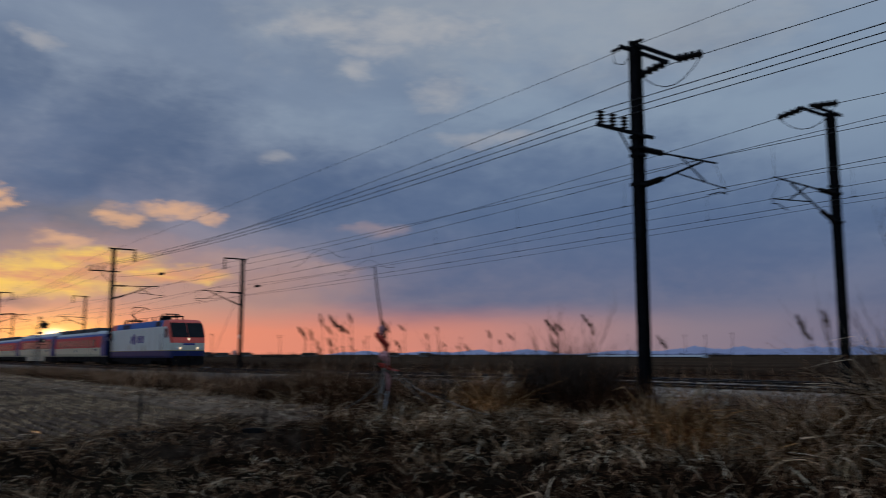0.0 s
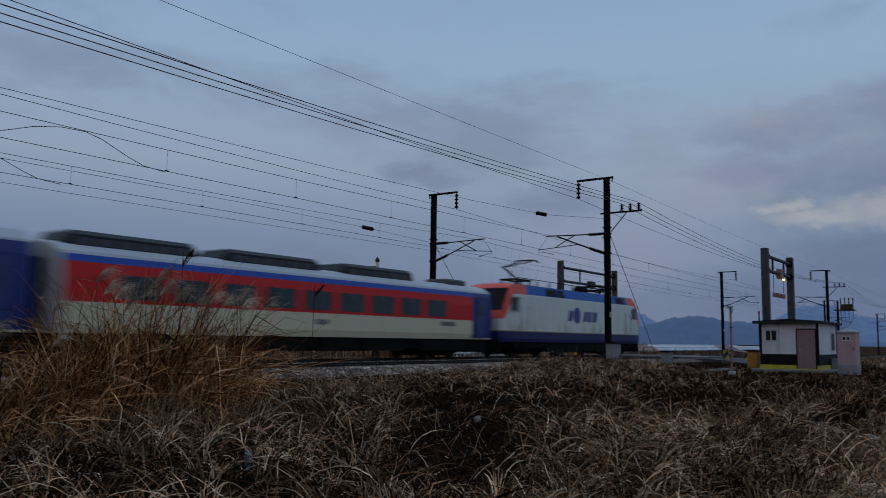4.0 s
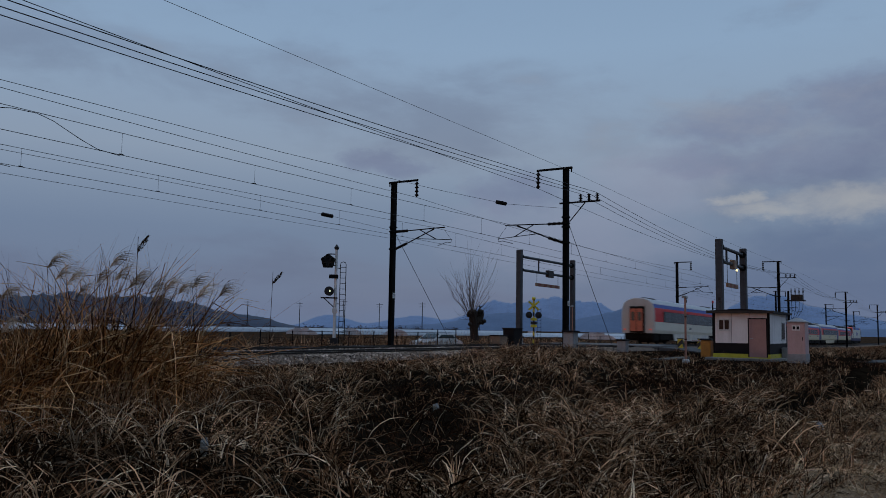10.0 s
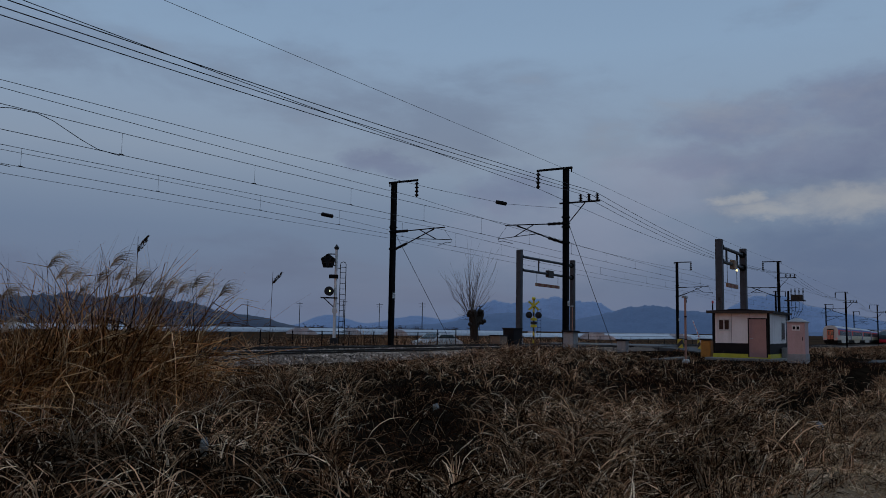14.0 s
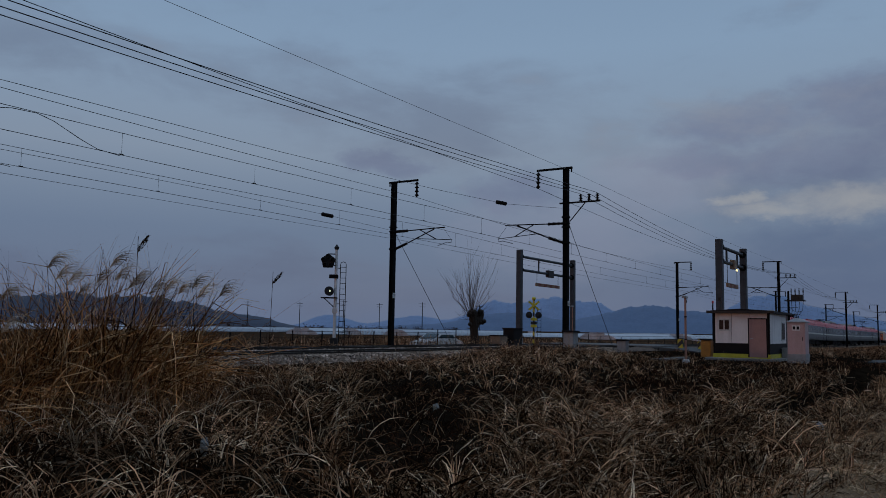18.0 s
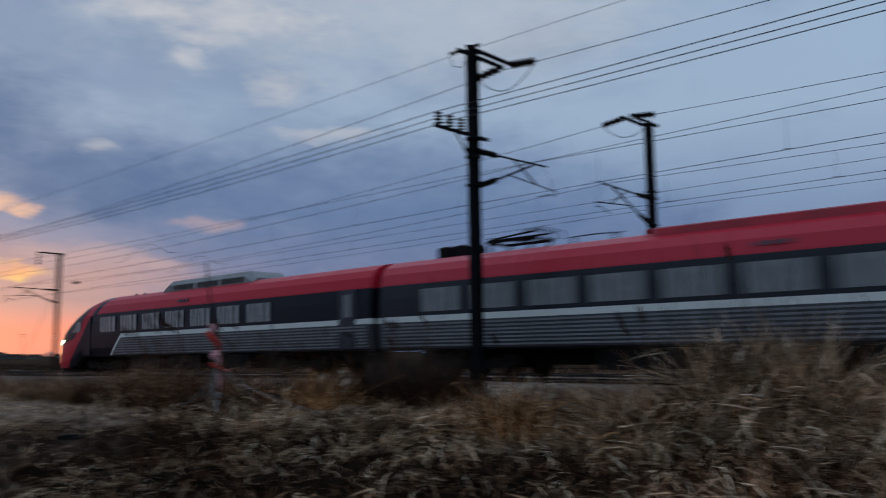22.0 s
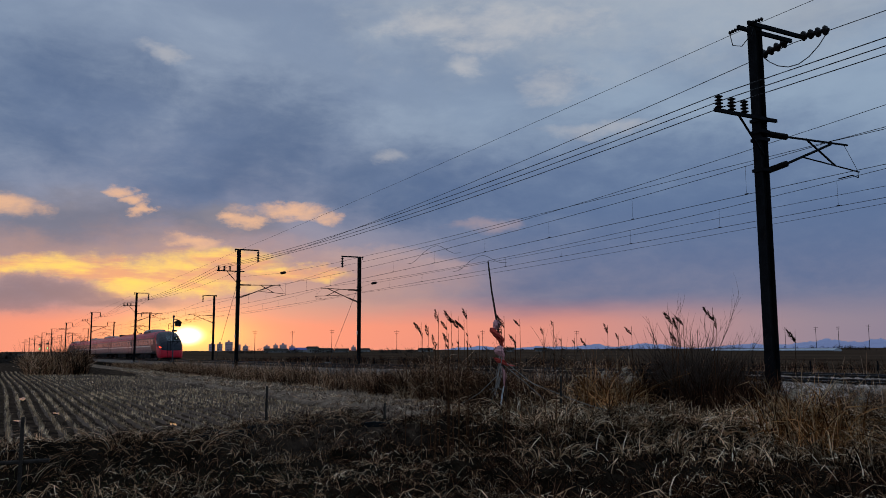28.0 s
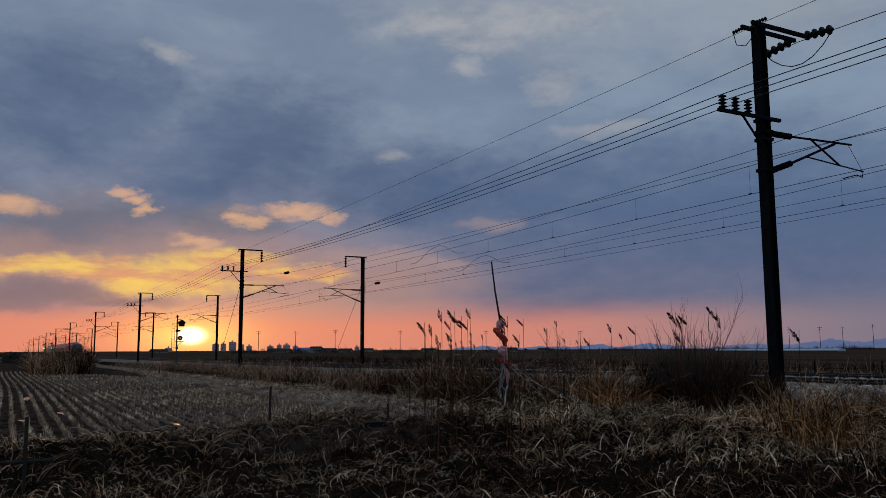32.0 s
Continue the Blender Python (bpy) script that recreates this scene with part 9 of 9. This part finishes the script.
silvergrass(-6.4, 11.6, (0.4, 1.0, 0.7, 0.4), 1200, [(-0.3, 0.1, 0.95, 0.4, 0.3)], 58, "low pale brown silvergrass clump on the verge", PALEGRASS)
silvergrass(0.6, 12.4, (0.3, 1.0, 0.35, 0.3), 420, [(0.0, 0.0, 0.9, -0.5, 0.25)], 54, "small tuft of russet silvergrass")
silvergrass(-14.9, 12.5, (0.3, 1.0, 0.9, 0.5), 500, [(-0.4, 0.1, 0.85, 0.3, 0.3), (0.2, 0.2, 0.95, 0.2, 0.3), (0.8, -0.2, 0.8, 0.4, 0.3)], 55, "low pale silvergrass tuft on the verge")
silvergrass(-9.6, 12.6, (0.3, 1.0, 0.9, 0.5), 500, [(-0.5, 0.0, 0.95, 0.2, 0.3), (0.1, 0.4, 1.1, 0.0, 0.3), (0.7, 0.1, 0.9, 0.3, 0.3), (-1.0, 0.6, 0.9, 0.5, 0.28)], 56, "low pale silvergrass tuft on the verge")
silvergrass(-6.6, 11.8, (0.3, 1.0, 0.7, 0.4), 420, [(-0.2, 0.0, 0.8, 0.2, 0.3), (0.4, 0.1, 0.9, -0.2, 0.3)], 57, "low pale silvergrass tuft on the verge")


def reed_stand(name, stems, label, seed):
    """Common reeds: upright stalks with brown heads at (x, y, height)."""
    rng = np.random.default_rng(seed)
    x0, y0 = stems[0][0], stems[0][1]
    g = float(ground_z(x0, y0))
    t = thing(name, pose(x0, y0, g), label, "reeds", "stands of reeds")
    for x, y, top, size in stems:
        dx, dy = x - x0, y - y0
        bm = bmesh.new()
        lean = rng.uniform(-0.08, 0.08)
        tube(bm, [(dx - lean, dy, -0.2), (dx - lean * 0.5, dy, (top - g) * 0.5), (dx, dy, top - g)], 0.006, 4, 0.6)
        s = part("stalk", bm, REDGRASS, t)
        n = 130
        f = rng.uniform(0, 1, n)
        # a drooping brush of a head, its tip blown to one side
        lx, ly = (-0.5, -0.85) if x < 0 else (0.8, -0.55)
        slope = rng.uniform(0.15, 0.75)
        ln = 0.23 * size
        thick = 0.040 * size * np.sin(np.pi * np.clip(f * 0.85 + 0.1, 0, 1)) * np.sqrt(rng.uniform(0, 1, n))
        turn = rng.uniform(0, 6.3, n)
        along = ln * f * math.sin(slope)
        p = np.stack([dx + lx * along + thick * np.cos(turn), dy + ly * along + thick * np.sin(turn), top - g - ln * 0.9 + ln * f * math.cos(slope)], 1)
        v, q = ribbons(p, rng.uniform(0.03, 0.06, n) * size, rng.uniform(0.010, 0.018, n) * size, math.atan2(ly, lx) + rng.normal(0, 0.5, n), slope + rng.uniform(-0.25, 0.35, n), rng.uniform(0.0, 0.5, n), 2)
        ob = mesh_of("seed_head", v, q, BROWNPLUME)
        ob.parent = s
        tagged(ob, "fluffy brown seed head")
        for k in range(2):
            bm = bmesh.new()
            zz = (top - g) * rng.uniform(0.35, 0.7)
            a = rng.uniform(0, 6.3)
            tube(bm, [(dx, dy, zz), (dx + 0.16 * math.cos(a), dy + 0.16 * math.sin(a), zz + 0.2), (dx + 0.36 * math.cos(a), dy + 0.36 * math.sin(a), zz + 0.12)], 0.005, 4, 0.3)
            part("leaf", bm, REDGRASS, s)


def on_ray(az, el, d):
    a = radians(az)
    return d * math.sin(a), d * math.cos(a), 1.55 + d * math.tan(radians(el))


def stand(name, rays, label, seed):
    reed_stand(name, [(*on_ray(a, e, d), s) for a, e, d, s in rays], label, seed)


# single tall reeds by the clump, and the stands by the leaning pole and the mast
stand("reed_stand", [(36.75, 5.75, 11.2, 1.0), (45.6, 3.75, 13.0, 0.9)], "two tall single reeds with feathery heads", 61)
stand("reed_stand", [(-62.8, 1.9, 15.5, 1.0), (-62.3, 1.6, 15.2, 0.9), (-61.6, 2.6, 15.8, 1.0), (-61.0, 1.95, 15.3, 0.8), (-60.7, 2.65, 15.9, 1.1), (-60.2, 2.3, 15.4, 1.1), (-59.8, 2.1, 15.6, 1.0), (-59.6, 2.75, 16.0, 0.9), (-61.9, 0.9, 15.0, 0.8), (-60.9, 1.1, 15.1, 0.8), (-57.0, 2.3, 15.6, 1.1), (-57.2, 1.7, 15.8, 0.9), (-55.9, 2.1, 15.4, 0.7), (-54.3, 1.4, 15.9, 0.6), (-56.2, 1.0, 15.2, 0.8), (-53.6, 1.9, 16.0, 0.5)], "stand of tall reeds with brown seed heads", 62)
stand("reed_stand", [(-49.9, 1.6, 18.0, 0.9), (-48.3, 1.5, 18.3, 0.9), (-49.2, 1.0, 17.8, 0.6), (-51.4, 0.7, 17.6, 0.8), (-38.0, 1.15, 17.2, 1.2)], "scattered reeds with brown seed heads", 63)
stand("reed_stand", [(-45.6, 2.4, 17.2, 1.2), (-44.9, 2.2, 17.4, 1.0), (-45.3, 1.9, 17.0, 1.0), (-43.0, 2.7, 17.6, 1.3), (-42.8, 2.0, 17.3, 1.1), (-45.4, 1.0, 17.0, 0.9)], "reeds with dark seed heads in the brush", 64)
stand("reed_stand", [(-29.4, 2.4, 14.2, 1.1), (-28.0, 2.6, 14.5, 1.2), (-29.0, 1.7, 14.3, 1.0), (-22.2, 6.6, 14.0, 1.2)], "reeds standing over the verge", 65)
rs = np.random.default_rng(8)
stand("reed_stand", [(a, rs.uniform(-0.4, 1.2), rs.uniform(14.5, 16.5), 0.35) for a in rs.uniform(-64, -52, 26)], "thin dead stalks in the brush", 66)


def bush(x, y, h, w, n, seed, material, label, name="bare_bush", spread=0.35):
    rng = random.Random(seed)
    g = float(ground_z(x, y))
    t = thing(name, pose(x, y, g), label, "bush", "bare bushes")
    for i in range(n):
        bm = bmesh.new()
        a = rng.uniform(0, 6.3)
        r = rng.uniform(0, w * 0.5)
        branchy(bm, (r * math.cos(a), r * math.sin(a) * 0.6, -0.1), (rng.uniform(-spread, spread) + 0.3 * math.cos(a) * r / w, rng.uniform(-spread, spread), 1.0), h * rng.uniform(0.55, 1.0), 0.012, 2, rng, 0.55, 4)
        part("branch", bm, material, t)


bush(-13.9, 14.2, 1.5, 1.8, 170, 71, TWIG, "dense bare bush beside the mast", "bare_bush", 0.9)
bush(-15.0, 15.0, 2.6, 0.5, 4, 72, TWIG, "thin bare sapling beside the mast", "bare_sapling")
bush(-5.3, 12.8, 2.5, 2.4, 20, 73, TWIG, "bare saplings rising from the verge", "bare_sapling")
bush(-3.4, 13.6, 1.6, 1.4, 18, 74, TWIG, "dense bare bush on the verge")
bush(-33.0, 13.4, 1.3, 2.4, 22, 75, TWIG, "bare bush at the foot of the line")
bush(-17.2, 12.9, 1.35, 3.2, 26, 76, TWIG, "bare brush behind the leaning pole")
THICKET = [(-63, 4.4, 1.9, 4), (-66, 5.0, 2.0, 3), (-70, 5.6, 2.0, 3), (-74, 6.0, 2.0, 3), (-70, 4.0, 1.9, 5), (-76, 3.4, 1.7, 5)]
for i, (x, y, h, w) in enumerate(THICKET):
    bush(x, y, h, w, 24, 80 + i, TWIG, "broad leafless thicket at the paddy's far end")
sward("thicket_stalks", 15000, (-80, -61, 1.8, 7.4), (0.9, 1.9), (0.02, 0.045), REDGRASS, "russet stalks in the far thicket", lambda x, y: sstep(0.028, 0.038, -y / x) * sstep(0.096, 0.086, -y / x), tilt=(0.02, 0.6), curl=(0.0, 1.4), seg=2)
sward("thicket_brush", 13000, (-74, -61, 4.6, 7.6), (0.8, 1.9), (0.02, 0.045), DARKGRASS, "dark brush in the far thicket", lambda x, y: sstep(0.06, 0.068, -y / x) * sstep(0.096, 0.086, -y / x), tilt=(0.02, 0.6), curl=(0.0, 1.4), seg=2)
sward("mast_brush", 7000, (-15.2, -12.5, 13.4, 15.4), (0.4, 1.45), (0.010, 0.018), DARKGRASS, "dark brush round the mast's foot", None, tilt=(0.02, 0.5), curl=(0.1, 1.0))
sward("pole_brush", 7000, (-27.0, -17.2, 11.3, 13.8), (0.6, 1.85), (0.010, 0.018), REDGRASS, "russet reeds behind the leaning pole", lambda x, y: np.clip(0.4 + 1.2 * wave(x, y, 0.25, 47), 0.02, 1), tilt=(0.02, 0.8), curl=(0.3, 2.2), seg=5)
sward("pole_straw", 2600, (-25.0, -16.6, 11.0, 13.4), (0.4, 1.2), (0.010, 0.018), PALEGRASS, "pale bent stalks round the leaning pole", lambda x, y: np.clip(0.3 + 1.2 * wave(x, y, 0.3, 48), 0.02, 1), tilt=(0.02, 0.9), curl=(0.5, 2.6), seg=5)
sward("pole_weeds", 9000, (-26.0, -17.4, 11.2, 14.2), (0.4, 1.2), (0.010, 0.018), DARKGRASS, "dark weeds round the leaning pole", None, tilt=(0.02, 0.7), curl=(0.1, 1.4), seg=2)
sward("verge_mound", 10000, (-8.0, -1.6, 11.6, 14.6), (0.5, 1.15), (0.008, 0.015), PALEGRASS, "tall pale grass mounded on the verge", lambda x, y: np.exp(-((x + 4.6) / 2.4) ** 2), tilt=(0.05, 0.6), curl=(0.3, 1.6))
sward("right_brush", 5000, (3.8, 9.6, 8.6, 11.8), (0.5, 1.1), (0.005, 0.011), REDGRASS, "russet stalks at the foot of the silvergrass", None, tilt=(0.02, 0.5), curl=(0.2, 1.8))

motions()
